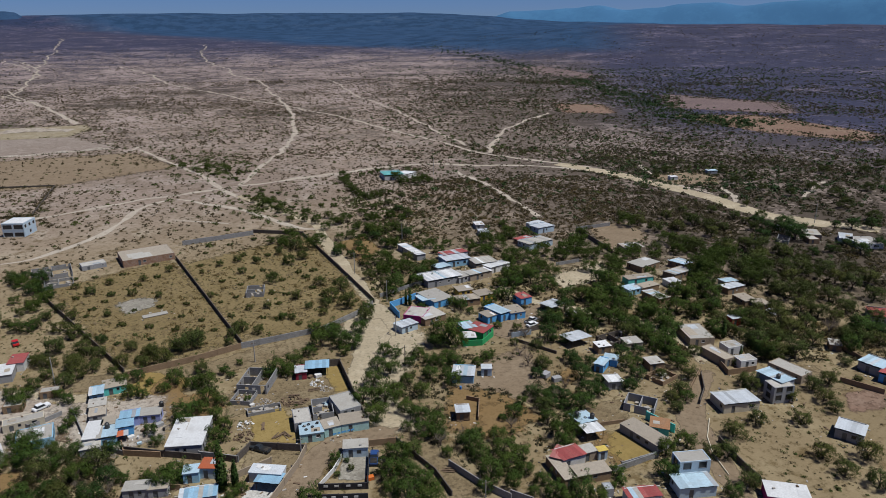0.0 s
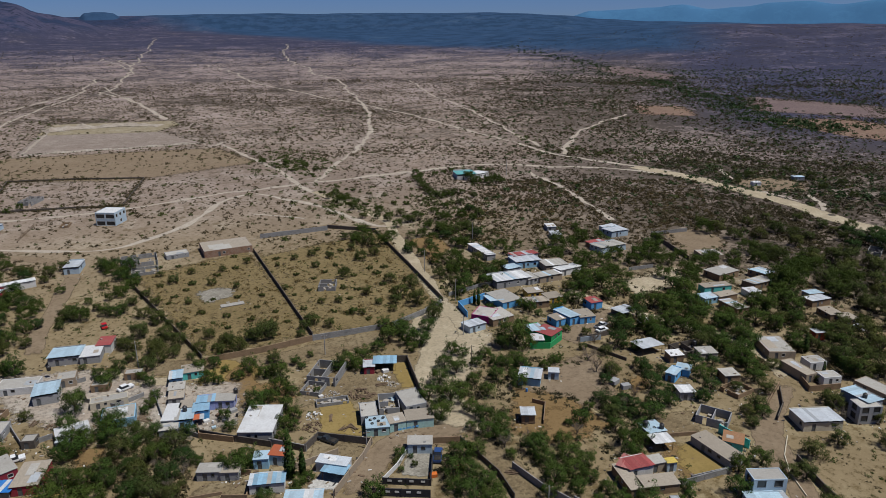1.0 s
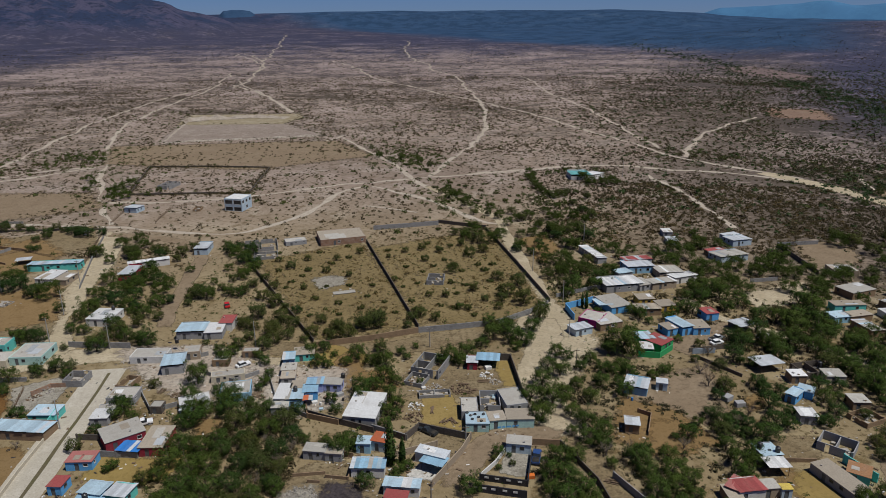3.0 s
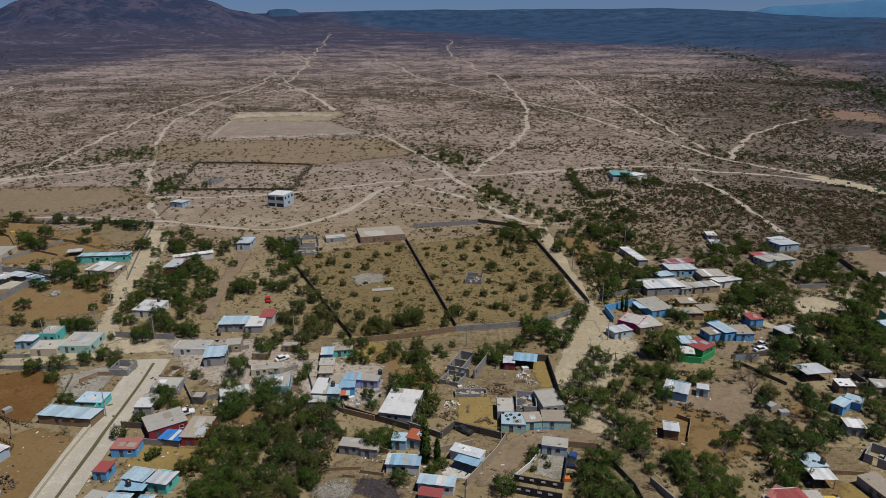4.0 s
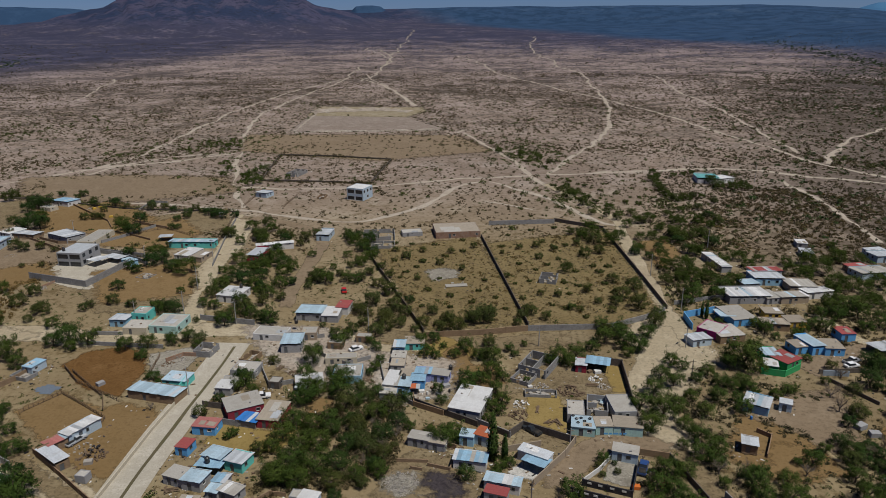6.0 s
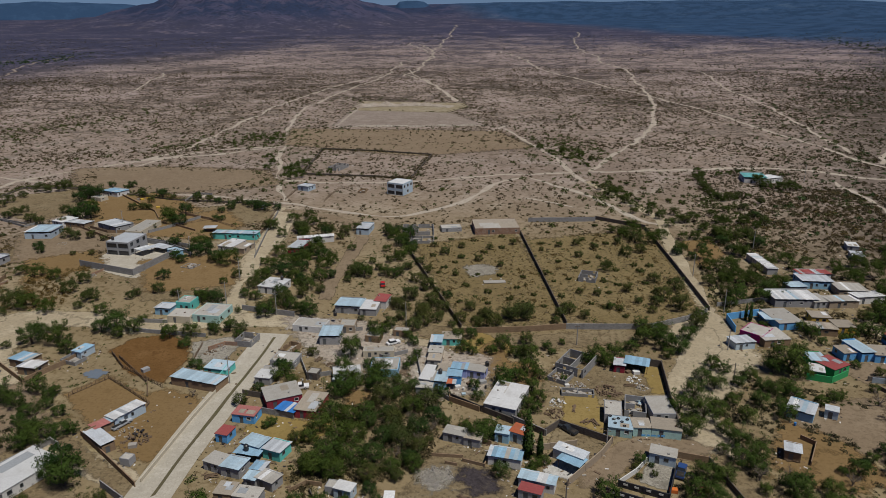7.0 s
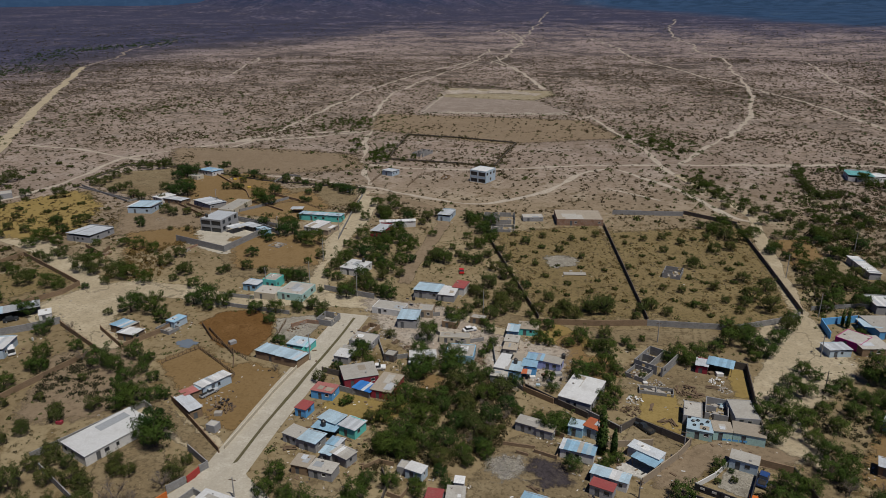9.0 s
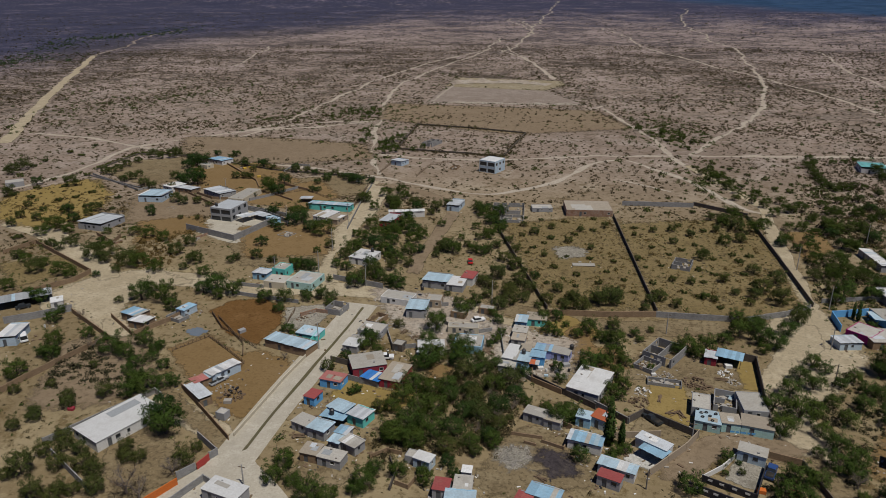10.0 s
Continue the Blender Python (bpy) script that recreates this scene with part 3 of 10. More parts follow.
def sheet_roof(parent, w, d, z, material, rnd, tilt=4.0, over=0.3, lay="y"):
    """Corrugated sheets side by side, each a little off from the next, on purlins."""
    roof = new("roof")
    roof.parent = parent
    roof.matrix_basis = pose(0, 0, z + 0.08, -tilt if lay == "y" else 0, 0 if lay == "y" else tilt, 0)
    span, run = (w, d) if lay == "y" else (d, w)
    n = max(2, round((span + 2 * over) / 1.0))
    wide = (span + 2 * over) / n
    for i in range(n):
        c = -span / 2 - over + wide * (i + 0.5)
        l = run + 2 * over + rnd.uniform(-0.12, 0.12)
        dz = 0.014 * (i % 2) + rnd.uniform(0, 0.012)
        m = Matrix.LocRotScale((c, rnd.uniform(-0.06, 0.06), dz), Euler((0, radians(rnd.uniform(-0.8, 0.8)), 0)), (wide * 1.01, l, 0.03))
        if lay != "y":
            m = pose(0, 0, 0, 0, 0, 90) @ m
        unit_piece("sheet", material if rnd.random() < 0.86 else rnd.choice(("roof_grey", "roof_white", "roof_zinc", "roof_zinc", "roof_skyblue", "roof_concrete")), roof, m)
    for k in (-0.4, 0.0, 0.4):
        if lay == "y":
            m = Matrix.LocRotScale((0, k * d, -0.05), None, (w + over, 0.07, 0.06))
        else:
            m = Matrix.LocRotScale((k * w, 0, -0.05), None, (0.07, d + over, 0.06))
        unit_piece("purlin", "timber", roof, m)
    return roof


COUNT = [0]
PLOTS = []


def patched(root, rnd, w, d, z):
    """Mends and loose sheets on a flat roof."""
    if w < 3 or d < 2.5 or z > 4.5:
        return
    for k in range(rnd.choice((0, 1, 1, 2))):
        a, b = w * rnd.uniform(0.2, 0.45), d * rnd.uniform(0.25, 0.6)
        m = Matrix.LocRotScale((rnd.uniform(-1, 1) * (w - a) / 2, rnd.uniform(-1, 1) * (d - b) / 2, z + 0.02 + 0.012 * k), Euler((0, 0, radians(rnd.choice((0, 0, 2, -3))))), (a * 0.95, b * 0.95, 0.03))
        unit_piece("roof_patch", rnd.choice(("roof_grey", "roof_white", "roof_zinc", "roof_tan", "roof_concrete")), root, m)
    for k in range(rnd.randint(0, 2)):
        q = rnd.uniform(0.18, 0.4)
        m = Matrix.LocRotScale((rnd.uniform(-0.45, 0.45) * w, rnd.uniform(-0.45, 0.45) * d, z + q * 0.3 + 0.05), Euler((0, 0, rnd.uniform(0, 3))), (q * 1.5, q, q * 0.6))
        unit_piece("loose_block", rnd.choice(("stone", "timber", "block")), root, m)


def litter(name, material, label, seed, each, low, high):
    """Stones, boards and junk lying about the yards round the houses."""
    rnd = random.Random(seed)
    bm = bmesh.new()
    for x, y, reach in PLOTS:
        for k in range(each):
            a, d = rnd.uniform(0, math.tau), reach * rnd.uniform(0.75, 1.9)
            q = rnd.uniform(low, high)
            px, py = x + d * math.cos(a), y + d * math.sin(a)
            add_box(bm, -q * rnd.uniform(0.5, 1.6), -q * 0.5, 0, q * rnd.uniform(0.5, 1.6), q * 0.5, q * rnd.uniform(0.25, 0.7), pose(px, py, swell(px, py), 0, 0, rnd.uniform(0, 180)))
    return tagged(link_mesh(name, bm, material), label, "litter", kind="stuff")


def house(x, y, w, d, rot, h, wall, roof, style, label, door=1, group="village houses", name="house"):
    """One flat- or sheet-roofed building: four pierced walls, floor, roof, door leaf and panes; its front lies along -y."""
    COUNT[0] += 1
    rnd = random.Random(COUNT[0] * 7 + 3)
    root = thing(name, x, y, 0, rot, label, name.split("_")[-1], group)
    keep_clear(x, y, max(w, d) / 2)
    PLOTS.append((x, y, max(w, d) * 0.62))
    wm = wall if wall in MATS else "wall_" + wall
    rm = "roof_" + roof
    t = 0.18
    if style == "canopy":
        for sx in (-1, 1):
            for sy in (-1, 1):
                bm = bmesh.new()
                px, py = sx * (w / 2 - 0.15), sy * (d / 2 - 0.15)
                add_tube(bm, (px, py, 0), (px, py, h), 0.07, 0.06)
                part("post", bm, "timber", root)
        sheet_roof(root, w, d, h, rm, rnd, 3.0)
        if door:
            box_mesh("wall", -w / 2 + 0.2, d / 2 - t, 0, w / 2 - 0.2, d / 2, h - 0.15, wm, root)
        return root
    top = h + (0.08 if style == "slab" else 0.0)
    sides = [((-w / 2, -d / 2), 0, w, door), ((w / 2, -d / 2), 90, d, 0), ((w / 2, d / 2), 180, w, 0), ((-w / 2, d / 2), 270, d, 0)]
    for i, ((cx, cy), turn, length, has_door) in enumerate(sides):
        ops = openings_for(rnd, length, min(h, 2.9), has_door) if door or i != 0 else []
        if style == "ruin" and i == 0 and length > 6:
            ops.append((length - 1.6, length - 0.5, 0.0, h - 0.25))
        if h > 4.5:
            bays = max(1, int(length / (3.4 if h > 5.2 else 2.6)))
            ops = [((k + 0.5) * length / bays - 0.9, (k + 0.5) * length / bays + 0.9, z, z + 1.6) for k in range(bays) for z in (0.8, h * 0.5 + 0.7) if length > 2.4]
            if door == 2 and i == 0:
                ops = [(0.3 + k * length / 2, length / 2 * (k + 1) - 0.3, z, z + h * 0.34) for k in (0, 1) for z in (0.1, h * 0.56)]
            elif door == 2:
                ops = [o for o in ops if o[2] > 2 or rnd.random() < 0.5]
        # keep only openings that do not overlap along the wall
        kept = []
        for o in ops:
            if all(o[1] <= q[0] + 1e-3 or o[0] >= q[1] - 1e-3 or h > 4.5 for q in kept) and o[1] < length - 0.25:
                kept.append(o)
        inset = t if i % 2 else 0.0
        m = pose(cx, cy, 0, 0, 0, turn) @ pose(inset, 0, 0)
        wob = wall_with_openings(root, "wall", length - 2 * inset, top if style != "ruin" else h * rnd.uniform(0.8, 1.0), t, m, wm,
                                 [(a - inset, b - inset, c, e) for a, b, c, e in kept])
        if style == "ruin":
            continue
        for a, b, c, e in kept:
            if c < 0.02:
                box_mesh("door", a - inset, 0.09, 0, b - inset, 0.14, e, "door_metal", root, "dark metal door", m)
            else:
                pane = new("window")
                pane.parent = root
                pane.matrix_basis = m
                box_mesh("pane", a - inset, 0.10, c, b - inset, 0.12, e, "glass_dark", pane)
                bm = bmesh.new()
                for bx in ((a, c, b, c + 0.08), (a, e - 0.08, b, e), (a, c, a + 0.08, e), (b - 0.08, c, b, e)):
                    add_box(bm, bx[0] - inset, -0.03, bx[1], bx[2] - inset, 0.1, bx[3])
                part("frame", bm, "frame_white" if COUNT[0] % 3 == 0 else "door_metal", pane)
    if style == "ruin":
        if w > 7:
            box_mesh("partition", -0.09, -d / 2 + t, 0, 0.09, d / 2 - t, h * 0.85, wm, root)
        if d > 7:
            box_mesh("partition", -w / 2 + t, -0.09, 0, -0.1, 0.09, h * 0.8, wm, root)
        bm = bmesh.new()
        for k in range(14):
            s = rnd.uniform(0.2, 0.6)
            add_box(bm, -s, -s, 0, s, s, s, pose(rnd.uniform(-w / 2 + 1, w / 2 - 1), rnd.uniform(-d / 2 + 0.6, d / 2 - 0.6), 0, 0, 0, rnd.uniform(0, 90)))
        tagged(part("debris", bm, "stone", root), kind="stuff")
        return root
    if style == "slab":
        bm = bmesh.new()
        add_box(bm, -w / 2 + t, -d / 2 + t, h - 0.12, w / 2 - t, d / 2 - t, h)
        part("roof", bm, rm, root)
        patched(root, rnd, w - 0.6, d - 0.6, h)
    elif style == "lid":
        patched(root, rnd, w - 0.3, d - 0.3, h + 0.14)
        box_mesh("roof", -w / 2 - 0.15, -d / 2 - 0.15, h + 0.002, w / 2 + 0.15, d / 2 + 0.15, h + 0.14, rm, root, bevel=0.03)
    else:
        sheet_roof(root, w, d, h + 0.05 + math.tan(radians(3)) * d / 2, rm, rnd, 3.0, 0.25)
        box_mesh("beam", -w / 2 + t, d / 2 - t, h, w / 2 - t, d / 2 - 0.02, h + 0.05 + math.tan(radians(3)) * d * 0.9, wm, root)
    return root


def wall_run(points, h, material, label, thick=0.2, name="boundary_wall", pillars=True, category="wall", group="yard walls"):
    """A yard wall along the points: panels between small pillars."""
    pts = [Vector((*p, 0)) for p in points]
    root = thing(name, pts[0].x, pts[0].y, 0, 0, label, category, group)
    base = pts[0].copy()
    wm = material if material in MATS else "wall_" + material
    for p, q in zip(pts, pts[1:]):
        along = q - p
        ang = math.degrees(math.atan2(along.y, along.x))
        n = max(1, round(along.length / 6.0))
        step = along.length / n
        for i in range(n):
            a = p - base + along.normalized() * step * i
            hh = h * (1 + 0.05 * noise.noise(Vector((a.x * 0.3, a.y * 0.3, h))))
            m = pose(a.x, a.y, 0, 0, 0, ang)
            ob = box_mesh("panel", 0.0, -thick / 2, 0, step, thick / 2, hh, wm, root)
            ob.matrix_basis = m
            if pillars:
                ob = box_mesh("pillar", -0.14, -thick / 2 - 0.05, 0, 0.14, thick / 2 + 0.05, hh + 0.08, wm, root)
                ob.matrix_basis = m
    return root


def panelled(root, way, shares, z):
    """Small white panels set on the street face of a wall."""
    turn = math.degrees(math.atan2(way[1], way[0]))
    out = Vector((way[1], -way[0], 0)).normalized() * 0.12
    for u in shares:
        unit_piece("inset", "wall_white", root, pose(way[0] * u + out.x, way[1] * u + out.y, z, 0, 0, turn) @ Matrix.Diagonal((0.9, 0.06, 0.45, 1)))
    return root


def stick_fence(points, label, h=1.3):
    """Rough corral fence: crooked posts with brush laid between."""
    pts = [Vector((*p, 0)) for p in points]
    root = thing("stick_fence", pts[0].x, pts[0].y, 0, 0, label, "fence", "corral fences")
    rnd = random.Random(int(pts[0].x * 10))
    for p, q in zip(pts, pts[1:]):
        n = max(1, int((q - p).length / 1.2))
        for i in range(n):
            a = p.lerp(q, i / n) - pts[0]
            b = p.lerp(q, (i + 1) / n) - pts[0]
            bm = bmesh.new()
            top = Vector((rnd.uniform(-0.15, 0.15), rnd.uniform(-0.15, 0.15), h * rnd.uniform(0.8, 1.2)))
            add_tube(bm, a - Vector((0, 0, 0.1)), a + top, 0.09, 0.06, 5)
            part("post", bm, "timber", root)
            bm = bmesh.new()
            for k in range(3):
                z = h * (0.25 + 0.28 * k)
                add_tube(bm, a + Vector((0, 0, z + rnd.uniform(-0.15, 0.15))), b + Vector((0, 0, z + rnd.uniform(-0.15, 0.15))), 0.07, 0.06, 4)
            part("rail", bm, "timber", root)
    return root


def pole(x, y, h=8.5, wood=False, arm=0.0):
    root = thing("utility_pole", x, y, 0, arm, "weathered wooden utility pole" if wood else "grey concrete utility pole with a crossarm", "pole", "utility poles")
    bm = bmesh.new()
    add_tube(bm, (0, 0, -0.2), (0, 0, h), 0.16, 0.10, 8)
    part("shaft", bm, "pole_wood" if wood else "pole_concrete", root)
    bm = bmesh.new()
    add_box(bm, -0.8, -0.05, h - 0.7, 0.8, 0.05, h - 0.58)
    part("crossarm", bm, "timber", root)
    for sx in (-0.7, 0.7):
        bm = bmesh.new()
        add_tube(bm, (sx, 0, h - 0.58), (sx, 0, h - 0.4), 0.05, 0.035, 6)
        part("insulator", bm, "frame_white", root)
    return root


def water_tank(x, y, z, label="black plastic water tank on a roof"):
    root = thing("water_tank", x, y, z, 0, label, "tank", "water tanks")
    bm = bmesh.new()
    add_tube(bm, (0, 0, 0), (0, 0, 1.1), 0.55, 0.55, 14)
    add_tube(bm, (0, 0, 1.1), (0, 0, 1.35), 0.54, 0.25, 14)
    part("barrel", bm, "tank_black", root)
    bm = bmesh.new()
    add_tube(bm, (0, 0, 1.35), (0, 0, 1.43), 0.25, 0.23, 12)
    part("lid", bm, "tank_black", root)
    return root


def vehicle(x, y, rot, paint, kind, label):
    """A parked car, pickup or van, nose along +x."""
    root = thing(kind, x, y, 0, rot, label, kind.split("_")[-1], "parked vehicles")
    l, w = {"car": (4.2, 1.7), "pickup_truck": (5.2, 1.85), "van": (4.8, 1.9)}[kind]
    bm = bmesh.new()
    add_box(bm, -l / 2, -w / 2, 0.35, l / 2, w / 2, 0.95)
    bmesh.ops.bevel(bm, geom=bm.edges[:], offset=0.1, segments=2, affect="EDGES")
    part("body", bm, "car_" + paint, root)
    c0, c1 = {"car": (-1.5, 0.9), "pickup_truck": (-0.5, 1.3), "van": (-2.2, 1.9)}[kind]
    top = 1.95 if kind == "van" else 1.5
    bm = bmesh.new()
    vs = add_box(bm, c0, -w / 2 + 0.06, 0.94, c1, w / 2 - 0.06, top)
    for v in vs:
        if v.co.z > 1.2:
            v.co.x += 0.35 if v.co.x < (c0 + c1) / 2 and kind != "van" else (-0.5 if v.co.x > (c0 + c1) / 2 else 0)
            v.co.y *= 0.86
    part("cabin", bm, "glass_dark", root, "dark glazed cabin")
    box_mesh("cabin_roof", c0 + 0.32, -w / 2 + 0.18, top + 0.002, c1 - 0.5, w / 2 - 0.18, top + 0.05, "car_" + paint, root)
    if kind == "pickup_truck":
        box_mesh("load_bed", -l / 2 + 0.12, -w / 2 + 0.15, 0.96, -0.6, w / 2 - 0.15, 0.99, "tyre", root)
    for sx in (-l * 0.31, l * 0.31):
        for sy in (-1, 1):
            wheel = new("wheel")
            wheel.parent = root
            bm = bmesh.new()
            add_tube(bm, (sx, sy * (w / 2 - 0.2), 0.33), (sx, sy * (w / 2 + 0.01), 0.33), 0.33, 0.33, 12)
            part("tyre", bm, "tyre", wheel)
            bm = bmesh.new()
            add_tube(bm, (sx, sy * (w / 2 - 0.1), 0.33), (sx, sy * (w / 2 + 0.03), 0.33), 0.18, 0.16, 10)
            part("rim", bm, "car_silver", wheel)
    return root


# ---- plants ----


def leaf_cards(centres, radii, count, size, rnd, flat=0.75):
    """Many small leaf sprays filling clumps: points, triangles and normals that follow the whole crown more than the clump."""
    verts, faces, normals = [], [], []
    total = sum(r * r for r in radii)
    middle = sum((Vector(c) for c in centres), Vector()) / len(centres)
    low = Vector((middle.x, middle.y, middle.z * 0.45))
    for c, r in zip(centres, radii):
        c = Vector(c)
        for k in range(max(4, int(count * r * r / total))):
            z = rnd.uniform(-0.75, 1.0)
            a = rnd.uniform(0, math.tau)
            s = math.sqrt(max(0.0, 1 - z * z))
            n = Vector((s * math.cos(a), s * math.sin(a), z))
            q = rnd.random()
            p = c + Vector((n.x * r, n.y * r, n.z * r * flat)) * (0.55 + 0.5 * math.sqrt(q) if q < 0.88 else rnd.uniform(1.0, 1.45))
            out = (n * 0.42 + (p - low).normalized() * 0.75 + Vector((rnd.uniform(-0.14, 0.14), rnd.uniform(-0.14, 0.14), rnd.uniform(-0.12, 0.12)))).normalized()
            n = (n * 0.6 + Vector((rnd.uniform(-0.9, 0.9), rnd.uniform(-0.9, 0.9), rnd.uniform(-0.3, 1.0)))).normalized()
            t1 = n.orthogonal().normalized()
            t1.rotate(Matrix.Rotation(rnd.uniform(0, math.tau), 3, n))
            t2 = n.cross(t1)
            L, W = size * rnd.uniform(0.6, 1.5), size * rnd.uniform(0.45, 0.9)
            b = len(verts)
            verts += [p - t1 * L - t2 * W * 0.5, p + t1 * L - t2 * W * 0.5, p + t2 * W]
            normals += [out] * 3
            faces.append((b, b + 1, b + 2))
    return verts, faces, normals


def mesh_from(name, verts, faces, material, normals=None):
    me = bpy.data.meshes.new(name)
    me.from_pydata([tuple(v) for v in verts], [], faces)
    me.materials.append(MATS[material])
    if normals:
        for p in me.polygons:
            p.use_smooth = True
        me.normals_split_custom_set_from_vertices([tuple(n) for n in normals])
    return me


def tree_model(seed, kind):
    """Meshes of one tree of crown radius 1: limbs and crown."""
    rnd = random.Random(seed)
    bm = bmesh.new()
    centres, radii = [], []
    if kind == "cypress":
        add_tube(bm, (0, 0, -0.1), (0, 0, 7.5), 0.16, 0.03)
        for k in range(26):
            u = k / 25
            centres.append((rnd.uniform(-0.1, 0.1), rnd.uniform(-0.1, 0.1), 0.5 + 8.0 * u))
            radii.append(0.85 * (1 - u) ** 0.6 * (0.6 + 0.4 * min(1, u * 5)) + 0.08)
        return (bm, *leaf_cards(centres, radii, 1500, 0.2, rnd))
    high = 1.05 if kind != "shrub" else 0.4
    limbs = rnd.randint(4, 6)
    fork = Vector((rnd.uniform(-0.05, 0.05), rnd.uniform(-0.05, 0.05), 0.28 * high))
    add_tube(bm, (0, 0, -0.08), fork, 0.075, 0.06)
    for k in range(limbs):
        a = math.tau * (k + rnd.uniform(-0.3, 0.3)) / limbs
        reach = rnd.uniform(0.35, 0.6)
        mid = fork + Vector((math.cos(a) * reach * 0.5, math.sin(a) * reach * 0.5, high * rnd.uniform(0.25, 0.45)))
        end = mid + Vector((math.cos(a) * reach * 0.55, math.sin(a) * reach * 0.55, high * rnd.uniform(0.1, 0.35)))
        add_tube(bm, fork, mid, 0.045, 0.03, 5)
        add_tube(bm, mid, end, 0.03, 0.012, 5)
        twigs = 3 if kind != "bare" else 9
        for j in range(twigs):
            b = a + rnd.uniform(-1.2, 1.2)
            s = mid.lerp(end, rnd.uniform(0.1, 1.0))
            tip = s + Vector((math.cos(b) * 0.25, math.sin(b) * 0.25, high * rnd.uniform(0.1, 0.5))) * rnd.uniform(0.6, 1.1)
            add_tube(bm, s, tip, 0.014, 0.004, 4)
            if kind == "bare":
                for q in range(4):
                    s2 = s.lerp(tip, rnd.uniform(0.3, 1))
                    add_tube(bm, s2, s2 + Vector((rnd.uniform(-0.25, 0.25), rnd.uniform(-0.25, 0.25), rnd.uniform(0.0, 0.3))), 0.006, 0.003, 3)
            centres.append(tip + Vector((0, 0, 0.02)))
            radii.append(rnd.uniform(0.10, 0.2))
        centres.append(end)
        radii.append(rnd.uniform(0.16, 0.26))
    lobes = [(rnd.uniform(0, math.tau), rnd.uniform(0.75, 1.12)) for k in range(5)]
    for k in range(64 if kind != "shrub" else 14):
        a, z = rnd.uniform(0, math.tau), rnd.uniform(-0.5, 1.0)
        lobe = max(w * (0.72 + 0.28 * math.cos(a - b)) for b, w in lobes)
        ring = math.sqrt(max(0.0, 1 - z * z)) * rnd.uniform(0.45, 0.84) * lobe
        centres.append(Vector((math.cos(a) * ring, math.sin(a) * ring, high * (0.52 + 0.52 * z * rnd.uniform(0.75, 1.05)))))
        radii.append(rnd.uniform(0.10, 0.21))
    if kind == "bare":
        return (bm, *leaf_cards(centres, [r * 0.9 for r in radii], 160, 0.04, rnd))
    return (bm, *leaf_cards(centres, radii, 4000 if kind == "tree" else 1200, 0.036 if kind == "tree" else 0.06, rnd))


MODELS = {}
for kind, leaf, n in (("tree", "leaf_green", 7), ("olive", "leaf_olive", 5), ("dark", "leaf_dark", 4), ("bare", "leaf_dry", 3), ("shrub", "leaf_olive", 5), ("cypress", "leaf_dark", 2)):
    for k in range(n):
        shape = {"olive": "tree", "dark": "tree"}.get(kind, kind)
        bm, v, f, nn = tree_model(100 * n + 17 * k + len(kind), shape)
        me = bpy.data.meshes.new("trunk")
        bm.to_mesh(me)
        bm.free()
        me.materials.append(MATS["bark" if kind != "bare" else "dry_twig"])
        MODELS.setdefault(kind, []).append((me, mesh_from("crown", v, f, leaf, nn)))
TREE_WORDS = {"tree": ("mesquite_tree", "spreading green mesquite tree with a feathery crown"), "olive": ("acacia_tree", "thin olive-green thorn acacia with a gappy crown"),
              "dark": ("shade_tree", "dense dark green shade tree in a yard"), "bare": ("bare_tree", "leafless grey-brown tree with bare twigs"),
              "shrub": ("shrub", "low olive-green desert shrub on dry soil"), "cypress": ("cypress_tree", "slim dark green cypress tree")}
PLANTED = [0]


def tree(kind, x, y, r, tall=1.0):
    PLANTED[0] += 1
    rnd = random.Random(PLANTED[0] * 13 + 5)
    trunk, crown = MODELS[kind][rnd.randrange(len(MODELS[kind]))]
    name, label = TREE_WORDS[kind]
    root = new(name)
    root.matrix_world = pose(x, y, 0, 0, 0, rnd.uniform(0, 360)) @ Matrix.Diagonal((r, r, r * tall * rnd.uniform(0.9, 1.1), 1))
    tagged(root, label, "shrub" if kind == "shrub" else "tree", "village trees" if kind != "shrub" else "shrubs")
    for nm, me in (("trunk", trunk), ("crown", crown)):
        ob = new(nm, me)
        ob.parent = root
    return root


WOODS = {}


def far_tree(kind, x, y, r, tall=1.0):
    """A tree too far off to pick out, added to the joined woodland of its kind."""
    PLANTED[0] += 1
    rnd = random.Random(PLANTED[0] * 13 + 5)
    WOODS.setdefault(kind, []).append((x, y, r, r * tall * rnd.uniform(0.9, 1.1), rnd.uniform(0, math.tau), rnd.randrange(len(MODELS[kind]))))


def join_woods():
    for kind, spots in WOODS.items():
        co, polys, base = [], [], 0
        for x, y, r, h, a, k in spots:
            me = MODELS[kind][k][1]
            v = np.empty(len(me.vertices) * 3)
            me.vertices.foreach_get("co", v)
            v = v.reshape(-1, 3)
            c, s = math.cos(a) * r, math.sin(a) * r
            co.append(np.stack([v[:, 0] * c - v[:, 1] * s + x, v[:, 0] * s + v[:, 1] * c + y, v[:, 2] * h], 1))
            q = np.arange(len(v)).reshape(-1, 3) + base
            polys.append(q)
            base += len(v)
        me = bpy.data.meshes.new("woodland")
        me.from_pydata(np.concatenate(co).tolist(), [], np.concatenate(polys).tolist())
        me.materials.append(MODELS[kind][0][1].materials[0])
        tagged(new("woodland", me), "distant green thorn trees along the village edge", "woodland", kind="stuff")


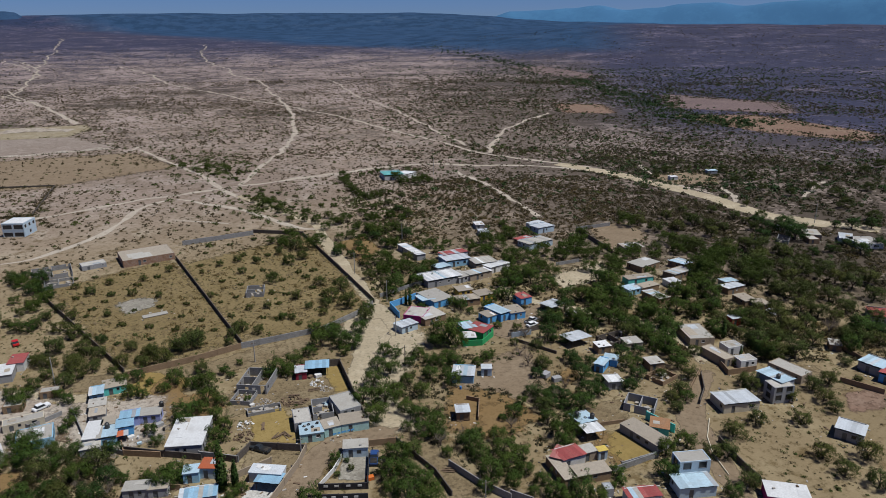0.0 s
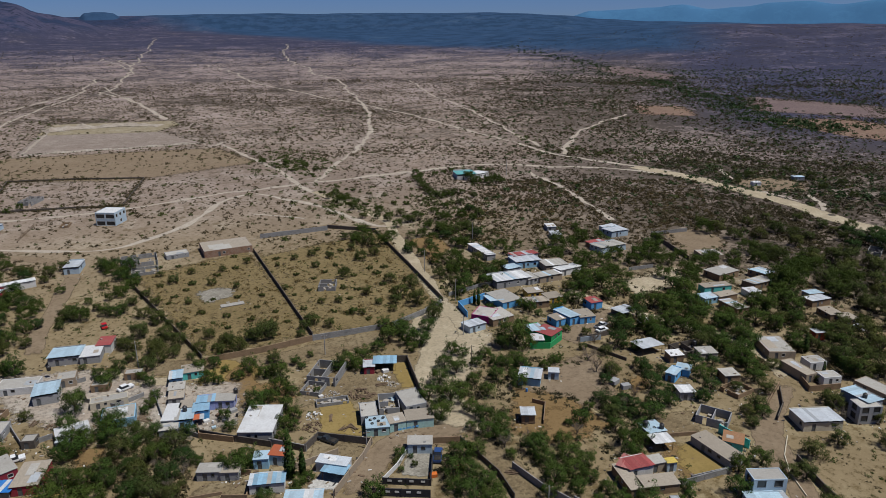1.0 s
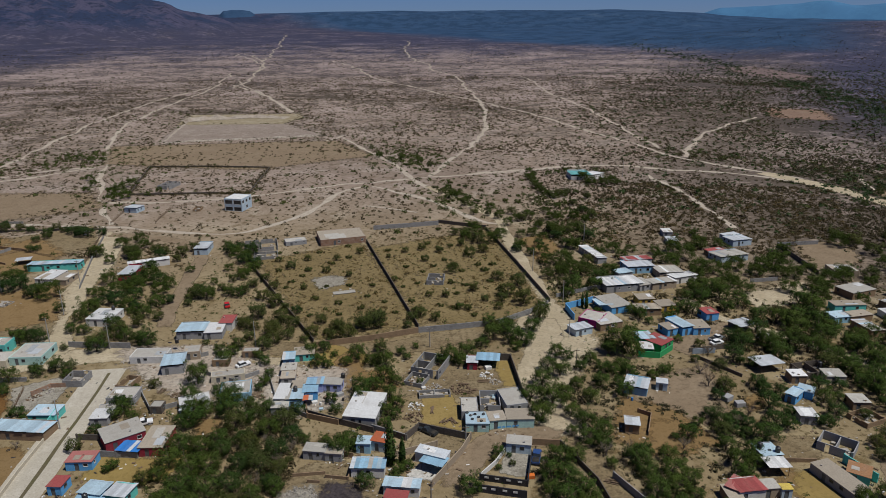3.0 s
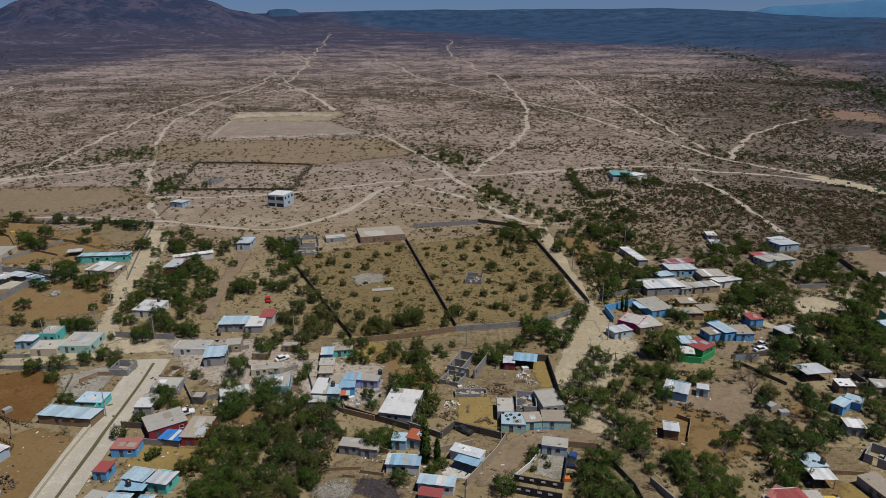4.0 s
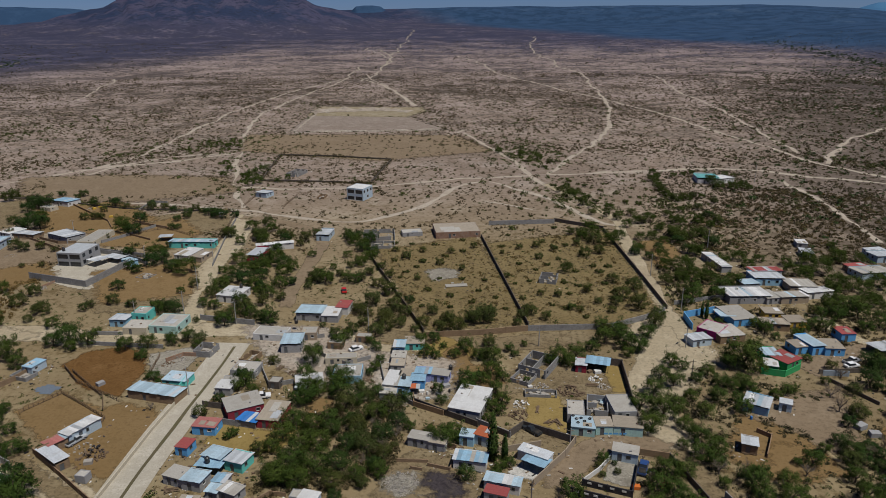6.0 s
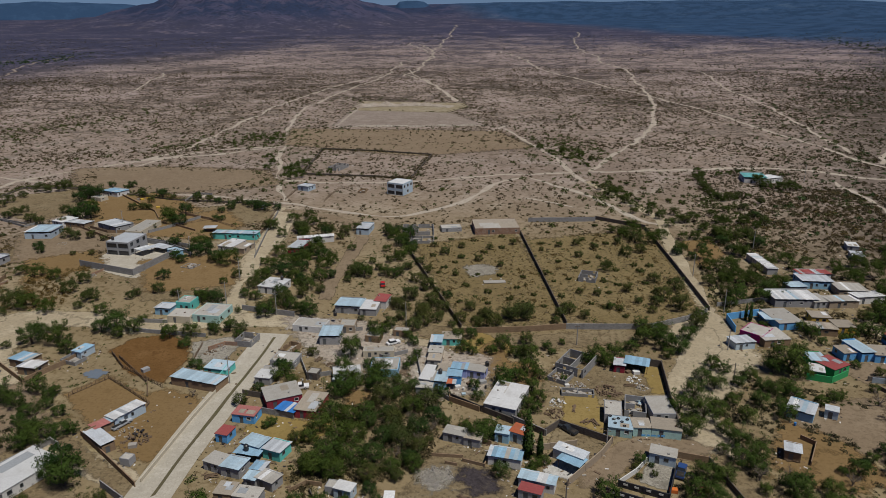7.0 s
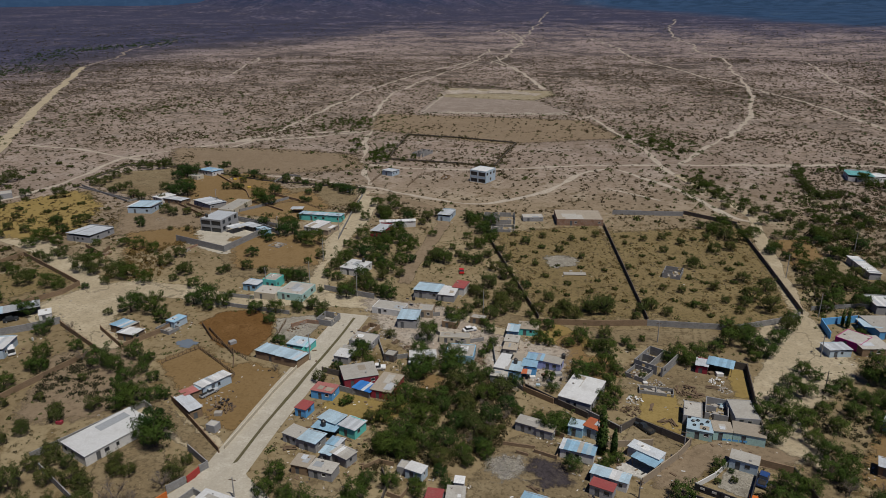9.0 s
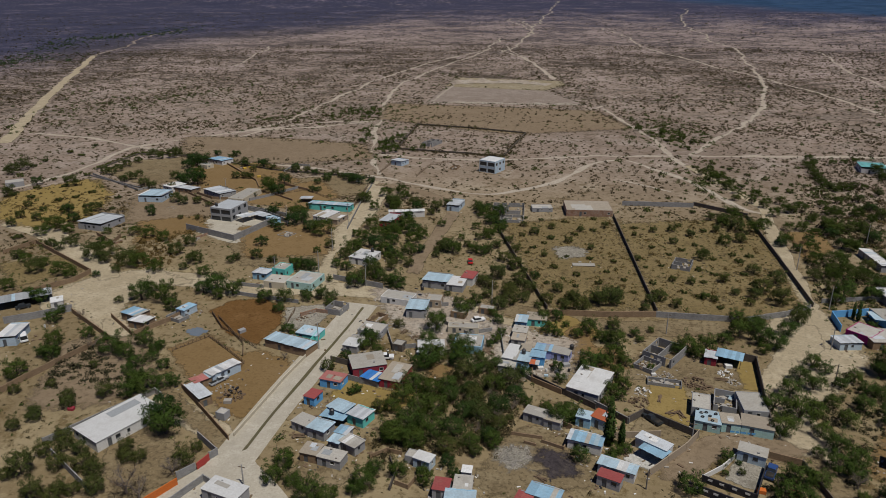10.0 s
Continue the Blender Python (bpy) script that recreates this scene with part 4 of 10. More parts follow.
def scrub(name, count, place, size, material, label, sprays=8, seed=1):
    """Wild bushes past counting: each a low ragged dome of small sprays, facing outwards."""
    rnd = random.Random(seed)
    spots = [q for q in (place(rnd) for k in range(count)) if q]
    rng = np.random.default_rng(seed)
    n, m = len(spots), sprays * 3
    foot = np.array([(x, y, swell(x, y)) for x, y in spots])
    big = size * rng.uniform(0.5, 1.0, n) * np.where(rng.random(n) < 0.12, 1.7, 1.0)
    z = rng.uniform(0.02, 1.0, (n, m))
    a = rng.uniform(0, math.tau, (n, m))
    s = np.sqrt(1 - z * z)
    out = np.stack([s * np.cos(a), s * np.sin(a), z], -1)
    lean = rng.uniform(0.65, 1.25, (n, 1)) * (1 + 0.3 * np.cos(a * 2 + rng.uniform(0, 6, (n, 1))))
    shell = rng.uniform(0.45, 1.05, (n, m)) * lean
    at = out * (shell * big[:, None])[..., None] * np.array([0.95, 0.95, 0.8])
    face = out * 0.8 + rng.normal(0, 0.45, (n, m, 3)) + np.array([0, 0, 0.35])
    face /= np.linalg.norm(face, axis=-1, keepdims=True)
    t1 = np.cross(face, rng.normal(0, 1, (n, m, 3)))
    t1 /= np.linalg.norm(t1, axis=-1, keepdims=True) + 1e-9
    t2 = np.cross(face, t1)
    w = (big[:, None] * rng.uniform(0.7, 1.3, (n, m)) * 1.15 / math.sqrt(m))[..., None]
    mid = foot[:, None, :] + at
    tri = np.stack([mid - t1 * w - t2 * w * 0.6, mid + t1 * w - t2 * w * 0.6, mid + t2 * w * 1.1], 2).reshape(-1, 3)
    me = bpy.data.meshes.new(name)
    me.vertices.add(len(tri))
    me.vertices.foreach_set("co", tri.ravel())
    me.loops.add(len(tri))
    me.loops.foreach_set("vertex_index", np.arange(len(tri)))
    me.polygons.add(len(tri) // 3)
    me.polygons.foreach_set("loop_start", np.arange(0, len(tri), 3))
    me.update()
    me.validate()
    me.materials.append(MATS[material])
    return tagged(new(name, me), label, "scrub", kind="stuff")


earth("concrete_pale", (0.42, 0.40, 0.36), (0.46, 0.44, 0.40), (0.50, 0.48, 0.44), 0.4, 2.0)

earth("weed_soil", (0.10, 0.085, 0.05), (0.13, 0.11, 0.06), (0.09, 0.085, 0.04), 0.3, 1.5, fade=False)


def median(points):
    """A raised kerbed strip of weeds down the middle of the concrete street."""
    track("median_kerb", "concrete_road", points, 1.1, "low concrete kerb of a street median", 0.02, "kerb")
    track("median_soil", "weed_soil", points, 0.65, "weedy soil strip of a street median", 0.15, "ground")


def heap(x, y, r, material, label, count=60, low=0.12, high=0.4, name="rubble_heap"):
    """A heap of loose stones or scrap."""
    rnd = random.Random(int(x * 7 + y * 3))
    bm = bmesh.new()
    for k in range(count):
        d = r * math.sqrt(rnd.random())
        a = rnd.uniform(0, math.tau)
        s = rnd.uniform(low, high)
        z = max(0.0, 0.45 * r * (1 - d / r)) * rnd.random()
        vs = add_box(bm, -s, -s * rnd.uniform(0.5, 1), -s * 0.6, s, s * rnd.uniform(0.5, 1), s * 0.6,
                     pose(d * math.cos(a), d * math.sin(a), z + s * 0.4, rnd.uniform(-30, 30), rnd.uniform(-30, 30), rnd.uniform(0, 180)))
        for v in vs:
            v.co += Vector((rnd.uniform(-0.25, 0.25), rnd.uniform(-0.25, 0.25), rnd.uniform(-0.2, 0.2))) * s
    ob = link_mesh(name, bm, material)
    ob.matrix_world = pose(x, y, 0)
    return tagged(ob, label, "heap", kind="stuff")


def plank_stack(x, y, rot, count=7, length=3.4, material="timber", label="stack of weathered wooden planks"):
    rnd = random.Random(int(x * 5 + y * 11))
    root = thing("plank_stack", x, y, 0.05, rot, label, "planks", "yard clutter")
    for k in range(count):
        l = length * rnd.uniform(0.6, 1.0)
        unit_piece("plank", material, root, Matrix.LocRotScale((rnd.uniform(-0.3, 0.3), rnd.uniform(-0.7, 0.7), 0.06 + 0.05 * k), Euler((0, 0, radians(rnd.uniform(-25, 25)))), (l, 0.24, 0.05)))
    return root


def tyre(x, y, z, label="old black tyre lying on a roof"):
    bm = bmesh.new()
    rings = []
    for i in range(14):
        a = math.tau * i / 14
        row = []
        for j in range(6):
            b = math.tau * j / 6
            r = 0.3 + 0.11 * math.cos(b)
            row.append(bm.verts.new((r * math.cos(a), r * math.sin(a), 0.11 + 0.11 * math.sin(b))))
        rings.append(row)
    for i in range(14):
        for j in range(6):
            bm.faces.new((rings[i][j], rings[(i + 1) % 14][j], rings[(i + 1) % 14][(j + 1) % 6], rings[i][(j + 1) % 6]))
    ob = link_mesh("tyre", bm, "tyre")
    ob.matrix_world = pose(x, y, z)
    return tagged(ob, label, "tyre", "loose tyres")


def barrel(x, y, z, material, label):
    bm = bmesh.new()
    add_tube(bm, (0, 0, 0), (0, 0, 0.45), 0.27, 0.3, 12)
    add_tube(bm, (0, 0, 0.45), (0, 0, 0.9), 0.3, 0.27, 12)
    bmesh.ops.remove_doubles(bm, verts=bm.verts[:], dist=0.001)
    ob = link_mesh("barrel", bm, material)
    ob.matrix_world = pose(x, y, z)
    return tagged(ob, label, "barrel", "barrels")


def crate(x, y, rot, size, material, label):
    ob = box_mesh("crate", -size, -size * 0.7, 0, size, size * 0.7, size, material, None, bevel=0.04)
    ob.matrix_world = pose(x, y, 0.02, 0, 0, rot)
    return tagged(ob, label, "crate", "yard clutter")


def lettering(x, y, rot, z, widths, material, label):
    """Painted writing that cannot be read, as plain bars on a wall."""
    root = thing("painted_sign", x, y, z, rot, label, "sign")
    u = 0.0
    for w in widths:
        unit_piece("bar", material, root, Matrix.LocRotScale((u + w / 2, 0, 0), None, (w, 0.02, 0.42)))
        u += w + 0.25
    return root



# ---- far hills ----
ridge("hill", 58, 27, 4450, [110, 112, 108, 112, 118, 126, 132, 138, 130, 120, 100], "hill_far", "blue-green hill on the horizon, tinted with haze", [4050, 4050], 300, 6)
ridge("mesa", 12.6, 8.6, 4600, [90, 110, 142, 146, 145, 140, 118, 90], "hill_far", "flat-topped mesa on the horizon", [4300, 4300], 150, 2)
ridge("range", -20, -66, 4880, [120, 140, 148, 150, 158, 168, 186, 156, 170, 192, 198, 178, 196, 207, 215, 222, 222, 215, 205, 190, 170, 140, 100], "hill_farthest", "haze-blue mountain range on the horizon", [4500, 4500], 90, 2)

# ---- roads, paths and bare ground ----
patch("sports_field", "plain_soil", [(-176.0, 566.0), (-186.0, 668.0), (-92.0, 664.0), (-46.0, 588.0)], "levelled pale sports field scraped out of the plain", wobble=1.5)
patch("cut_bank", "bank_soil", [(-187.0, 668.0), (-192.0, 736.0), (-84.0, 734.0), (-78.0, 706.0), (-92.0, 664.0)], "yellowish cut bank behind a sports field", wobble=3)
berm([(-189.0, 690.0), (-160.0, 706.0), (-125.0, 712.0), (-92.0, 704.0)], 26, 3.2, "pale_soil", "pale scraped earth bank at the head of a sports field")
berm([(-172.8, 566.3), (-109.3, 576.7), (-44.6, 587.6)], 7, 1.1, "pale_soil", "low pale earth bank with stones along a sports field")
track("field_edge", "pale_soil", [(-174.6, 569.1), (-178.8, 640.6), (-187.6, 705.6)], 2.5, "pale scraped field edge", 0.25)
track("dirt_road", "track_dirt", [(-129.1, 328.6), (-148.8, 368.2), (-164.2, 409.6), (-178.7, 460.7), (-203.9, 537.5), (-233.7, 661.0), (-239.0, 822.6), (-234.4, 1082.4), (-271.5, 1318.1)], 2.7, "pale dirt track across the scrub plain", 0.7)
track("dirt_road", "track_dirt", [(-262.2, 403.2), (-249.9, 457.8), (-260.1, 579.0), (-271.3, 745.6), (-258.3, 917.9), (-234.4, 1082.4)], 2.7, "pale dirt track across the scrub plain", 0.7)
track("dirt_road", "track_dirt", [(-271.5, 1318.1), (-228.2, 1391.6), (-267.5, 1677.9), (-364.3, 2041.3)], 3.5, "pale dirt track across the scrub plain", 0.7)
track("dirt_road", "track_dirt", [(-267.5, 1677.9), (-320.3, 2302.8), (-412.5, 3355.6)], 3.5, "pale dirt track across the scrub plain", 0.7)
track("dirt_road", "track_dirt", [(-231.3, 1154.5), (-140.9, 915.2), (-90.2, 742.2)], 2.0, "pale dirt track across the scrub plain", 0.7)
track("dirt_road", "track_dirt", [(-255.2, 391.7), (-234.0, 448.4), (-188.3, 474.4), (-144.3, 484.0), (-94.7, 518.9), (-42.7, 561.6), (-32.8, 590.4)], 2.4, "pale dirt track across the scrub plain", 0.7)
track("dirt_road", "track_dirt", [(-151.1, 374.5), (-113.6, 374.2), (-71.4, 382.9), (-27.8, 400.7), (26.5, 420.0), (94.7, 430.8)], 2.4, "pale dirt track across the scrub plain", 0.7)
track("dirt_road", "track_dirt", [(-220.8, 334.6), (-177.3, 332.1), (-127.4, 325.6), (-79.6, 309.0), (-59.4, 313.5), (-40.9, 338.3), (-23.3, 379.8), (-7.9, 400.5)], 2.7, "pale dirt track across the scrub plain", 0.7)
track("dirt_road", "track_dirt", [(-7.9, 400.5), (20.3, 366.5), (45.8, 327.1), (59.8, 312.5)], 2.7, "pale dirt track across the scrub plain", 0.7)
track("dirt_road", "track_dirt", [(-32.0, 575.6), (-9.8, 510.8), (9.9, 458.4), (24.9, 393.0), (36.1, 372.7)], 2.7, "pale dirt track across the scrub plain", 0.7)
track("dirt_road", "track_dirt", [(26.5, 420.0), (44.7, 467.6), (70.2, 533.7), (92.6, 620.3), (114.6, 788.0), (124.7, 1072.7), (99.9, 1463.3), (78.1, 1924.5), (119.3, 2791.6)], 3.2, "pale dirt track across the scrub plain", 0.7)
track("dirt_road", "track_dirt", [(-102.5, 1671.1), (-3.1, 1181.6), (65.3, 946.7), (118.4, 815.2), (154.4, 693.6), (179.3, 587.2), (197.8, 508.0), (209.0, 465.6), (229.2, 429.2), (254.7, 390.6)], 3.2, "pale dirt track across the scrub plain", 0.7)
track("dirt_road", "track_dirt", [(26.5, 420.0), (77.0, 431.0), (151.8, 442.2), (182.0, 426.4), (218.9, 408.6), (246.6, 377.1)], 3.5, "pale dirt track across the scrub plain", 0.7)
track("dirt_road", "track_dirt", [(243.0, 1174.3), (221.6, 906.9), (222.6, 736.3), (212.1, 572.0), (207.6, 501.1)], 2.4, "pale dirt track across the scrub plain", 0.7)
track("dirt_road", "track_dirt", [(209.0, 465.6), (265.8, 557.2), (312.8, 607.0), (368.8, 658.3)], 3.2, "pale dirt track across the scrub plain", 0.7)
track("dirt_road", "track_dirt", [(-10.0, 354.8), (18.8, 337.7)], 1.5, "pale dirt track across the scrub plain", 0.7)
track("dirt_road", "track_dirt", [(166.6, 413.8), (166.7, 365.1), (166.2, 319.1), (161.8, 294.0)], 2.4, "pale dirt track across the scrub plain", 0.7)
track("dirt_road", "track_dirt", [(-485.9, 774.0), (-591.4, 1045.2)], 2.4, "pale dirt track across the scrub plain", 0.7)
track("dirt_road", "road_dirt", [(235.8, 412.0), (257.7, 364.4), (266.9, 297.6), (273.0, 252.0), (299.7, 215.7)], 11.0, "wide pale dirt road along the village edge", 0.25)
track("dirt_road", "track_dirt", [(289.5, 391.1), (273.8, 340.7), (274.4, 301.8)], 2.4, "pale dirt track across the scrub plain", 0.7)
track("dirt_road", "track_dirt", [(292.0, 317.4), (280.0, 292.6), (272.4, 282.2)], 2.4, "pale dirt track across the scrub plain", 0.7)
track("dirt_road", "track_dirt", [(316.1, 278.7), (363.2, 306.1)], 2.4, "pale dirt track across the scrub plain", 0.7)
track("dirt_road", "track_dirt", [(-396.6, 2048.6), (-249.8, 1562.8), (-209.9, 1155.5), (-208.2, 1034.1)], 3.2, "pale dirt track across the scrub plain", 0.7)
track("dirt_road", "track_dirt", [(-215.7, 1074.3), (-140.5, 910.2), (-94.0, 745.8)], 3.2, "pale dirt track across the scrub plain", 0.7)
track("dirt_road", "road_dirt", [(-385.3, 339.0), (-477.5, 458.8), (-608.2, 637.3), (-700.2, 765.0), (-752.3, 840.4)], 7.5, "long straight pale dirt road", 0.25)
track("dirt_road", "plain_soil", [(-745.0, 830.0), (-836.0, 1010.0), (-928.1, 1172.3), (-1010.0, 1420.0)], 4.0, "narrow dirt track running into the western scrub", 0.7)
track("dirt_road", "track_dirt", [(-393.5, 373.8), (-346.6, 367.6), (-292.2, 353.1), (-231.4, 349.8)], 2.4, "pale dirt track across the scrub plain", 0.7)
track("dirt_road", "track_dirt", [(-293.5, 252.3), (-289.1, 286.7), (-291.5, 318.5), (-296.5, 358.6), (-260.9, 410.6), (-218.2, 443.1), (-187.9, 473.9)], 3.2, "pale dirt track across the scrub plain", 0.7)
track("dirt_road", "track_dirt", [(-450.9, 401.0), (-459.7, 463.7)], 1.5, "pale dirt track across the scrub plain", 0.7)
patch("bare_field", "field_soil", [(667.2, 1349.0), (730.4, 1343.0), (702.2, 1110.7), (651.5, 1047.5), (622.5, 1143.3)], "bare reddish field beyond the plain", wobble=12)
patch("bare_field", "field_soil", [(600.4, 763.9), (665.1, 639.3), (602.3, 562.1), (519.2, 648.8)], "bare reddish field beyond the plain", wobble=12)
patch("bare_field", "red_soil", [(477.7, 586.8), (552.3, 557.4), (558.3, 434.0), (519.4, 407.5), (475.4, 484.0)], "brown ploughed field beyond the plain", wobble=12)
patch("bare_field", "red_soil", [(415.6, 719.6), (458.1, 702.7), (426.4, 631.6), (387.0, 657.4)], "bare reddish field beyond the plain", wobble=9)
track("dirt_road", "road_dirt", [(-161.7, 149.8), (-172.5, 163.8), (-162.6, 181.0), (-142.0, 183.3), (-121.7, 181.8), (-96.8, 188.8), (-77.7, 190.4), (-57.7, 187.3), (-32.6, 186.2)], 9.0, "pale dirt village street", 0.25)
patch("bare_ground", "road_dirt", [(-176.9, 162.5), (-173.8, 177.9), (-160.3, 186.9), (-141.1, 182.1), (-153.1, 169.2), (-146.9, 154.0), (-134.7, 146.1), (-137.7, 141.7), (-162.8, 155.6)], "wide trodden dirt crossing", wobble=2)
track("dirt_road", "road_dirt", [(-147.8, 153.7), (-132.4, 139.8), (-112.2, 124.3), (-93.9, 114.4), (-79.3, 107.6)], 6.0, "narrow dirt lane between yards", 0.25)
track("dirt_road", "road_dirt", [(-253.9, 214.9), (-221.9, 205.7), (-189.0, 189.9), (-166.6, 174.9)], 8.0, "dirt lane at the village edge", 0.25)
track("dirt_road", "road_dirt", [(-96.3, 189.9), (-105.2, 213.4), (-111.5, 240.2), (-115.5, 274.0), (-123.7, 304.9), (-130.8, 319.2)], 9.0, "pale dirt street going up to the plain", 0.25)
track("dirt_road", "plain_tan", [(-69.8, 207.1), (-72.6, 225.5), (-73.0, 261.8), (-76.9, 284.8), (-93.0, 303.4), (-126.1, 315.0)], 5.0, "dirt lane between trees", 0.25)
track("dirt_road", "yard_dirt", [(-44.2, 191.1), (-15.8, 187.0), (5.1, 187.3), (28.7, 195.8), (48.8, 208.3)], 8.0, "dirt street under the block wall", 0.25)
patch("bare_ground", "road_dirt", [(49.5, 217.4), (57.0, 219.6), (58.6, 204.2), (62.8, 185.2), (45.6, 158.5), (37.8, 163.9), (42.3, 185.7), (39.3, 195.1)], "wide dirt junction of streets", wobble=2)
track("dirt_road", "road_dirt", [(54.5, 216.1), (55.0, 266.9), (54.0, 310.2), (51.6, 326.3), (40.6, 365.2), (26.1, 397.6)], 5.0, "narrow walled dirt lane", 0.25)
track("dirt_road", "road_dirt", [(53.7, 206.1), (44.7, 182.8), (38.1, 163.7), (41.0, 141.9), (39.2, 136.1)], 9.0, "pale dirt street", 0.25)
track("dirt_road", "plain_tan", [(42.1, 136.3), (29.3, 139.9), (22.0, 136.7), (14.4, 128.6), (7.6, 121.6)], 7.0, "pale worn street running down between walls", 0.25)
track("dirt_road", "yard_dirt", [(38.7, 138.9), (43.8, 121.6), (45.7, 107.1)], 7.0, "dirt street between yard walls", 0.25)
track("dirt_road", "plain_tan", [(131.3, 138.5), (118.6, 126.7), (109.9, 118.4), (104.9, 107.5), (102.0, 95.3), (99.7, 86.6)], 6.0, "pale dirt village street", 0.25)
track("dirt_road", "road_dirt", [(131.3, 138.5), (135.8, 156.3), (126.1, 178.4), (106.7, 201.6), (104.5, 220.2)], 4.0, "narrow dirt path among trees", 0.25)
patch("bare_ground", "plain_tan", [(76.2, 163.1), (88.6, 166.1), (83.6, 146.4), (76.7, 139.6), (66.8, 149.5), (62.6, 151.1), (68.8, 162.3)], "bare trodden dirt yard", wobble=2)
patch("bare_ground", "road_dirt", [(127.2, 218.0), (152.2, 225.8), (148.8, 216.4), (136.0, 208.2), (125.2, 206.1)], "bare trodden dirt yard", wobble=2)
patch("bare_ground", "plain_tan", [(84.1, 180.4), (106.2, 196.3), (111.0, 189.2), (87.3, 174.9)], "bare trodden dirt yard", wobble=1.5)
patch("bare_ground", "brown_soil", [(59.8, 152.2), (69.7, 145.3), (74.2, 131.9), (60.8, 129.2), (52.9, 134.7)], "brown earth yard", wobble=2)
patch("bare_ground", "plain_tan", [(176.3, 273.1), (199.2, 269.5), (187.7, 244.8), (166.8, 239.8)], "bare walled lot", wobble=2)
patch("bare_ground", "brown_soil", [(84.4, 120.2), (92.7, 109.8), (83.0, 108.9), (81.9, 113.9)], "brown earth yard", wobble=2)
patch("bare_ground", "yard_dirt", [(88.7, 132.1), (98.4, 131.3), (95.0, 124.0), (86.4, 123.3)], "dirt yard", wobble=1)
patch("bare_ground", "yard_dirt", [(143.7, 130.2), (159.5, 127.7), (157.5, 115.0), (146.3, 119.2)], "dirt yard", wobble=1)
patch("bare_ground", "red_soil", [(155.0, 112.8), (165.8, 111.8), (159.2, 105.2), (149.1, 106.2)], "reddish bare soil", wobble=1)
patch("bare_ground", "brown_soil", [(60.0, 289.4), (71.4, 294.0), (74.1, 275.4), (61.9, 256.8)], "brown earth corral", wobble=1)
patch("corral_floor", "corral_soil", [(-120.6, 164.6), (-118.0, 172.4), (-110.1, 176.0), (-101.5, 172.8), (-96.8, 162.3), (-97.0, 149.8), (-108.2, 153.6)], "dark brown manure-covered corral floor", wobble=1)
patch("corral_floor", "brown_soil", [(-117.6, 140.7), (-113.0, 149.7), (-96.6, 141.8), (-94.5, 145.6), (-85.0, 143.5), (-80.2, 137.5), (-82.6, 117.6), (-95.6, 123.7), (-106.0, 131.7)], "brown earth corral floor", wobble=1.5)
patch("bare_ground", "yard_dirt", [(-109.8, 122.3), (-109.5, 125.1), (-80.5, 109.4), (-79.4, 105.6)], "dirt lane", wobble=1)
patch("bare_ground", "yard_dirt", [(-110.2, 109.8), (-105.7, 115.8), (-92.3, 106.0), (-84.2, 94.8), (-88.3, 88.2), (-98.6, 92.6)], "brown dirt courtyard", wobble=1)
patch("bare_ground", "road_dirt", [(-37.5, 184.8), (-31.1, 182.7), (-28.7, 165.7), (-33.4, 152.1), (-37.6, 156.9), (-37.5, 170.0)], "pale dirt yard", wobble=1)
patch("straw_yard", "straw_soil", [(8.7, 158.3), (15.7, 159.3), (17.9, 146.8), (19.0, 141.4), (8.1, 146.3)], "yellow dry straw-covered yard", wobble=0.6)
patch("straw_yard", "straw_soil", [(29.0, 175.7), (34.2, 175.5), (33.9, 162.1), (30.0, 161.9), (28.8, 170.6)], "yellow dry straw-covered yard", wobble=0.6)
patch("bare_ground", "yard_dirt", [(14.7, 179.4), (28.3, 176.0), (30.0, 161.9), (21.8, 157.5), (12.5, 161.1), (2.7, 159.2), (4.9, 170.0)], "bare dirt building yard", wobble=1)
patch("bare_ground", "yard_dirt", [(6.5, 143.7), (17.8, 138.3), (12.4, 131.5), (4.5, 135.5)], "bare swept parking yard", wobble=0.5)
patch("straw_yard", "straw_soil", [(-22.8, 177.6), (-16.3, 190.8), (-5.7, 182.4), (-11.7, 164.2), (-19.8, 168.2)], "yellowish dry yard", wobble=1)
patch("bare_ground", "brown_soil", [(-15.0, 179.8), (-10.8, 186.5), (-6.5, 172.0), (-11.0, 164.4)], "brown earth yard", wobble=1)
patch("bare_ground", "yard_dirt", [(-21.5, 128.1), (-14.6, 132.3), (-3.1, 129.1), (-3.2, 116.0), (-17.7, 108.5), (-24.8, 109.9)], "bare brown yard", wobble=1.5)
patch("rubble_patch", "rubble", [(-21.5, 121.9), (-17.5, 123.1), (-16.8, 119.4), (-19.5, 117.7)], "heap of pale rubble", wobble=2.5)
patch("burnt_ground", "ash", [(-13.0, 123.3), (-8.3, 121.8), (-7.4, 118.7), (-10.2, 117.9), (-12.9, 120.5)], "black burnt ash on the ground", wobble=2.5)
patch("bare_ground", "yard_dirt", [(-53.0, 138.3), (-50.7, 144.4), (-43.6, 141.0), (-46.6, 132.5), (-56.9, 129.6), (-64.0, 132.6)], "pale dirt yard", wobble=1)
patch("bare_ground", "yard_dirt", [(-61.5, 106.7), (-52.8, 107.3), (-49.2, 104.7), (-54.3, 99.8), (-60.1, 101.6)], "bare dirt yard", wobble=1)
patch("bare_ground", "yard_dirt", [(-220.6, 253.5), (-204.0, 272.3), (-178.5, 247.9), (-194.5, 227.7), (-206.0, 228.3)], "bare grey yard", wobble=1)
patch("bare_ground", "yard_dirt", [(-153.1, 225.0), (-142.7, 242.2), (-114.4, 235.9), (-105.8, 207.6), (-130.9, 200.6)], "dry yellowish lot", wobble=2)
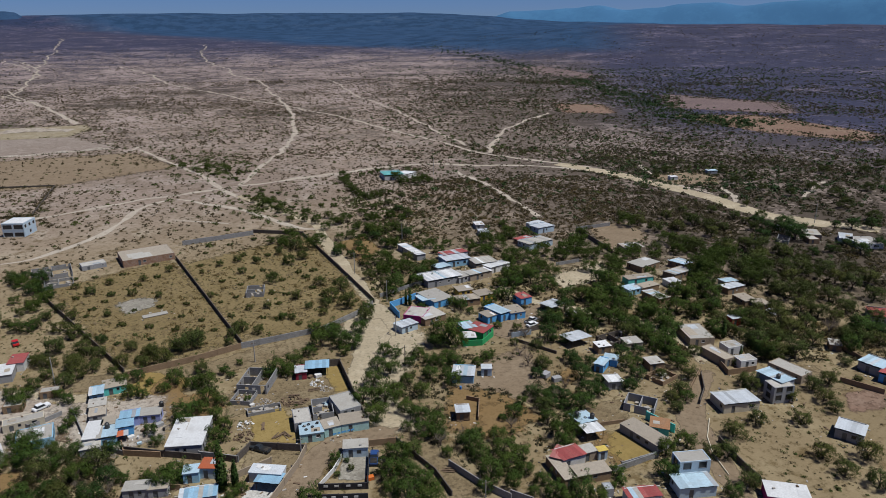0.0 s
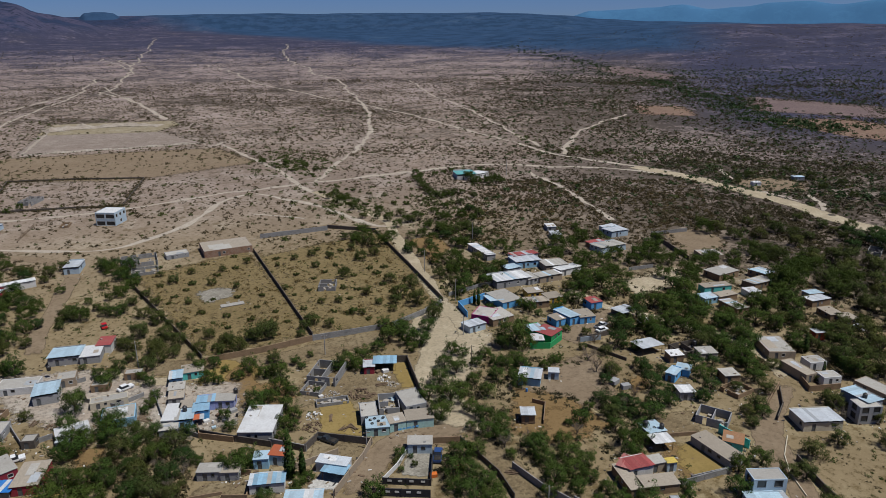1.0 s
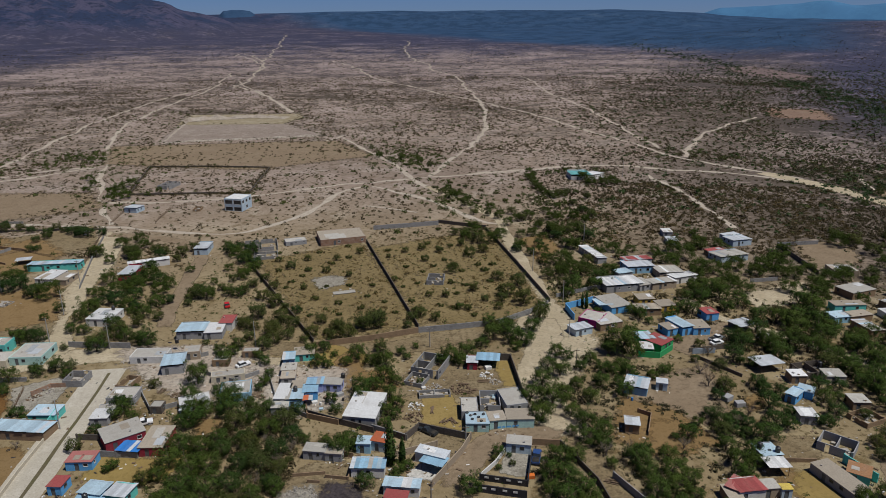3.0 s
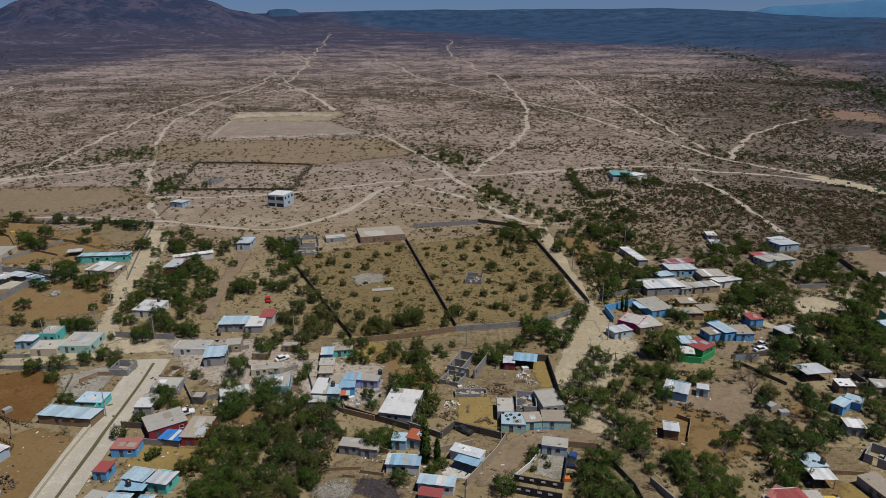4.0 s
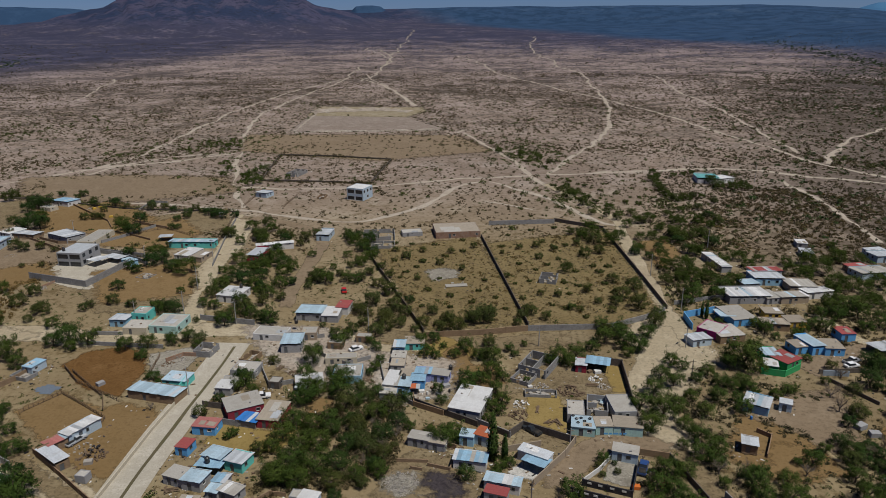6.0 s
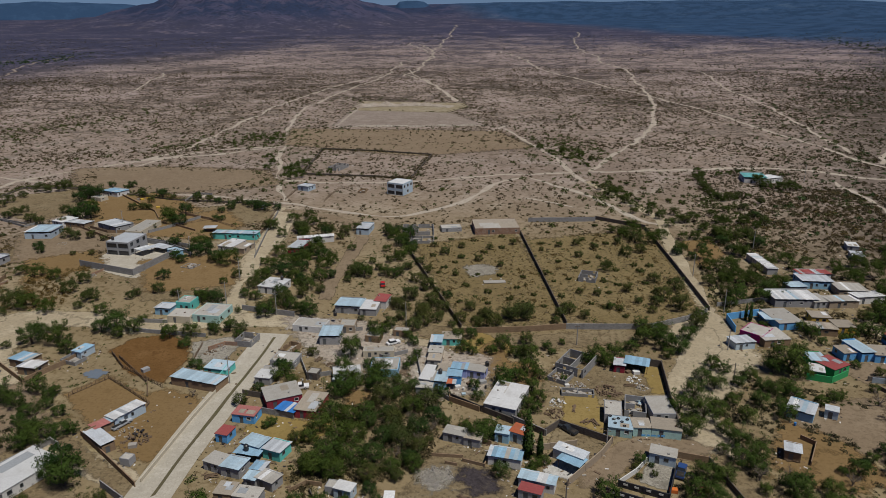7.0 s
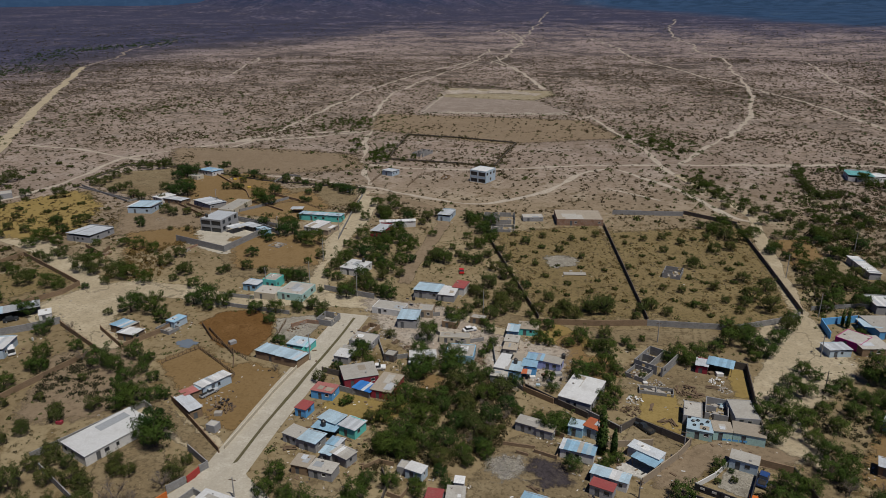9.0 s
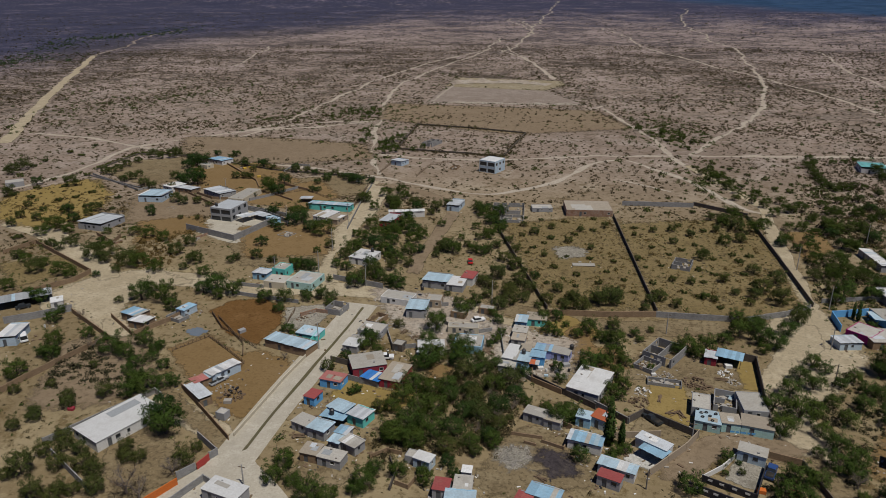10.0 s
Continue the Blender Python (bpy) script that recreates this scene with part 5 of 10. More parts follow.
patch("bare_ground", "yard_dirt", [(-273.0, 323.7), (-249.4, 337.4), (-220.5, 305.8), (-231.9, 279.9), (-273.3, 297.2)], "bare fenced lot", wobble=2)
patch("bare_ground", "yard_dirt", [(-175.1, 306.8), (-137.8, 328.9), (-123.9, 294.7), (-142.5, 284.7), (-167.8, 282.4)], "bare fenced lot", wobble=2)
patch("puddle", "water", [(-119.7, 151.4), (-118.4, 153.6), (-114.5, 152.5), (-114.8, 149.6), (-118.2, 149.7)], "shallow grey puddle on the dirt", wobble=0.3)
patch("dry_field", "dry_grass", [(-277.8, 256.7), (-263.8, 282.0), (-233.0, 250.0), (-238.6, 223.0), (-277.8, 237.4)], "dry yellow grass field", wobble=3)
patch("dry_field", "dry_grass", [(-214.0, 177.2), (-201.1, 189.4), (-185.0, 180.0), (-193.9, 164.8)], "dry yellow lot", wobble=2)
patch("dry_field", "dry_grass", [(-48.5, 269.6), (-12.1, 288.8), (10.1, 204.3), (-20.7, 196.4)], "dry brown lot with sparse grass", wobble=3)
patch("dry_field", "dry_grass", [(-3.6, 281.9), (47.5, 303.2), (51.8, 217.1), (32.9, 200.0), (11.3, 208.2)], "dry pale lot with sparse grass", wobble=3)
patch("bare_ground", "plain_tan", [(272.4, 355.2), (297.8, 360.1), (309.3, 340.9), (295.8, 322.4), (274.4, 330.6)], "pale clearing in the scrub", wobble=3)
patch("bare_ground", "brown_soil", [(-47.0, 152.7), (-41.8, 152.6), (-40.9, 146.5), (-45.3, 146.0)], "brown earth yard under trees", wobble=1.0)
patch("gravel_patch", "rubble", [(-26.9, 246.4), (-21.2, 250.1), (-15.8, 247.6), (-16.3, 241.6), (-23.0, 237.6)], "pale grey gravel patch on a dry lot", wobble=1.5)
patch("bare_ground", "road_dirt", [(-37.8, 171.7), (-33.6, 172.3), (-29.2, 161.5), (-32.6, 155.3), (-36.8, 158.7)], "pale trodden dirt yard", wobble=1.0)
patch("bare_ground", "straw_soil", [(-65.1, 138.5), (-52.7, 136.7), (-46.0, 140.7), (-48.1, 129.9), (-56.1, 127.9), (-65.5, 131.6)], "yellowish sandy yard", wobble=1.0)
patch("bare_ground", "brown_soil", [(-8.0, 172.2), (0.6, 173.8), (2.1, 164.3), (-3.9, 161.4)], "brown earth yard under trees", wobble=1.0)
patch("bare_ground", "brown_soil", [(63.7, 140.8), (71.0, 139.7), (66.4, 128.0), (59.1, 129.5)], "ochre earth yard", wobble=2)
patch("bare_ground", "straw_soil", [(88.1, 118.5), (92.4, 115.7), (92.6, 109.6), (84.7, 109.1), (83.6, 113.0)], "straw-coloured dry yard", wobble=2)
patch("bare_ground", "brown_soil", [(91.6, 149.8), (96.3, 151.5), (93.3, 145.0), (89.1, 144.0)], "ochre earth between trees", wobble=1)
patch("dry_field", "straw_soil", [(-284.9, 248.8), (-270.0, 279.5), (-240.8, 261.2), (-225.7, 229.8), (-237.8, 214.8), (-260.8, 219.9)], "dry straw-yellow lot", wobble=4)
track("concrete_street", "concrete_road", [(-78.0, 181.6), (-77.3, 158.1), (-76.8, 125.9), (-75.7, 106.2), (-75.3, 100.0)], 9.8, "pale concrete street with two lanes", 0.02)
track("concrete_street", "concrete_road", [(-75.8, 100.8), (-78.9, 92.9), (-83.3, 83.6)], 8.0, "pale concrete street in the village", 0.02)
track("concrete_street", "concrete_road", [(-76.2, 102.6), (-66.1, 96.5), (-59.8, 91.8)], 8.0, "pale concrete street in the village", 0.02)
median([(-77.1, 179.3), (-76.3, 140.9), (-75.2, 106.4)])
track("concrete_street", "concrete_road", [(-77.0, 104.6), (-71.5, 99.6), (-66.0, 95.0)], 8.0, "pale concrete apron where two streets meet", 0.02)

# ---- yard and lot walls ----
wall_run([(-22.3, 192.9), (-48.5, 254.0), (-56.2, 274.9)], 1.6, "dark_block", "long dark weathered lot wall")
wall_run([(9.9, 199.7), (-7.9, 291.9)], 1.6, "dark_block", "long dark weathered lot wall")
wall_run([(-21.9, 189.6), (-4.2, 193.1), (9.8, 197.1)], 1.9, "adobe", "brown brick lot wall along the street")
wall_run([(9.8, 197.1), (20.4, 198.3), (34.8, 200.3), (46.9, 207.7), (54.9, 214.7)], 1.9, "block", "pale grey block lot wall along the street")
wall_run([(56.1, 217.3), (52.2, 256.6), (46.8, 305.3)], 1.6, "dark_block", "long dark weathered lot wall")
wall_run([(47.1, 306.8), (25.8, 318.3)], 1.7, "dark_block", "dark lot wall beside a village yard")
wall_run([(25.6, 315.1), (-4.9, 309.7)], 2.1, "block", "light grey block lot wall")
wall_run([(-73.7, 458.1), (-116.2, 466.3), (-153.4, 468.7)], 1.0, "dark_block", "dark hedge-topped field wall")
wall_run([(-73.7, 458.1), (-75.0, 389.7)], 1.0, "dark_block", "dark field wall beside a village yard")
wall_run([(-153.4, 468.7), (-140.7, 390.3), (-91.9, 389.8)], 1.0, "dark_block", "low dark field wall")
wall_run([(-173.7, 227.8), (-147.8, 221.1), (-144.0, 246.0)], 2.6, "block", "smooth grey compound wall around a house")
wall_run([(-165.1, 259.0), (-142.1, 253.7)], 1.9, "block", "grey concrete block yard wall")
wall_run([(-222.2, 185.4), (-219.9, 198.0), (-178.0, 179.2), (-178.0, 171.5), (-188.2, 153.2)], 1.7, "adobe", "brown brick lot wall")
wall_run([(-160.5, 151.7), (-137.1, 140.3), (-139.0, 137.0), (-143.1, 117.4), (-144.4, 107.1)], 1.7, "adobe", "orange-brown brick lot wall")
wall_run([(-174.4, 140.4), (-167.4, 146.6), (-161.7, 153.1)], 2.2, "block", "tall pale grey compound wall")
wall_run([(-146.7, 152.3), (-133.0, 144.2), (-128.4, 155.9), (-127.0, 166.5)], 1.5, "adobe", "brown brick yard wall")
wall_run([(-117.8, 96.8), (-107.5, 120.6), (-104.4, 119.2)], 1.7, "block", "pale block yard wall")
wall_run([(-113.1, 94.3), (-97.3, 86.9)], 1.7, "block", "pale block yard wall")
wall_run([(-82.9, 94.9), (-81.0, 98.5)], 1.9, "block", "block street wall beside a gate")
wall_run([(-80.2, 102.2), (-79.5, 103.9), (-87.0, 108.0)], 1.9, "block", "block street wall beside a gate")
wall_run([(-80.8, 98.6), (-80.2, 102.0)], 1.7, "red", "red sheet-metal gate beside a village yard", name='gate', pillars=False, category='gate', group='gates')
wall_run([(-84.4, 86.9), (-81.9, 93.6)], 1.7, "orange", "orange sheet-metal gate beside a village yard", name='gate', pillars=False, category='gate', group='gates')
wall_run([(-79.7, 88.2), (-77.5, 95.9), (-74.7, 95.0)], 1.7, "block", "grey concrete block yard wall")
wall_run([(-102.6, 124.4), (-80.0, 109.0)], 1.5, "adobe", "dark brick yard wall")
wall_run([(-80.2, 147.4), (-80.4, 135.1), (-80.0, 121.9), (-79.7, 110.6)], 1.0, "cream", "low plastered wall along the concrete street", pillars=False)
wall_run([(-124.8, 183.6), (-114.1, 184.2)], 1.3, "block", "grey concrete block yard wall")
wall_run([(-123.9, 177.2), (-97.6, 176.6)], 1.3, "block", "grey concrete block yard wall")
wall_run([(-94.8, 197.0), (-76.2, 194.4)], 1.9, "block", "blue-grey street wall beside a village yard")
wall_run([(-20.8, 155.0), (-20.2, 150.9), (-12.4, 147.2)], 1.5, "adobe", "stone terrace wall beside a village yard")
wall_run([(-111.0, 246.0), (-120.4, 284.8), (-125.4, 309.5)], 1.2, "block", "grey concrete block yard wall")
wall_run([(-274.3, 290.3), (-231.3, 271.1), (-228.8, 277.0)], 1.0, "block", "low pale field wall")
wall_run([(-279.7, 298.5), (-282.9, 336.4), (-251.6, 340.7), (-187.8, 324.2), (-129.0, 322.5)], 0.8, "dark_block", "low dark brush-topped field wall", pillars=False)
wall_run([(-223.4, 332.7), (-185.1, 302.0), (-177.2, 291.1)], 1.1, "adobe", "low brown yard wall")
wall_run([(-204.3, 272.9), (-170.4, 253.0)], 1.2, "adobe", "low brown yard wall")
wall_run([(34.8, 176.1), (34.5, 158.0), (34.3, 143.0)], 2.1, "dark_block", "dark yard wall along the street")
wall_run([(30.6, 177.0), (35.1, 176.0)], 2.1, "dark_block", "dark yard wall beside a village yard")
wall_run([(3.6, 139.4), (6.8, 143.5), (18.5, 137.8)], 1.9, "dark_block", "dark rendered yard wall around a parking yard")
wall_run([(18.6, 138.3), (15.8, 132.7), (8.3, 121.7)], 1.9, "tan", "tan rendered wall along the sloping street")
wall_run([(-4.3, 144.0), (3.8, 139.1)], 1.7, "block", "grey concrete block yard wall")
wall_run([(32.5, 134.7), (38.5, 133.6)], 1.7, "adobe", "brown brick street wall")
panelled(wall_run([(18.6, 123.1), (28.2, 120.0), (31.3, 130.6)], 1.6, "black", "black painted front wall with pale panels"), (9.6, -3.1), (0.14, 0.36, 0.60, 0.84), 1.0)
panelled(wall_run([(15.9, 119.9), (27.3, 116.3)], 1.9, "black", "black painted front wall with white panels"), (11.4, -3.6), (0.1, 0.26, 0.42, 0.62, 0.8), 1.2)
wall_run([(18.7, 123.7), (22.9, 128.3), (26.0, 133.3)], 1.2, "white", "low white garden wall")
patch("paved_yard", "rubble", [(26.5, 133.6), (31.1, 132.3), (28.9, 123.5), (23.4, 125.2)], "white paved front garden with planting beds", wobble=0.5)
patch("paved_yard", "rubble", [(-19.4, 160.5), (-12.0, 159.6), (-12.1, 154.7), (-19.4, 155.5)], "pale paved yard of a house", wobble=0.6)
patch("paved_yard", "concrete_pale", [(6.3, 129.7), (12.2, 130.5), (9.0, 123.8), (3.6, 125.9)], "pale concrete yard in the village", wobble=0.4)
wall_run([(46.9, 121.1), (50.5, 112.4), (54.6, 106.0)], 1.7, "block", "grey block yard wall")
wall_run([(38.7, 134.1), (43.2, 119.8), (43.8, 111.5)], 1.4, "dark_block", "dark yard wall beside a village yard")
wall_run([(55.1, 107.1), (58.3, 103.3)], 1.7, "block", "grey concrete block yard wall")
wall_run([(60.1, 210.9), (70.8, 215.6)], 2.2, "blue", "bright blue painted yard wall")
wall_run([(59.9, 210.4), (60.4, 201.5)], 2.2, "blue", "bright blue painted yard wall")
wall_run([(59.4, 221.2), (74.7, 227.3), (89.4, 228.0)], 1.5, "block", "grey concrete block yard wall")
wall_run([(71.9, 174.8), (77.7, 173.4), (83.5, 178.1)], 1.9, "green", "bright green sheet-metal yard wall", pillars=False)
wall_run([(87.7, 175.9), (100.5, 177.7)], 1.4, "dark_block", "grey concrete block yard wall")
wall_run([(88.7, 172.0), (95.8, 160.4)], 1.0, "dark_block", "dark brush-topped yard wall")
wall_run([(166.8, 267.8), (163.7, 233.2)], 1.9, "dark_block", "dark lot wall beside a village yard")
wall_run([(167.2, 268.3), (186.1, 269.2)], 1.7, "block", "grey concrete block yard wall")
wall_run([(98.9, 121.7), (101.5, 114.3)], 2.2, "teal", "turquoise painted yard wall")
wall_run([(78.2, 106.3), (91.7, 107.7)], 1.5, "block", "grey concrete block yard wall")
wall_run([(137.6, 143.7), (133.6, 132.4), (142.5, 131.4)], 1.7, "adobe", "brown yard wall beside a village yard")
wall_run([(116.9, 128.2), (128.2, 137.2)], 1.2, "adobe", "brown yard wall beside a village yard")
wall_run([(176.3, 133.3), (174.4, 118.9)], 1.5, "adobe", "brown yard wall beside a village yard")
wall_run([(159.2, 118.5), (164.2, 109.5)], 1.5, "adobe", "brown yard wall beside a village yard")
wall_run([(134.2, 228.5), (145.2, 229.5)], 1.4, "block", "grey concrete block yard wall")
wall_run([(-66.1, 139.5), (-56.2, 137.8)], 1.6, "block", "grey block wall along a sandy yard")
wall_run([(-72.8, 146.6), (-67.4, 145.9)], 1.6, "dark_block", "dark block wall beside a crimson house")
wall_run([(-167.0, 298.8), (-151.5, 292.7)], 1.3, "adobe", "low brown brick wall across a dirt lot")
wall_run([(-164.1, 282.5), (-151.0, 275.6)], 1.0, "adobe", "crumbling low brick wall on a dirt lot")
wall_run([(-81.4, 147.9), (-82.0, 158.0)], 2.2, "teal", "turquoise painted wall along the concrete street", pillars=False)
wall_run([(-20.7, 152.5), (-11.9, 147.3), (-3.9, 142.9)], 1.6, "dark_block", "dark terrace wall below a white-roofed house")
wall_run([(-3.6, 143.9), (3.4, 139.1)], 1.7, "dark_block", "dark rendered yard wall below a house")
wall_run([(-17.7, 125.6), (-15.2, 125.2)], 0.8, "adobe", "low ruined brick wall in a brown yard")
wall_run([(-14.1, 126.9), (-9.3, 125.7), (-8.8, 128.7)], 0.9, "adobe", "low ruined brick wall in a brown yard")
wall_run([(-15.3, 136.1), (-8.4, 133.5)], 1.3, "adobe", "brown stone wall beside a grey house")
wall_run([(10.5, 136.0), (-0.8, 132.2)], 1.7, "tan", "tan rendered yard wall of a parking yard")
wall_run([(126.4, 134.8), (121.6, 127.8), (115.8, 122.6)], 1.3, "dark_block", "dark curved wall beside a dirt street")
wall_run([(108.8, 107.7), (107.1, 99.1), (106.3, 92.2)], 1.5, "dark_block", "dark yard wall beside a dirt street")
wall_run([(82.0, 107.3), (92.2, 107.9)], 1.5, "block", "grey block wall of a straw yard")
wall_run([(113.4, 116.2), (107.4, 109.9), (104.0, 104.1), (101.9, 96.8)], 0.35, "cream", "low pale kerb curving along a dirt street", pillars=False)
wall_run([(88.3, 175.1), (95.1, 175.1)], 1.6, "slate", "grey-green sheet fence beside a parking yard", pillars=False)
wall_run([(85.7, 123.3), (93.1, 122.3)], 1.0, "adobe", "low rough wall across a yard")
wall_run([(61.3, 145.8), (63.8, 143.6), (60.1, 135.7)], 1.2, "adobe", "low brick pen beside a hut")
wall_run([(-203.9, 212.1), (-191.1, 205.7), (-193.5, 213.0)], 1.5, "adobe", "brick pen below a white-roofed house")
wall_run([(-273.8, 287.7), (-232.4, 274.7)], 0.8, "block", "low pale field wall")
wall_run([(-40.2, 105.5), (-37.4, 104.9), (-36.8, 107.8)], 1.1, "adobe", "low stone wall of a sunken yard")
wall_run([(-48.0, 111.7), (-45.4, 114.8), (-41.9, 114.6)], 1.1, "adobe", "low stone wall between yards")
wall_run([(-40.7, 103.6), (-41.2, 108.4), (-43.8, 112.3)], 1.2, "dark_block", "dark low wall between yards")
wall_run([(-21.0, 127.9), (-14.2, 128.1)], 0.9, "adobe", "low stone wall in a brown yard")
wall_run([(-28.7, 106.2), (-28.0, 108.9)], 1.2, "block", "grey block wall of a small yard")
stick_fence([(-119.3, 162.8), (-111.4, 155.4), (-103.1, 151.3), (-94.8, 146.9)], "crooked stick corral fence")
stick_fence([(-116.7, 139.7), (-111.8, 149.5), (-103.2, 144.5), (-94.3, 139.1), (-93.8, 134.8)], "crooked stick corral fence")
stick_fence([(-115.6, 160.6), (-100.0, 148.3), (-96.5, 142.2)], "crooked stick corral fence")
stick_fence([(-93.1, 152.4), (-94.3, 162.8), (-96.3, 172.1)], "crooked stick corral fence")
stick_fence([(63.9, 223.9), (63.3, 253.2), (58.8, 295.4)], "brushwood fence beside a lane")

# ---- buildings: west side ----
house(-211.0, 223.2, 11.8, 13.1, -2, 2.5, "grey", "zinc", "sheet", "grey house with a white sheet roof and shaded veranda")
house(-214.0, 261.8, 11.2, 11.3, 11, 2.6, "paleblue", "skyblue", "sheet", "pale house with a light blue sheet roof")
house(-296.1, 262.1, 7.9, 6.4, 47, 2.5, "grey", "concrete", "slab", "small grey block house on the plain")
house(-215.8, 278.4, 7.1, 8.2, -19, 2.3, "white", "white", "lid", "small white flat-roofed house")
house(-208.1, 277.0, 11.7, 5.9, -9, 1.8, "adobe", "zinc", "sheet", "low brick shed with a patched sheet roof")
house(-225.8, 319.7, 7.0, 4.7, -17, 2.1, "cream", "concrete", "slab", "small cream house in the village")
house(-224.0, 331.1, 10.8, 8.1, -14, 2.3, "white", "blue", "sheet", "white house with a blue roof")
house(-174.1, 273.3, 7.1, 17.6, 1, 2.5, "cream", "concrete", "slab", "cream house with a broad flat roof")
house(-188.8, 275.4, 13.2, 8.7, -24, 2.3, "grey", "zinc", "sheet", "grey house with a white sheet roof")
house(-166.2, 247.8, 10.0, 12.4, -3, 5.5, "grey", "zinc", "slab", "two-storey grey concrete house with broad dark openings", door=2)
house(-156.9, 244.8, 4.9, 5.8, -22, 2.4, "grey", "zinc", "canopy", "flat porch roof on posts", door=0, name="porch")
house(-152.0, 249.2, 7.9, 4.7, -20, 2.0, "black", "zinc", "canopy", "dark carport with a sheet roof", name="carport")
house(-144.3, 245.6, 5.4, 3.7, -28, 2.0, "skyblue", "skyblue", "sheet", "light blue shed in a yard", name="shed")
house(-128.8, 269.4, 19.2, 5.0, 3, 2.5, "teal", "skyblue", "sheet", "long turquoise house with a pale blue sheet roof")
house(-125.1, 256.7, 6.7, 10.0, -11, 2.1, "white", "white", "lid", "white flat-roofed house in the yard")
house(-118.9, 254.0, 5.1, 7.8, -10, 2.1, "tan", "tan", "lid", "small tan flat-roofed house")
house(-144.5, 277.1, 5.1, 4.5, 16, 1.9, "black", "zinc", "canopy", "open animal shelter with a sheet roof", door=0, name="shelter")
house(-93.3, 268.9, 15.1, 4.0, 22, 2.3, "white", "white", "sheet", "long white-roofed house behind trees")
house(-96.8, 258.3, 5.2, 11.9, -1, 2.1, "crimson", "zinc", "sheet", "low house with a rusty and white sheet roof")
house(-126.6, 355.4, 7.0, 6.6, -18, 2.3, "paleblue", "zinc", "sheet", "small pale blue house with a pink roof")
house(-91.0, 215.7, 8.1, 8.7, -8, 2.5, "white", "white", "lid", "white flat-roofed house with a roof tank")
house(-180.1, 153.8, 14.5, 6.6, 46, 2.5, "grey", "grey", "canopy", "long open carport with a dark grey roof", name="carport")
house(-169.0, 154.9, 3.4, 4.3, 44, 2.1, "white", "white", "lid", "small white flat-roofed shed", name="shed")
house(-163.9, 133.8, 4.9, 8.8, 23, 2.5, "paleblue", "white", "sheet", "white-roofed house at a yard")
house(-139.6, 154.2, 6.0, 5.2, -10, 2.1, "adobe", "blue", "sheet", "brick cabin with a bright blue sheet roof")
house(-134.6, 150.5, 5.6, 4.6, -3, 2.1, "adobe", "white", "sheet", "brick cabin with a white sheet roof")
house(-127.0, 161.3, 3.3, 4.9, -12, 2.1, "paleblue", "blue", "lid", "small pale blue hut with a bright blue roof")
house(-127.4, 157.2, 5.5, 4.0, -13, 1.3, "block", "grey", "ruin", "unfinished low block enclosure", door=0, name="enclosure")
long_house = house(-106.2, 106.8, 16.1, 9.2, 71, 2.5, "white", "white", "lid", "long white house with a white flat roof and three windows")
unit_piece("roof_inset", "roof_grey", long_house, Matrix.LocRotScale((2.6, 2.4, 2.66), None, (7.2, 2.6, 0.04)))
house(-70.4, 92.8, 8.1, 4.1, -8, 2.5, "grey", "white", "lid", "block house with a white flat roof")
house(-96.3, 132.6, 8.2, 3.5, 66, 2.3, "paleblue", "white", "sheet", "white and pale blue shed house with a sheet roof")
house(-96.2, 121.9, 2.9, 9.1, 57, 2.0, "adobe", "zinc", "sheet", "lean-to of rusty corrugated sheets", name="shed")
house(-98.9, 126.9, 4.2, 3.2, 60, 2.0, "adobe", "pink", "sheet", "lean-to with a faded pink sheet roof", name="shed")
house(-86.0, 116.3, 2.4, 2.1, -6, 1.8, "grey", "concrete", "slab", "grey concrete water cistern", door=0, name="cistern")
house(-86.4, 150.4, 13.8, 5.3, -10, 2.1, "adobe", "skyblue", "sheet", "long low house with a patched pale blue sheet roof")
house(-84.0, 157.3, 6.5, 4.9, -5, 2.1, "teal", "skyblue", "lid", "small turquoise house in the village")
house(-68.0, 186.7, 9.9, 5.7, -4, 2.1, "white", "concrete", "slab", "long white single-storey house with a flat roof")
house(-59.7, 180.5, 5.8, 7.8, 8, 2.6, "grey", "skyblue", "sheet", "grey house with a pale blue and white roof")
house(-56.4, 187.2, 4.7, 4.6, 6, 2.6, "tan", "concrete", "slab", "tan flat-roofed house in the village")
house(-118.8, 192.4, 5.3, 4.9, -0, 2.1, "skyblue", "zinc", "sheet", "light blue shed with a grey sheet roof", name="shed")
house(-113.5, 196.4, 5.0, 5.6, -2, 3.1, "teal", "concrete", "slab", "turquoise flat-roofed house block")
house(-110.6, 187.8, 7.5, 6.1, 1, 2.3, "cream", "concrete", "slab", "low flat-roofed house in the village")
house(-102.1, 190.9, 9.0, 9.4, -2, 2.5, "paleteal", "concrete", "slab", "pale turquoise house with a tan flat roof")
house(-69.4, 171.6, 3.6, 6.2, -14, 1.8, "adobe", "concrete", "ruin", "roofless brick hut in the village", door=0, name="hut")
house(-67.9, 164.4, 7.0, 5.8, -4, 2.0, "grey", "concrete", "slab", "low grey flat-roofed building")
house(-69.8, 154.3, 4.2, 4.4, -2, 2.1, "grey", "white", "lid", "small house with a white flat roof")
house(-69.0, 157.8, 5.2, 2.9, 9, 2.0, "grey", "concrete", "slab", "low grey flat-roofed building")
house(-62.1, 145.7, 8.7, 7.1, 32, 2.6, "crimson", "concrete", "lid", "crimson house with a pale flat roof")
house(-53.3, 142.6, 5.4, 8.7, -4, 2.3, "crimson", "tan", "lid", "crimson house with a tan flat roof")
house(-58.2, 140.1, 5.0, 4.0, -12, 1.8, "blue", "cobalt", "canopy", "bright blue tarpaulin shelter", door=0, name="shelter")
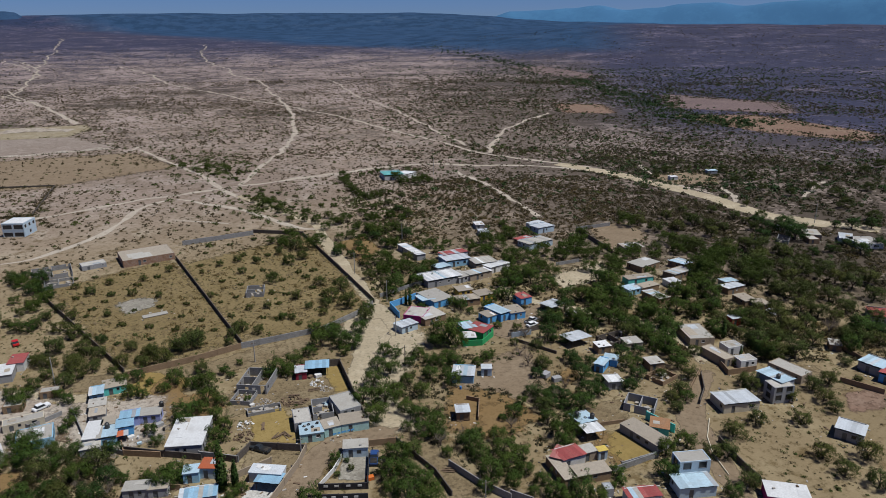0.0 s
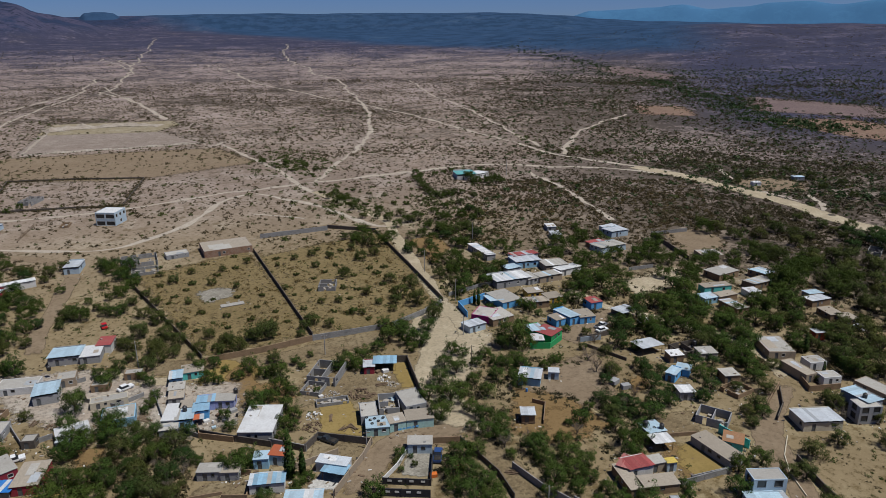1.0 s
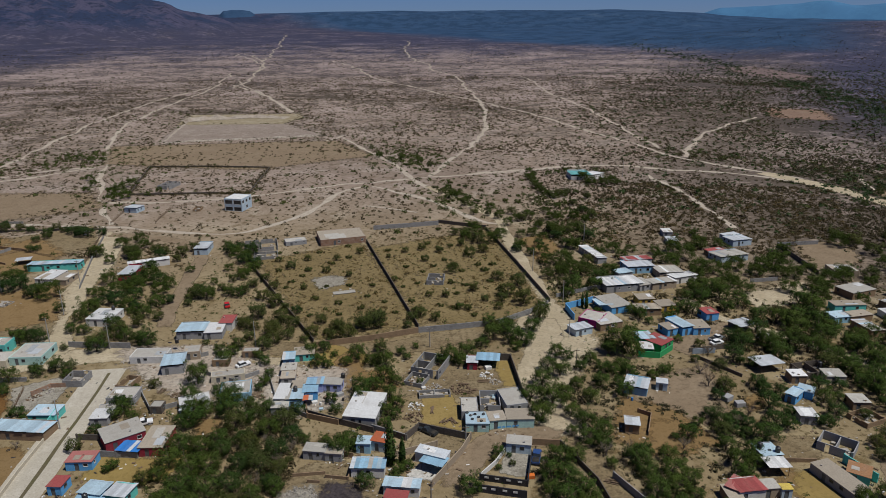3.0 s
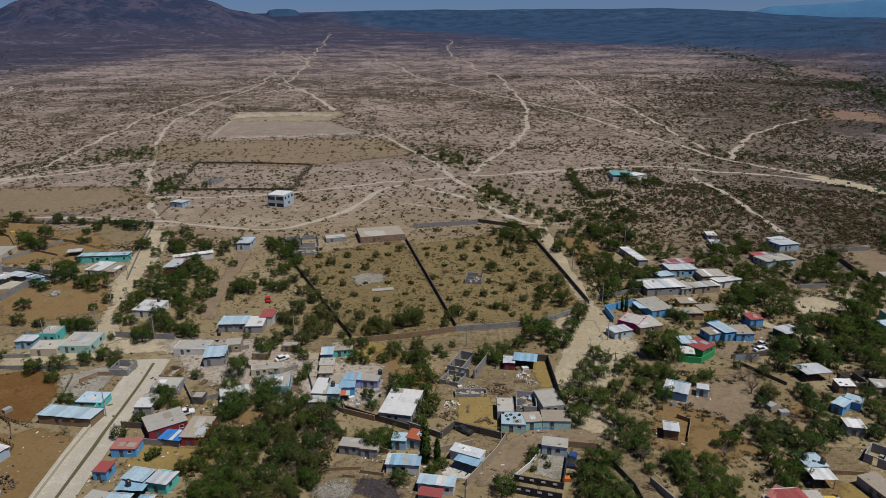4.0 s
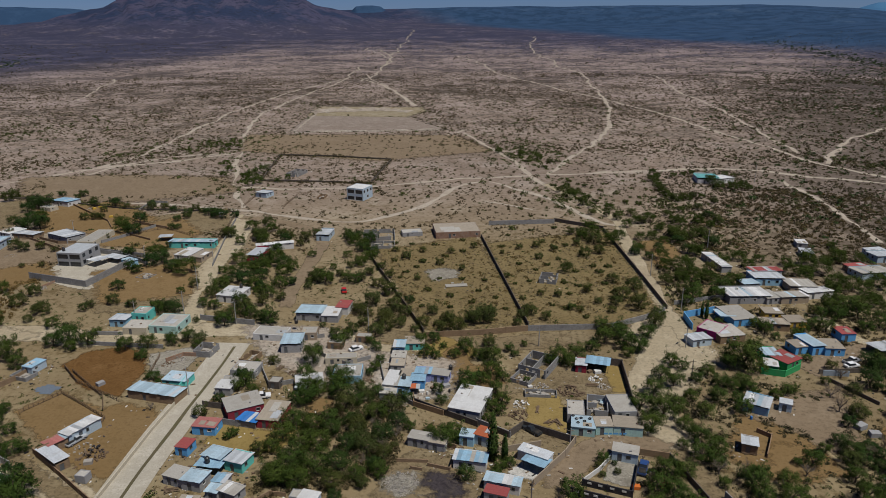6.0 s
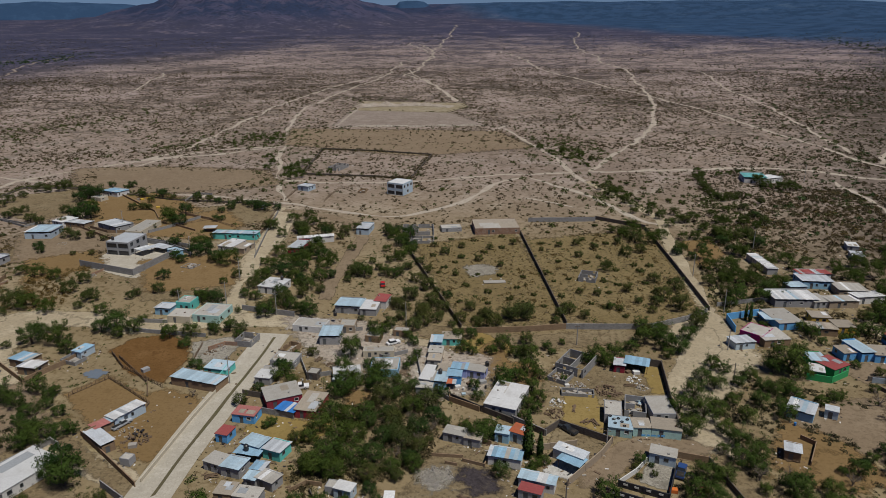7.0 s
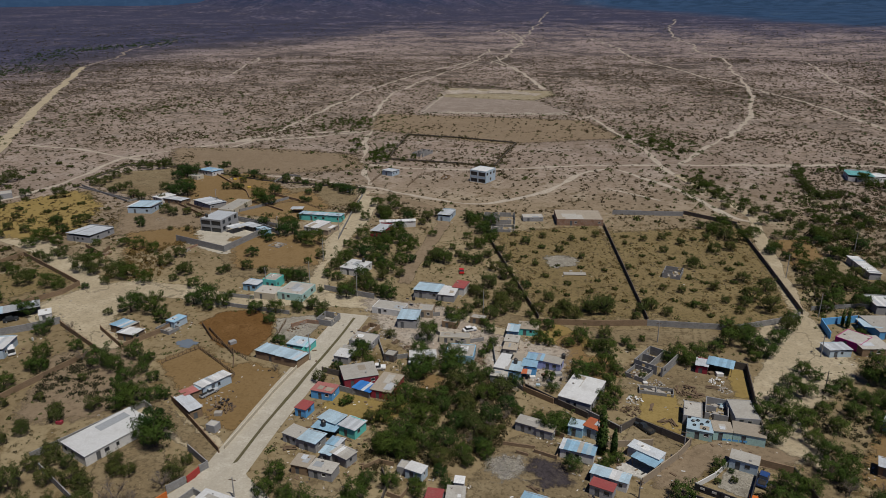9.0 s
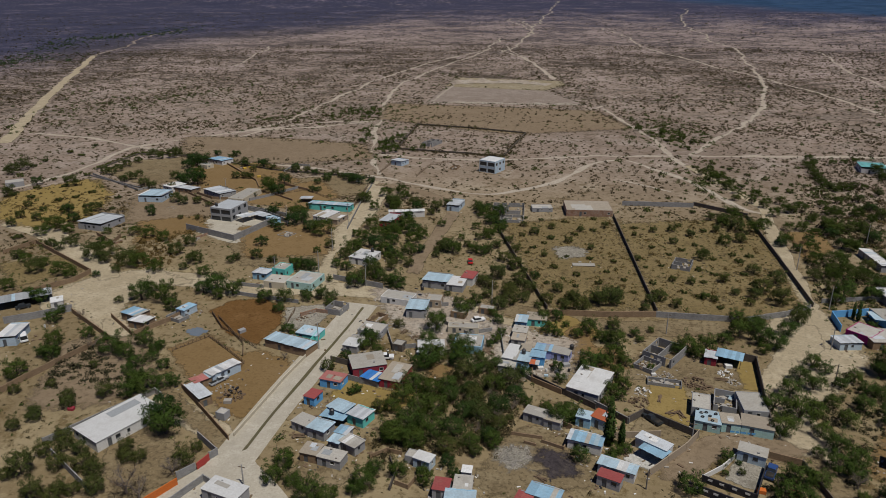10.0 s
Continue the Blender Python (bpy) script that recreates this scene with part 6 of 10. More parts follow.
house(-67.4, 136.4, 5.7, 4.0, -3, 2.2, "blue", "pink", "lid", "bright blue house with a faded red roof")
house(-68.9, 128.0, 3.0, 3.6, -8, 2.2, "blue", "red", "lid", "small blue house with a red roof")
house(-60.4, 125.0, 4.9, 4.2, -15, 2.2, "paleblue", "skyblue", "sheet", "pale blue house with a sheet roof")
house(-60.4, 122.1, 5.5, 3.9, -5, 2.0, "blue", "blue", "canopy", "blue sheet canopy over a patio", door=0, name="canopy")
house(-55.0, 123.8, 4.4, 4.4, -14, 2.2, "teal", "zinc", "sheet", "turquoise house with a grey and white sheet roof")
house(-66.0, 117.8, 4.6, 3.8, -15, 2.2, "grey", "concrete", "lid", "grey house with a pale flat roof")
house(-61.6, 116.8, 4.4, 4.2, -9, 2.2, "grey", "skyblue", "sheet", "grey house with a pale blue sheet roof")
house(-56.1, 116.8, 2.8, 3.1, -6, 2.0, "grey", "blue", "sheet", "shed with a blue sheet roof", name="shed")
house(-59.9, 108.8, 3.8, 3.8, -1, 2.2, "adobe", "tan", "lid", "brown house with a rusty flat roof")
house(-55.0, 108.2, 5.3, 3.4, -4, 2.2, "grey", "concrete", "lid", "grey house with a pale flat roof")
house(-52.8, 113.6, 4.3, 3.3, -19, 2.1, "grey", "concrete", "sheet", "grey shed with a weathered sheet roof", name="shed")
house(-56.3, 113.6, 2.6, 3.2, -6, 2.0, "grey", "skyblue", "sheet", "shed with a pale blue roof", name="shed")
house(-36.4, 112.6, 3.8, 2.7, -12, 2.3, "paleblue", "white", "lid", "small pale blue house with a white roof")
house(-39.5, 113.6, 2.0, 2.5, -5, 1.8, "grey", "concrete", "slab", "small grey block shed", name="shed")
house(-50.0, 155.6, 2.7, 3.3, -4, 2.0, "lavender", "zinc", "lid", "small lavender outhouse in the village", name="outhouse")
house(-48.9, 158.8, 7.1, 4.4, 18, 2.3, "white", "white", "lid", "white flat-roofed house among trees")
house(-30.6, 105.5, 3.1, 3.6, 4, 2.3, "grey", "red", "lid", "house with a red roof")
house(-26.3, 103.3, 5.6, 3.1, 10, 2.3, "skyblue", "skyblue", "sheet", "light blue house with a sheet roof")
house(-26.7, 107.1, 3.5, 4.1, 8, 2.3, "white", "concrete", "lid", "white house with a flat roof")
house(-27.0, 111.4, 1.9, 2.1, 6, 2.1, "white", "white", "lid", "small white outhouse with a dark door", name="outhouse")
house(-11.0, 108.6, 6.1, 3.8, -10, 2.3, "grey", "blue", "sheet", "house with a blue sheet roof")
house(-14.6, 105.6, 2.8, 4.1, -10, 2.3, "grey", "red", "sheet", "house with a red sheet roof")

# ---- buildings: middle ----
house(-60.0, 202.8, 8.3, 7.4, -0, 2.3, "grey", "skyblue", "sheet", "house with a pale blue sheet roof")
house(-53.1, 202.0, 5.3, 7.4, 1, 2.3, "grey", "white", "lid", "house with a white flat roof")
house(-50.3, 207.5, 4.1, 6.2, -4, 2.6, "white", "red", "lid", "small white house with a red roof")
house(-28.0, 180.7, 3.2, 5.2, 3, 2.1, "skyblue", "skyblue", "sheet", "light blue shed in a yard", name="shed")
house(-24.0, 183.7, 5.7, 4.9, 5, 2.1, "teal", "tan", "lid", "teal house with a tan flat roof")
house(-27.3, 174.6, 4.0, 4.1, 1, 2.0, "cream", "concrete", "lid", "cream hut with a pale roof", name="hut")
house(-27.0, 170.4, 3.7, 4.3, 1, 1.8, "grey", "tan", "lid", "grey hut with a tan roof", name="hut")
house(-27.1, 160.4, 3.2, 7.8, -6, 2.5, "white", "white", "lid", "white flat-roofed house in the village")
house(-23.9, 163.5, 2.9, 3.7, -3, 2.5, "cream", "tan", "lid", "cream house with a tan roof")
house(-23.8, 159.5, 4.0, 7.2, -1, 2.2, "skyblue", "skyblue", "sheet", "light blue house with a pale blue sheet roof")
house(-20.2, 161.1, 3.5, 4.4, 1, 2.4, "blue", "blue", "sheet", "blue house with a blue sheet roof")
house(-21.0, 158.4, 2.6, 4.1, 3, 1.8, "orange", "orange", "canopy", "orange tarpaulin over a doorway", name="canopy")
house(-19.3, 164.9, 4.1, 3.9, -2, 2.4, "lavender", "blue", "sheet", "lavender house with a blue roof")
house(-14.6, 164.7, 4.8, 3.6, -10, 2.3, "lavender", "concrete", "lid", "lavender house with a tan flat roof")
house(-27.2, 154.6, 4.1, 3.0, -0, 2.0, "grey", "concrete", "lid", "low hut with a pale roof", name="hut")
house(-6.0, 151.7, 8.0, 11.9, -14, 2.6, "grey", "white", "lid", "grey house with a bright white flat roof")
house(-47.0, 181.6, 4.4, 3.4, -4, 2.1, "adobe", "concrete", "slab", "low brick house along the street")
house(-39.4, 186.2, 4.8, 2.8, -3, 2.0, "adobe", "concrete", "slab", "low brick house along the street")
house(-43.4, 172.6, 8.8, 3.2, 9, 2.0, "cream", "concrete", "slab", "long low cream house")
house(-39.6, 163.8, 7.6, 6.8, 6, 2.3, "skyblue", "concrete", "slab", "light blue house with a flat roof")
house(11.8, 173.0, 8.0, 10.0, -25, 2.9, "block", "grey", "ruin", "unfinished roofless block house", name="unfinished_house")
house(7.5, 166.2, 5.2, 5.5, -27, 1.6, "block", "grey", "ruin", "half-built block walls in the village", name="unfinished_house")
house(-16.7, 135.1, 5.1, 3.2, -12, 2.2, "grey", "concrete", "lid", "grey house with a tan flat roof")
house(-12.5, 133.9, 3.8, 2.9, -11, 2.1, "grey", "tan", "lid", "grey house with a tan flat roof")
house(-2.1, 137.1, 3.8, 3.8, -22, 2.6, "paleblue", "orange", "lid", "pale blue house with an orange roof")
house(-6.0, 136.5, 3.2, 3.1, -8, 2.5, "skyblue", "skyblue", "lid", "light blue house in the village")
house(-4.9, 128.1, 7.1, 4.0, -7, 2.2, "white", "blue", "sheet", "white house with a light blue sheet roof")
house(2.1, 120.9, 7.4, 3.1, -12, 2.1, "white", "skyblue", "sheet", "shed with a faded pale blue roof", name="shed")
house(0.8, 117.1, 4.6, 2.6, -14, 2.3, "grey", "red", "lid", "grey house with a red flat roof")
house(9.2, 128.0, 5.0, 3.4, -29, 2.2, "black", "blue", "canopy", "blue sheet carport in the village", name="carport")
house(9.1, 130.7, 7.1, 3.0, -27, 2.5, "white", "zinc", "lid", "white house with a cluttered pale roof")
house(19.6, 149.4, 4.1, 6.6, -4, 2.5, "grey", "concrete", "slab", "grey house with a flat concrete roof")
house(20.8, 143.5, 5.4, 5.0, -6, 2.3, "paleteal", "skyblue", "lid", "shop with a pale blue painted roof and tyres on it")
house(25.4, 143.8, 4.0, 4.0, 4, 2.4, "paleteal", "tan", "lid", "pale teal shop with a tan roof and painted lettering")
house(31.1, 144.1, 6.6, 4.7, -4, 2.4, "paleteal", "tan", "lid", "cream shop with a tan roof and painted lettering")
house(30.9, 152.5, 5.5, 8.1, 8, 2.4, "grey", "concrete", "slab", "grey house with a patched concrete roof")
house(25.3, 153.2, 5.1, 7.2, -6, 2.1, "grey", "concrete", "ruin", "roofless yard room with rubble", name="unfinished_house")
house(28.1, 174.4, 6.1, 4.9, -12, 2.4, "black", "blue", "canopy", "blue sheet-roofed open shed", name="shed")
house(23.5, 173.8, 2.9, 4.8, -8, 2.0, "crimson", "zinc", "sheet", "small shed with a white and red roof", name="shed")
house(11.7, 158.8, 8.2, 2.8, -0, 1.1, "block", "grey", "ruin", "broken low block walls", door=0, name="unfinished_house")
house(28.9, 133.2, 5.5, 3.4, -14, 2.5, "paleblue", "concrete", "lid", "pale blue house with a tan roof and dark windows")
house(57.1, 138.6, 3.2, 3.9, -16, 2.3, "adobe", "zinc", "sheet", "small brick hut with a pale roof", name="hut")
house(65.0, 157.0, 5.8, 6.4, -27, 2.0, "skyblue", "zinc", "sheet", "pale blue shack with a weathered sheet roof", name="shack")
house(71.6, 156.6, 2.8, 2.6, -21, 2.3, "paleblue", "zinc", "lid", "small pale blue steel hut", name="hut")
house(-74.5, 355.3, 9.6, 10.5, -18, 6.4, "paleblue", "white", "slab", "two-storey white and pale blue concrete house with dark open bays", door=2)
house(-124.3, 409.2, 7.3, 13.0, -13, 2.3, "block", "grey", "ruin", "roofless grey block hut on the plain", name="hut")
house(-94.9, 354.7, 3.8, 5.9, -1, 1.3, "adobe", "grey", "ruin", "tiny roofless brick hut on the plain", name="hut")
house(-19.2, 296.4, 19.6, 14.2, 12, 2.8, "brick", "tan", "slab", "long brick house with a tan flat roof")
house(-52.6, 288.4, 13.6, 11.0, 10, 2.1, "block", "grey", "ruin", "unfinished roofless block house", name="unfinished_house")
house(-48.8, 275.9, 9.7, 7.6, 8, 1.3, "block", "grey", "ruin", "low unfinished block walls", door=0, name="unfinished_house")
house(-38.7, 292.8, 8.9, 5.2, 16, 1.8, "grey", "concrete", "slab", "low shed with a pale flat roof", name="shed")
house(-76.0, 285.9, 5.5, 10.4, -0, 2.3, "paleblue", "zinc", "sheet", "small house with a pale sheet roof")
house(18.6, 240.7, 6.2, 7.5, -11, 2.1, "block", "grey", "ruin", "small roofless grey block ruin", name="ruin")
house(-14.9, 232.6, 7.6, 2.3, 12, 0.3, "cream", "concrete", "lid", "low concrete slab in the scrub", door=0, name="slab")

# ---- buildings: east side ----
house(77.1, 184.0, 4.2, 5.8, 2, 2.2, "green", "skyblue", "sheet", "green house with a pale sheet roof")
house(80.0, 180.8, 6.4, 6.4, 36, 2.4, "green", "red", "lid", "green house with a red roof")
house(75.4, 177.8, 3.6, 4.5, -15, 2.0, "green", "white", "lid", "small lean-to with a white roof", name="shed")
house(86.8, 189.7, 3.8, 4.8, 15, 2.3, "blue", "tan", "lid", "blue house with a tan flat roof")
house(91.1, 191.5, 4.0, 8.7, 14, 2.4, "blue", "skyblue", "sheet", "blue house with a pale blue sheet roof")
house(96.5, 190.1, 5.3, 6.4, -1, 2.4, "blue", "tan", "lid", "bright blue house with a tan flat roof")
house(104.2, 199.3, 4.4, 5.2, 7, 2.6, "blue", "red", "lid", "bright blue house with a red roof")
house(88.0, 213.4, 5.7, 5.0, 1, 2.4, "yellow", "tan", "lid", "yellow house with a tan flat roof")
house(92.8, 207.5, 5.7, 5.3, 6, 2.3, "yellow", "tan", "lid", "yellow house with a tan flat roof")
house(86.1, 205.6, 7.8, 5.6, -2, 2.0, "adobe", "tan", "sheet", "brown shed with weathered sheets", name="shed")
house(110.9, 190.0, 6.3, 5.6, 17, 2.3, "grey", "zinc", "canopy", "open shelter with a grey sheet roof", name="shelter")
house(104.8, 164.9, 7.1, 5.6, 8, 2.4, "grey", "zinc", "canopy", "open shelter with a white sheet roof", door=0, name="shelter")
house(115.8, 160.9, 9.1, 6.1, 7, 2.2, "dark_block", "grey", "ruin", "dark roofless block house", name="unfinished_house")
house(118.9, 156.5, 5.1, 4.4, -8, 2.3, "cream", "concrete", "lid", "cream house with a pale flat roof")
house(109.2, 157.4, 4.0, 3.7, -5, 2.3, "adobe", "white", "lid", "brick house with white panels on the roof")
house(103.2, 148.1, 2.6, 5.4, -52, 2.1, "blue", "skyblue", "sheet", "blue and white patio house")
house(107.3, 149.8, 3.8, 3.8, -42, 2.0, "blue", "skyblue", "lid", "blue patio house in the village")
house(100.5, 138.7, 3.9, 4.3, -12, 2.1, "grey", "white", "sheet", "house with a white sheet roof")
house(100.6, 126.5, 7.4, 5.7, -46, 2.3, "grey", "grey", "ruin", "pale roofless house with window openings", name="unfinished_house")
house(117.0, 143.4, 4.2, 4.2, -7, 2.3, "adobe", "concrete", "lid", "small brown house with a flat roof")
house(115.2, 137.3, 5.6, 6.6, -72, 1.5, "adobe", "grey", "ruin", "roofless brown brick rooms", name="unfinished_house")
house(93.2, 114.6, 11.1, 4.6, -77, 2.1, "grey", "tan", "lid", "long grey house with a tan flat roof")
house(98.7, 116.4, 4.4, 4.7, -40, 2.1, "teal", "rust", "lid", "turquoise house with a rusty roof")
house(82.9, 124.9, 4.4, 4.9, 2, 2.1, "grey", "skyblue", "sheet", "house with a pale blue sheet roof and tyres")
house(82.3, 120.0, 4.4, 3.7, -3, 2.4, "black", "white", "canopy", "open shelter with a bright white roof", name="shelter")
house(72.2, 113.3, 5.7, 4.5, 3, 2.4, "white", "red", "sheet", "house with a red roof and white porch")
house(70.4, 113.9, 2.9, 5.2, -46, 2.3, "tan", "pink", "sheet", "house wing with a faded pink roof")
house(76.6, 113.3, 3.9, 3.0, 1, 2.3, "tan", "concrete", "lid", "house wing with a concrete roof")
house(73.6, 107.0, 8.1, 3.8, -6, 2.1, "adobe", "tan", "lid", "house wing with a tan flat roof")
house(68.3, 109.8, 2.9, 8.8, -2, 2.1, "adobe", "tan", "lid", "long house wing with a tan flat roof")
house(79.8, 112.1, 2.2, 1.7, -4, 2.3, "paleblue", "yellow", "lid", "small hut with a yellow roof", name="hut")
house(74.0, 100.8, 1.8, 2.3, -10, 2.0, "grey", "grey", "slab", "small grey block outhouse", name="outhouse")
house(79.1, 96.2, 6.8, 3.4, -12, 2.3, "white", "red", "sheet", "house with a red roof")
house(93.8, 99.7, 6.9, 3.8, -13, 5.0, "paleblue", "concrete", "slab", "two-storey pale blue house with a flat roof")
house(91.3, 95.6, 7.9, 4.8, -14, 2.3, "paleblue", "skyblue", "sheet", "house with a pale blue ridged sheet roof")
house(140.6, 154.7, 7.7, 10.6, -15, 2.5, "tan", "concrete", "slab", "house with a wide weathered concrete roof")
house(137.2, 140.9, 3.9, 9.3, 5, 2.5, "tan", "tan", "slab", "tan house around a courtyard")
house(144.5, 143.5, 5.1, 4.1, -4, 2.5, "white", "concrete", "slab", "pale house with a flat roof")
house(141.9, 135.2, 5.2, 3.6, -6, 2.5, "white", "concrete", "slab", "pale house with a flat roof")
house(159.5, 158.9, 3.3, 3.1, -6, 2.5, "red", "zinc", "lid", "small red house with a pale roof")
house(149.2, 126.4, 9.9, 5.0, -78, 2.5, "tan", "concrete", "slab", "long tan house with a pale flat roof")
house(138.6, 121.3, 7.4, 5.4, -80, 4.5, "grey", "skyblue", "sheet", "two-storey grey house with a pale blue roof")
house(136.4, 117.7, 5.8, 4.1, -9, 4.6, "grey", "concrete", "slab", "two-storey grey house block")
house(123.7, 119.2, 9.6, 6.5, -11, 2.3, "cream", "zinc", "sheet", "house with a patched white sheet roof")
house(173.9, 120.2, 6.1, 7.1, -74, 2.4, "grey", "skyblue", "sheet", "house with a pale blue sheet roof")
house(173.6, 114.8, 4.3, 8.3, -67, 2.4, "blue", "red", "sheet", "blue house with a red roof")
house(174.8, 134.2, 3.2, 4.4, -41, 2.0, "adobe", "concrete", "lid", "small brown house with a flat roof")
house(206.0, 144.9, 5.5, 8.9, -40, 2.3, "grey", "red", "sheet", "house with a red and white roof")
house(179.1, 209.2, 5.8, 7.7, 13, 2.4, "adobe", "skyblue", "sheet", "brick house with a pale blue roof")
house(171.4, 201.5, 10.1, 5.7, 13, 2.2, "adobe", "concrete", "sheet", "brick house with weathered sheets")
house(163.1, 194.3, 4.8, 4.5, 0, 2.1, "white", "white", "lid", "small white flat-roofed house")
house(153.1, 201.1, 10.7, 4.0, -2, 2.5, "teal", "tan", "lid", "turquoise house with a tan flat roof")
house(145.0, 193.5, 6.0, 4.8, 6, 2.1, "skyblue", "skyblue", "lid", "light blue flat-roofed house")
house(151.5, 193.6, 8.2, 4.1, 8, 2.1, "adobe", "tan", "lid", "brown house with a tan flat roof")
house(164.7, 213.8, 10.9, 7.3, 16, 2.5, "adobe", "concrete", "lid", "house with a pale flat roof")
house(148.8, 184.6, 8.3, 5.0, -82, 2.1, "adobe", "concrete", "sheet", "long brown house with a pale sheet roof")
house(179.4, 181.9, 7.9, 4.9, 4, 2.1, "adobe", "zinc", "sheet", "shack with white sheets", name="shack")
house(182.2, 186.8, 5.3, 3.9, -2, 2.1, "grey", "skyblue", "sheet", "shack with pale blue sheets", name="shack")
house(175.9, 171.7, 4.9, 6.5, -3, 2.0, "adobe", "tan", "lid", "brown adobe house with a flat roof")
house(177.6, 166.6, 5.2, 5.1, -5, 2.0, "adobe", "tan", "lid", "brown adobe house with a flat roof")
house(260.6, 222.1, 7.1, 9.9, -35, 2.3, "tan", "concrete", "slab", "pale house at the village edge")
house(254.4, 215.9, 4.4, 5.9, -21, 2.1, "adobe", "concrete", "slab", "small brown house at the village edge")
house(244.0, 221.2, 4.9, 9.3, -51, 2.0, "block", "grey", "ruin", "roofless block house in the village", name="unfinished_house")
house(258.1, 234.0, 5.8, 5.5, -3, 2.3, "white", "white", "lid", "white house among trees")
house(271.3, 203.9, 11.0, 10.6, -21, 2.5, "white", "concrete", "slab", "long white house with a flat roof")
house(269.2, 211.2, 5.6, 10.0, -47, 2.5, "white", "zinc", "slab", "white house with a flat roof")
house(97.4, 245.9, 10.5, 8.4, 2, 2.4, "skyblue", "zinc", "sheet", "blue-grey house with a white sheet roof")
house(99.1, 252.3, 11.0, 5.4, 6, 2.4, "white", "red", "sheet", "house with a red and white striped roof")
house(84.6, 228.8, 14.2, 9.6, 6, 2.3, "grey", "white", "sheet", "long house with a white sheet roof")
house(92.1, 227.9, 5.2, 7.2, 14, 2.2, "grey", "concrete", "lid", "house with a pale flat roof")
house(99.6, 228.1, 9.7, 5.7, 10, 2.2, "tan", "concrete", "sheet", "house with weathered pale sheets")
house(106.6, 239.2, 9.2, 8.9, 0, 2.2, "tan", "concrete", "sheet", "house with weathered pale sheets")
house(109.8, 232.9, 9.8, 4.9, 16, 2.2, "white", "white", "sheet", "house with a white sheet roof")
house(89.0, 239.1, 5.8, 5.6, 13, 2.2, "grey", "skyblue", "sheet", "house with a pale blue sheet roof")
house(84.5, 262.4, 16.8, 3.9, -79, 2.3, "grey", "white", "sheet", "long narrow house with a white sheet roof")
house(76.2, 210.9, 7.8, 10.6, 15, 2.4, "blue", "concrete", "lid", "bright blue house with a pale flat roof")
house(72.5, 210.5, 4.6, 6.1, 5, 2.3, "blue", "skyblue", "canopy", "pale sheet canopy over a patio", door=0, name="canopy")
house(69.1, 197.2, 7.9, 8.0, 14, 2.3, "adobe", "concrete", "lid", "brick house with a pale flat roof")
house(65.8, 199.6, 6.7, 7.7, -37, 2.4, "magenta", "concrete", "slab", "magenta painted house with a flat roof")
house(59.7, 192.6, 6.1, 4.8, 18, 2.0, "paleblue", "zinc", "sheet", "white patchwork sheet-metal shack", name="shack")
house(126.6, 289.0, 4.1, 5.7, -8, 2.1, "grey", "white", "lid", "small white-roofed hut in the village", name="hut")
house(124.0, 277.2, 4.5, 6.3, -10, 2.0, "grey", "zinc", "lid", "small hut with a grey roof", name="hut")
house(152.0, 274.0, 9.1, 7.4, 9, 2.3, "paleblue", "zinc", "sheet", "pale blue house with a white roof")
house(152.4, 280.3, 7.8, 5.2, 17, 2.1, "paleblue", "zinc", "lid", "small house with a pale roof")
house(138.6, 254.9, 13.0, 7.9, 12, 2.2, "paleblue", "concrete", "sheet", "long low house with a pale roof")
house(135.7, 260.3, 7.7, 4.7, 19, 2.1, "adobe", "red", "lid", "small house with a red roof")
house(173.6, 234.5, 9.1, 7.8, -7, 2.2, "tan", "concrete", "slab", "tan house at the walled lot")
house(120.1, 409.8, 12.0, 15.2, -5, 2.5, "white", "teal", "sheet", "ranch house with a blue-green roof among trees")
house(128.4, 408.9, 11.1, 8.9, 28, 2.3, "white", "white", "sheet", "ranch house with a white roof among trees")
house(106.8, 86.2, 8.3, 5.2, -33, 2.3, "magenta", "white", "lid", "house with a white flat roof and pink walls")
house(139.3, 98.7, 5.8, 6.0, -58, 2.3, "grey", "zinc", "sheet", "grey house with a pale sheet roof")

house(-83.7, 174.9, 5.2, 5.6, -6, 2.2, "block", "grey", "ruin", "roofless grey block room at a street corner", door=0, name='unfinished_room')
house(-131.7, 233.4, 5.5, 5.0, -15, 0.35, "block", "grey", "ruin", "low block foundation on a bare lot", door=0, name='foundation')
house(-57.7, 157.9, 3.0, 3.0, -6, 2.0, "dark_block", "concrete", "slab", "small dark block shed behind a house", name='shed')
house(279.3, 342.0, 4.5, 4.0, -10, 2.1, "white", "white", "lid", "small white hut in the scrub", name='hut')
house(313.9, 348.2, 6.5, 4.0, -12, 2.1, "grey", "skyblue", "lid", "small grey hut in the scrub", name='hut')

# ---- parked vehicles, tanks and poles ----
vehicle(-54.1, 224.1, 106, "red", "car", "small red car parked on dirt")
vehicle(8.8, 141.9, 137, "dark", "pickup_truck", "black pickup truck parked in a walled yard")
vehicle(32.1, 129.3, 72, "blue", "pickup_truck", "dark blue pickup truck parked by a gate")
vehicle(99.5, 183.5, 23, "white", "pickup_truck", "white pickup truck parked in a yard")
vehicle(98.2, 180.5, 17, "white", "car", "white car parked in a yard")
vehicle(-160.8, 134.0, 140, "white", "van", "white van parked in a yard")
vehicle(-135.0, 315.9, 100, "white", "van", "white van parked on a dirt lot")
vehicle(-177.7, 150.4, 51, "dark", "car", "dark car parked under a carport")
vehicle(-95.7, 129.4, 68, "silver", "pickup_truck", "old grey pickup truck by a corral")
vehicle(114.3, 183.7, 17, "white", "car", "pale car parked under trees")
vehicle(177.2, 160.7, -97, "white", "car", "pale car parked under trees")
vehicle(-40.8, 179.8, 38, "white", "car", "white car parked by a wall")
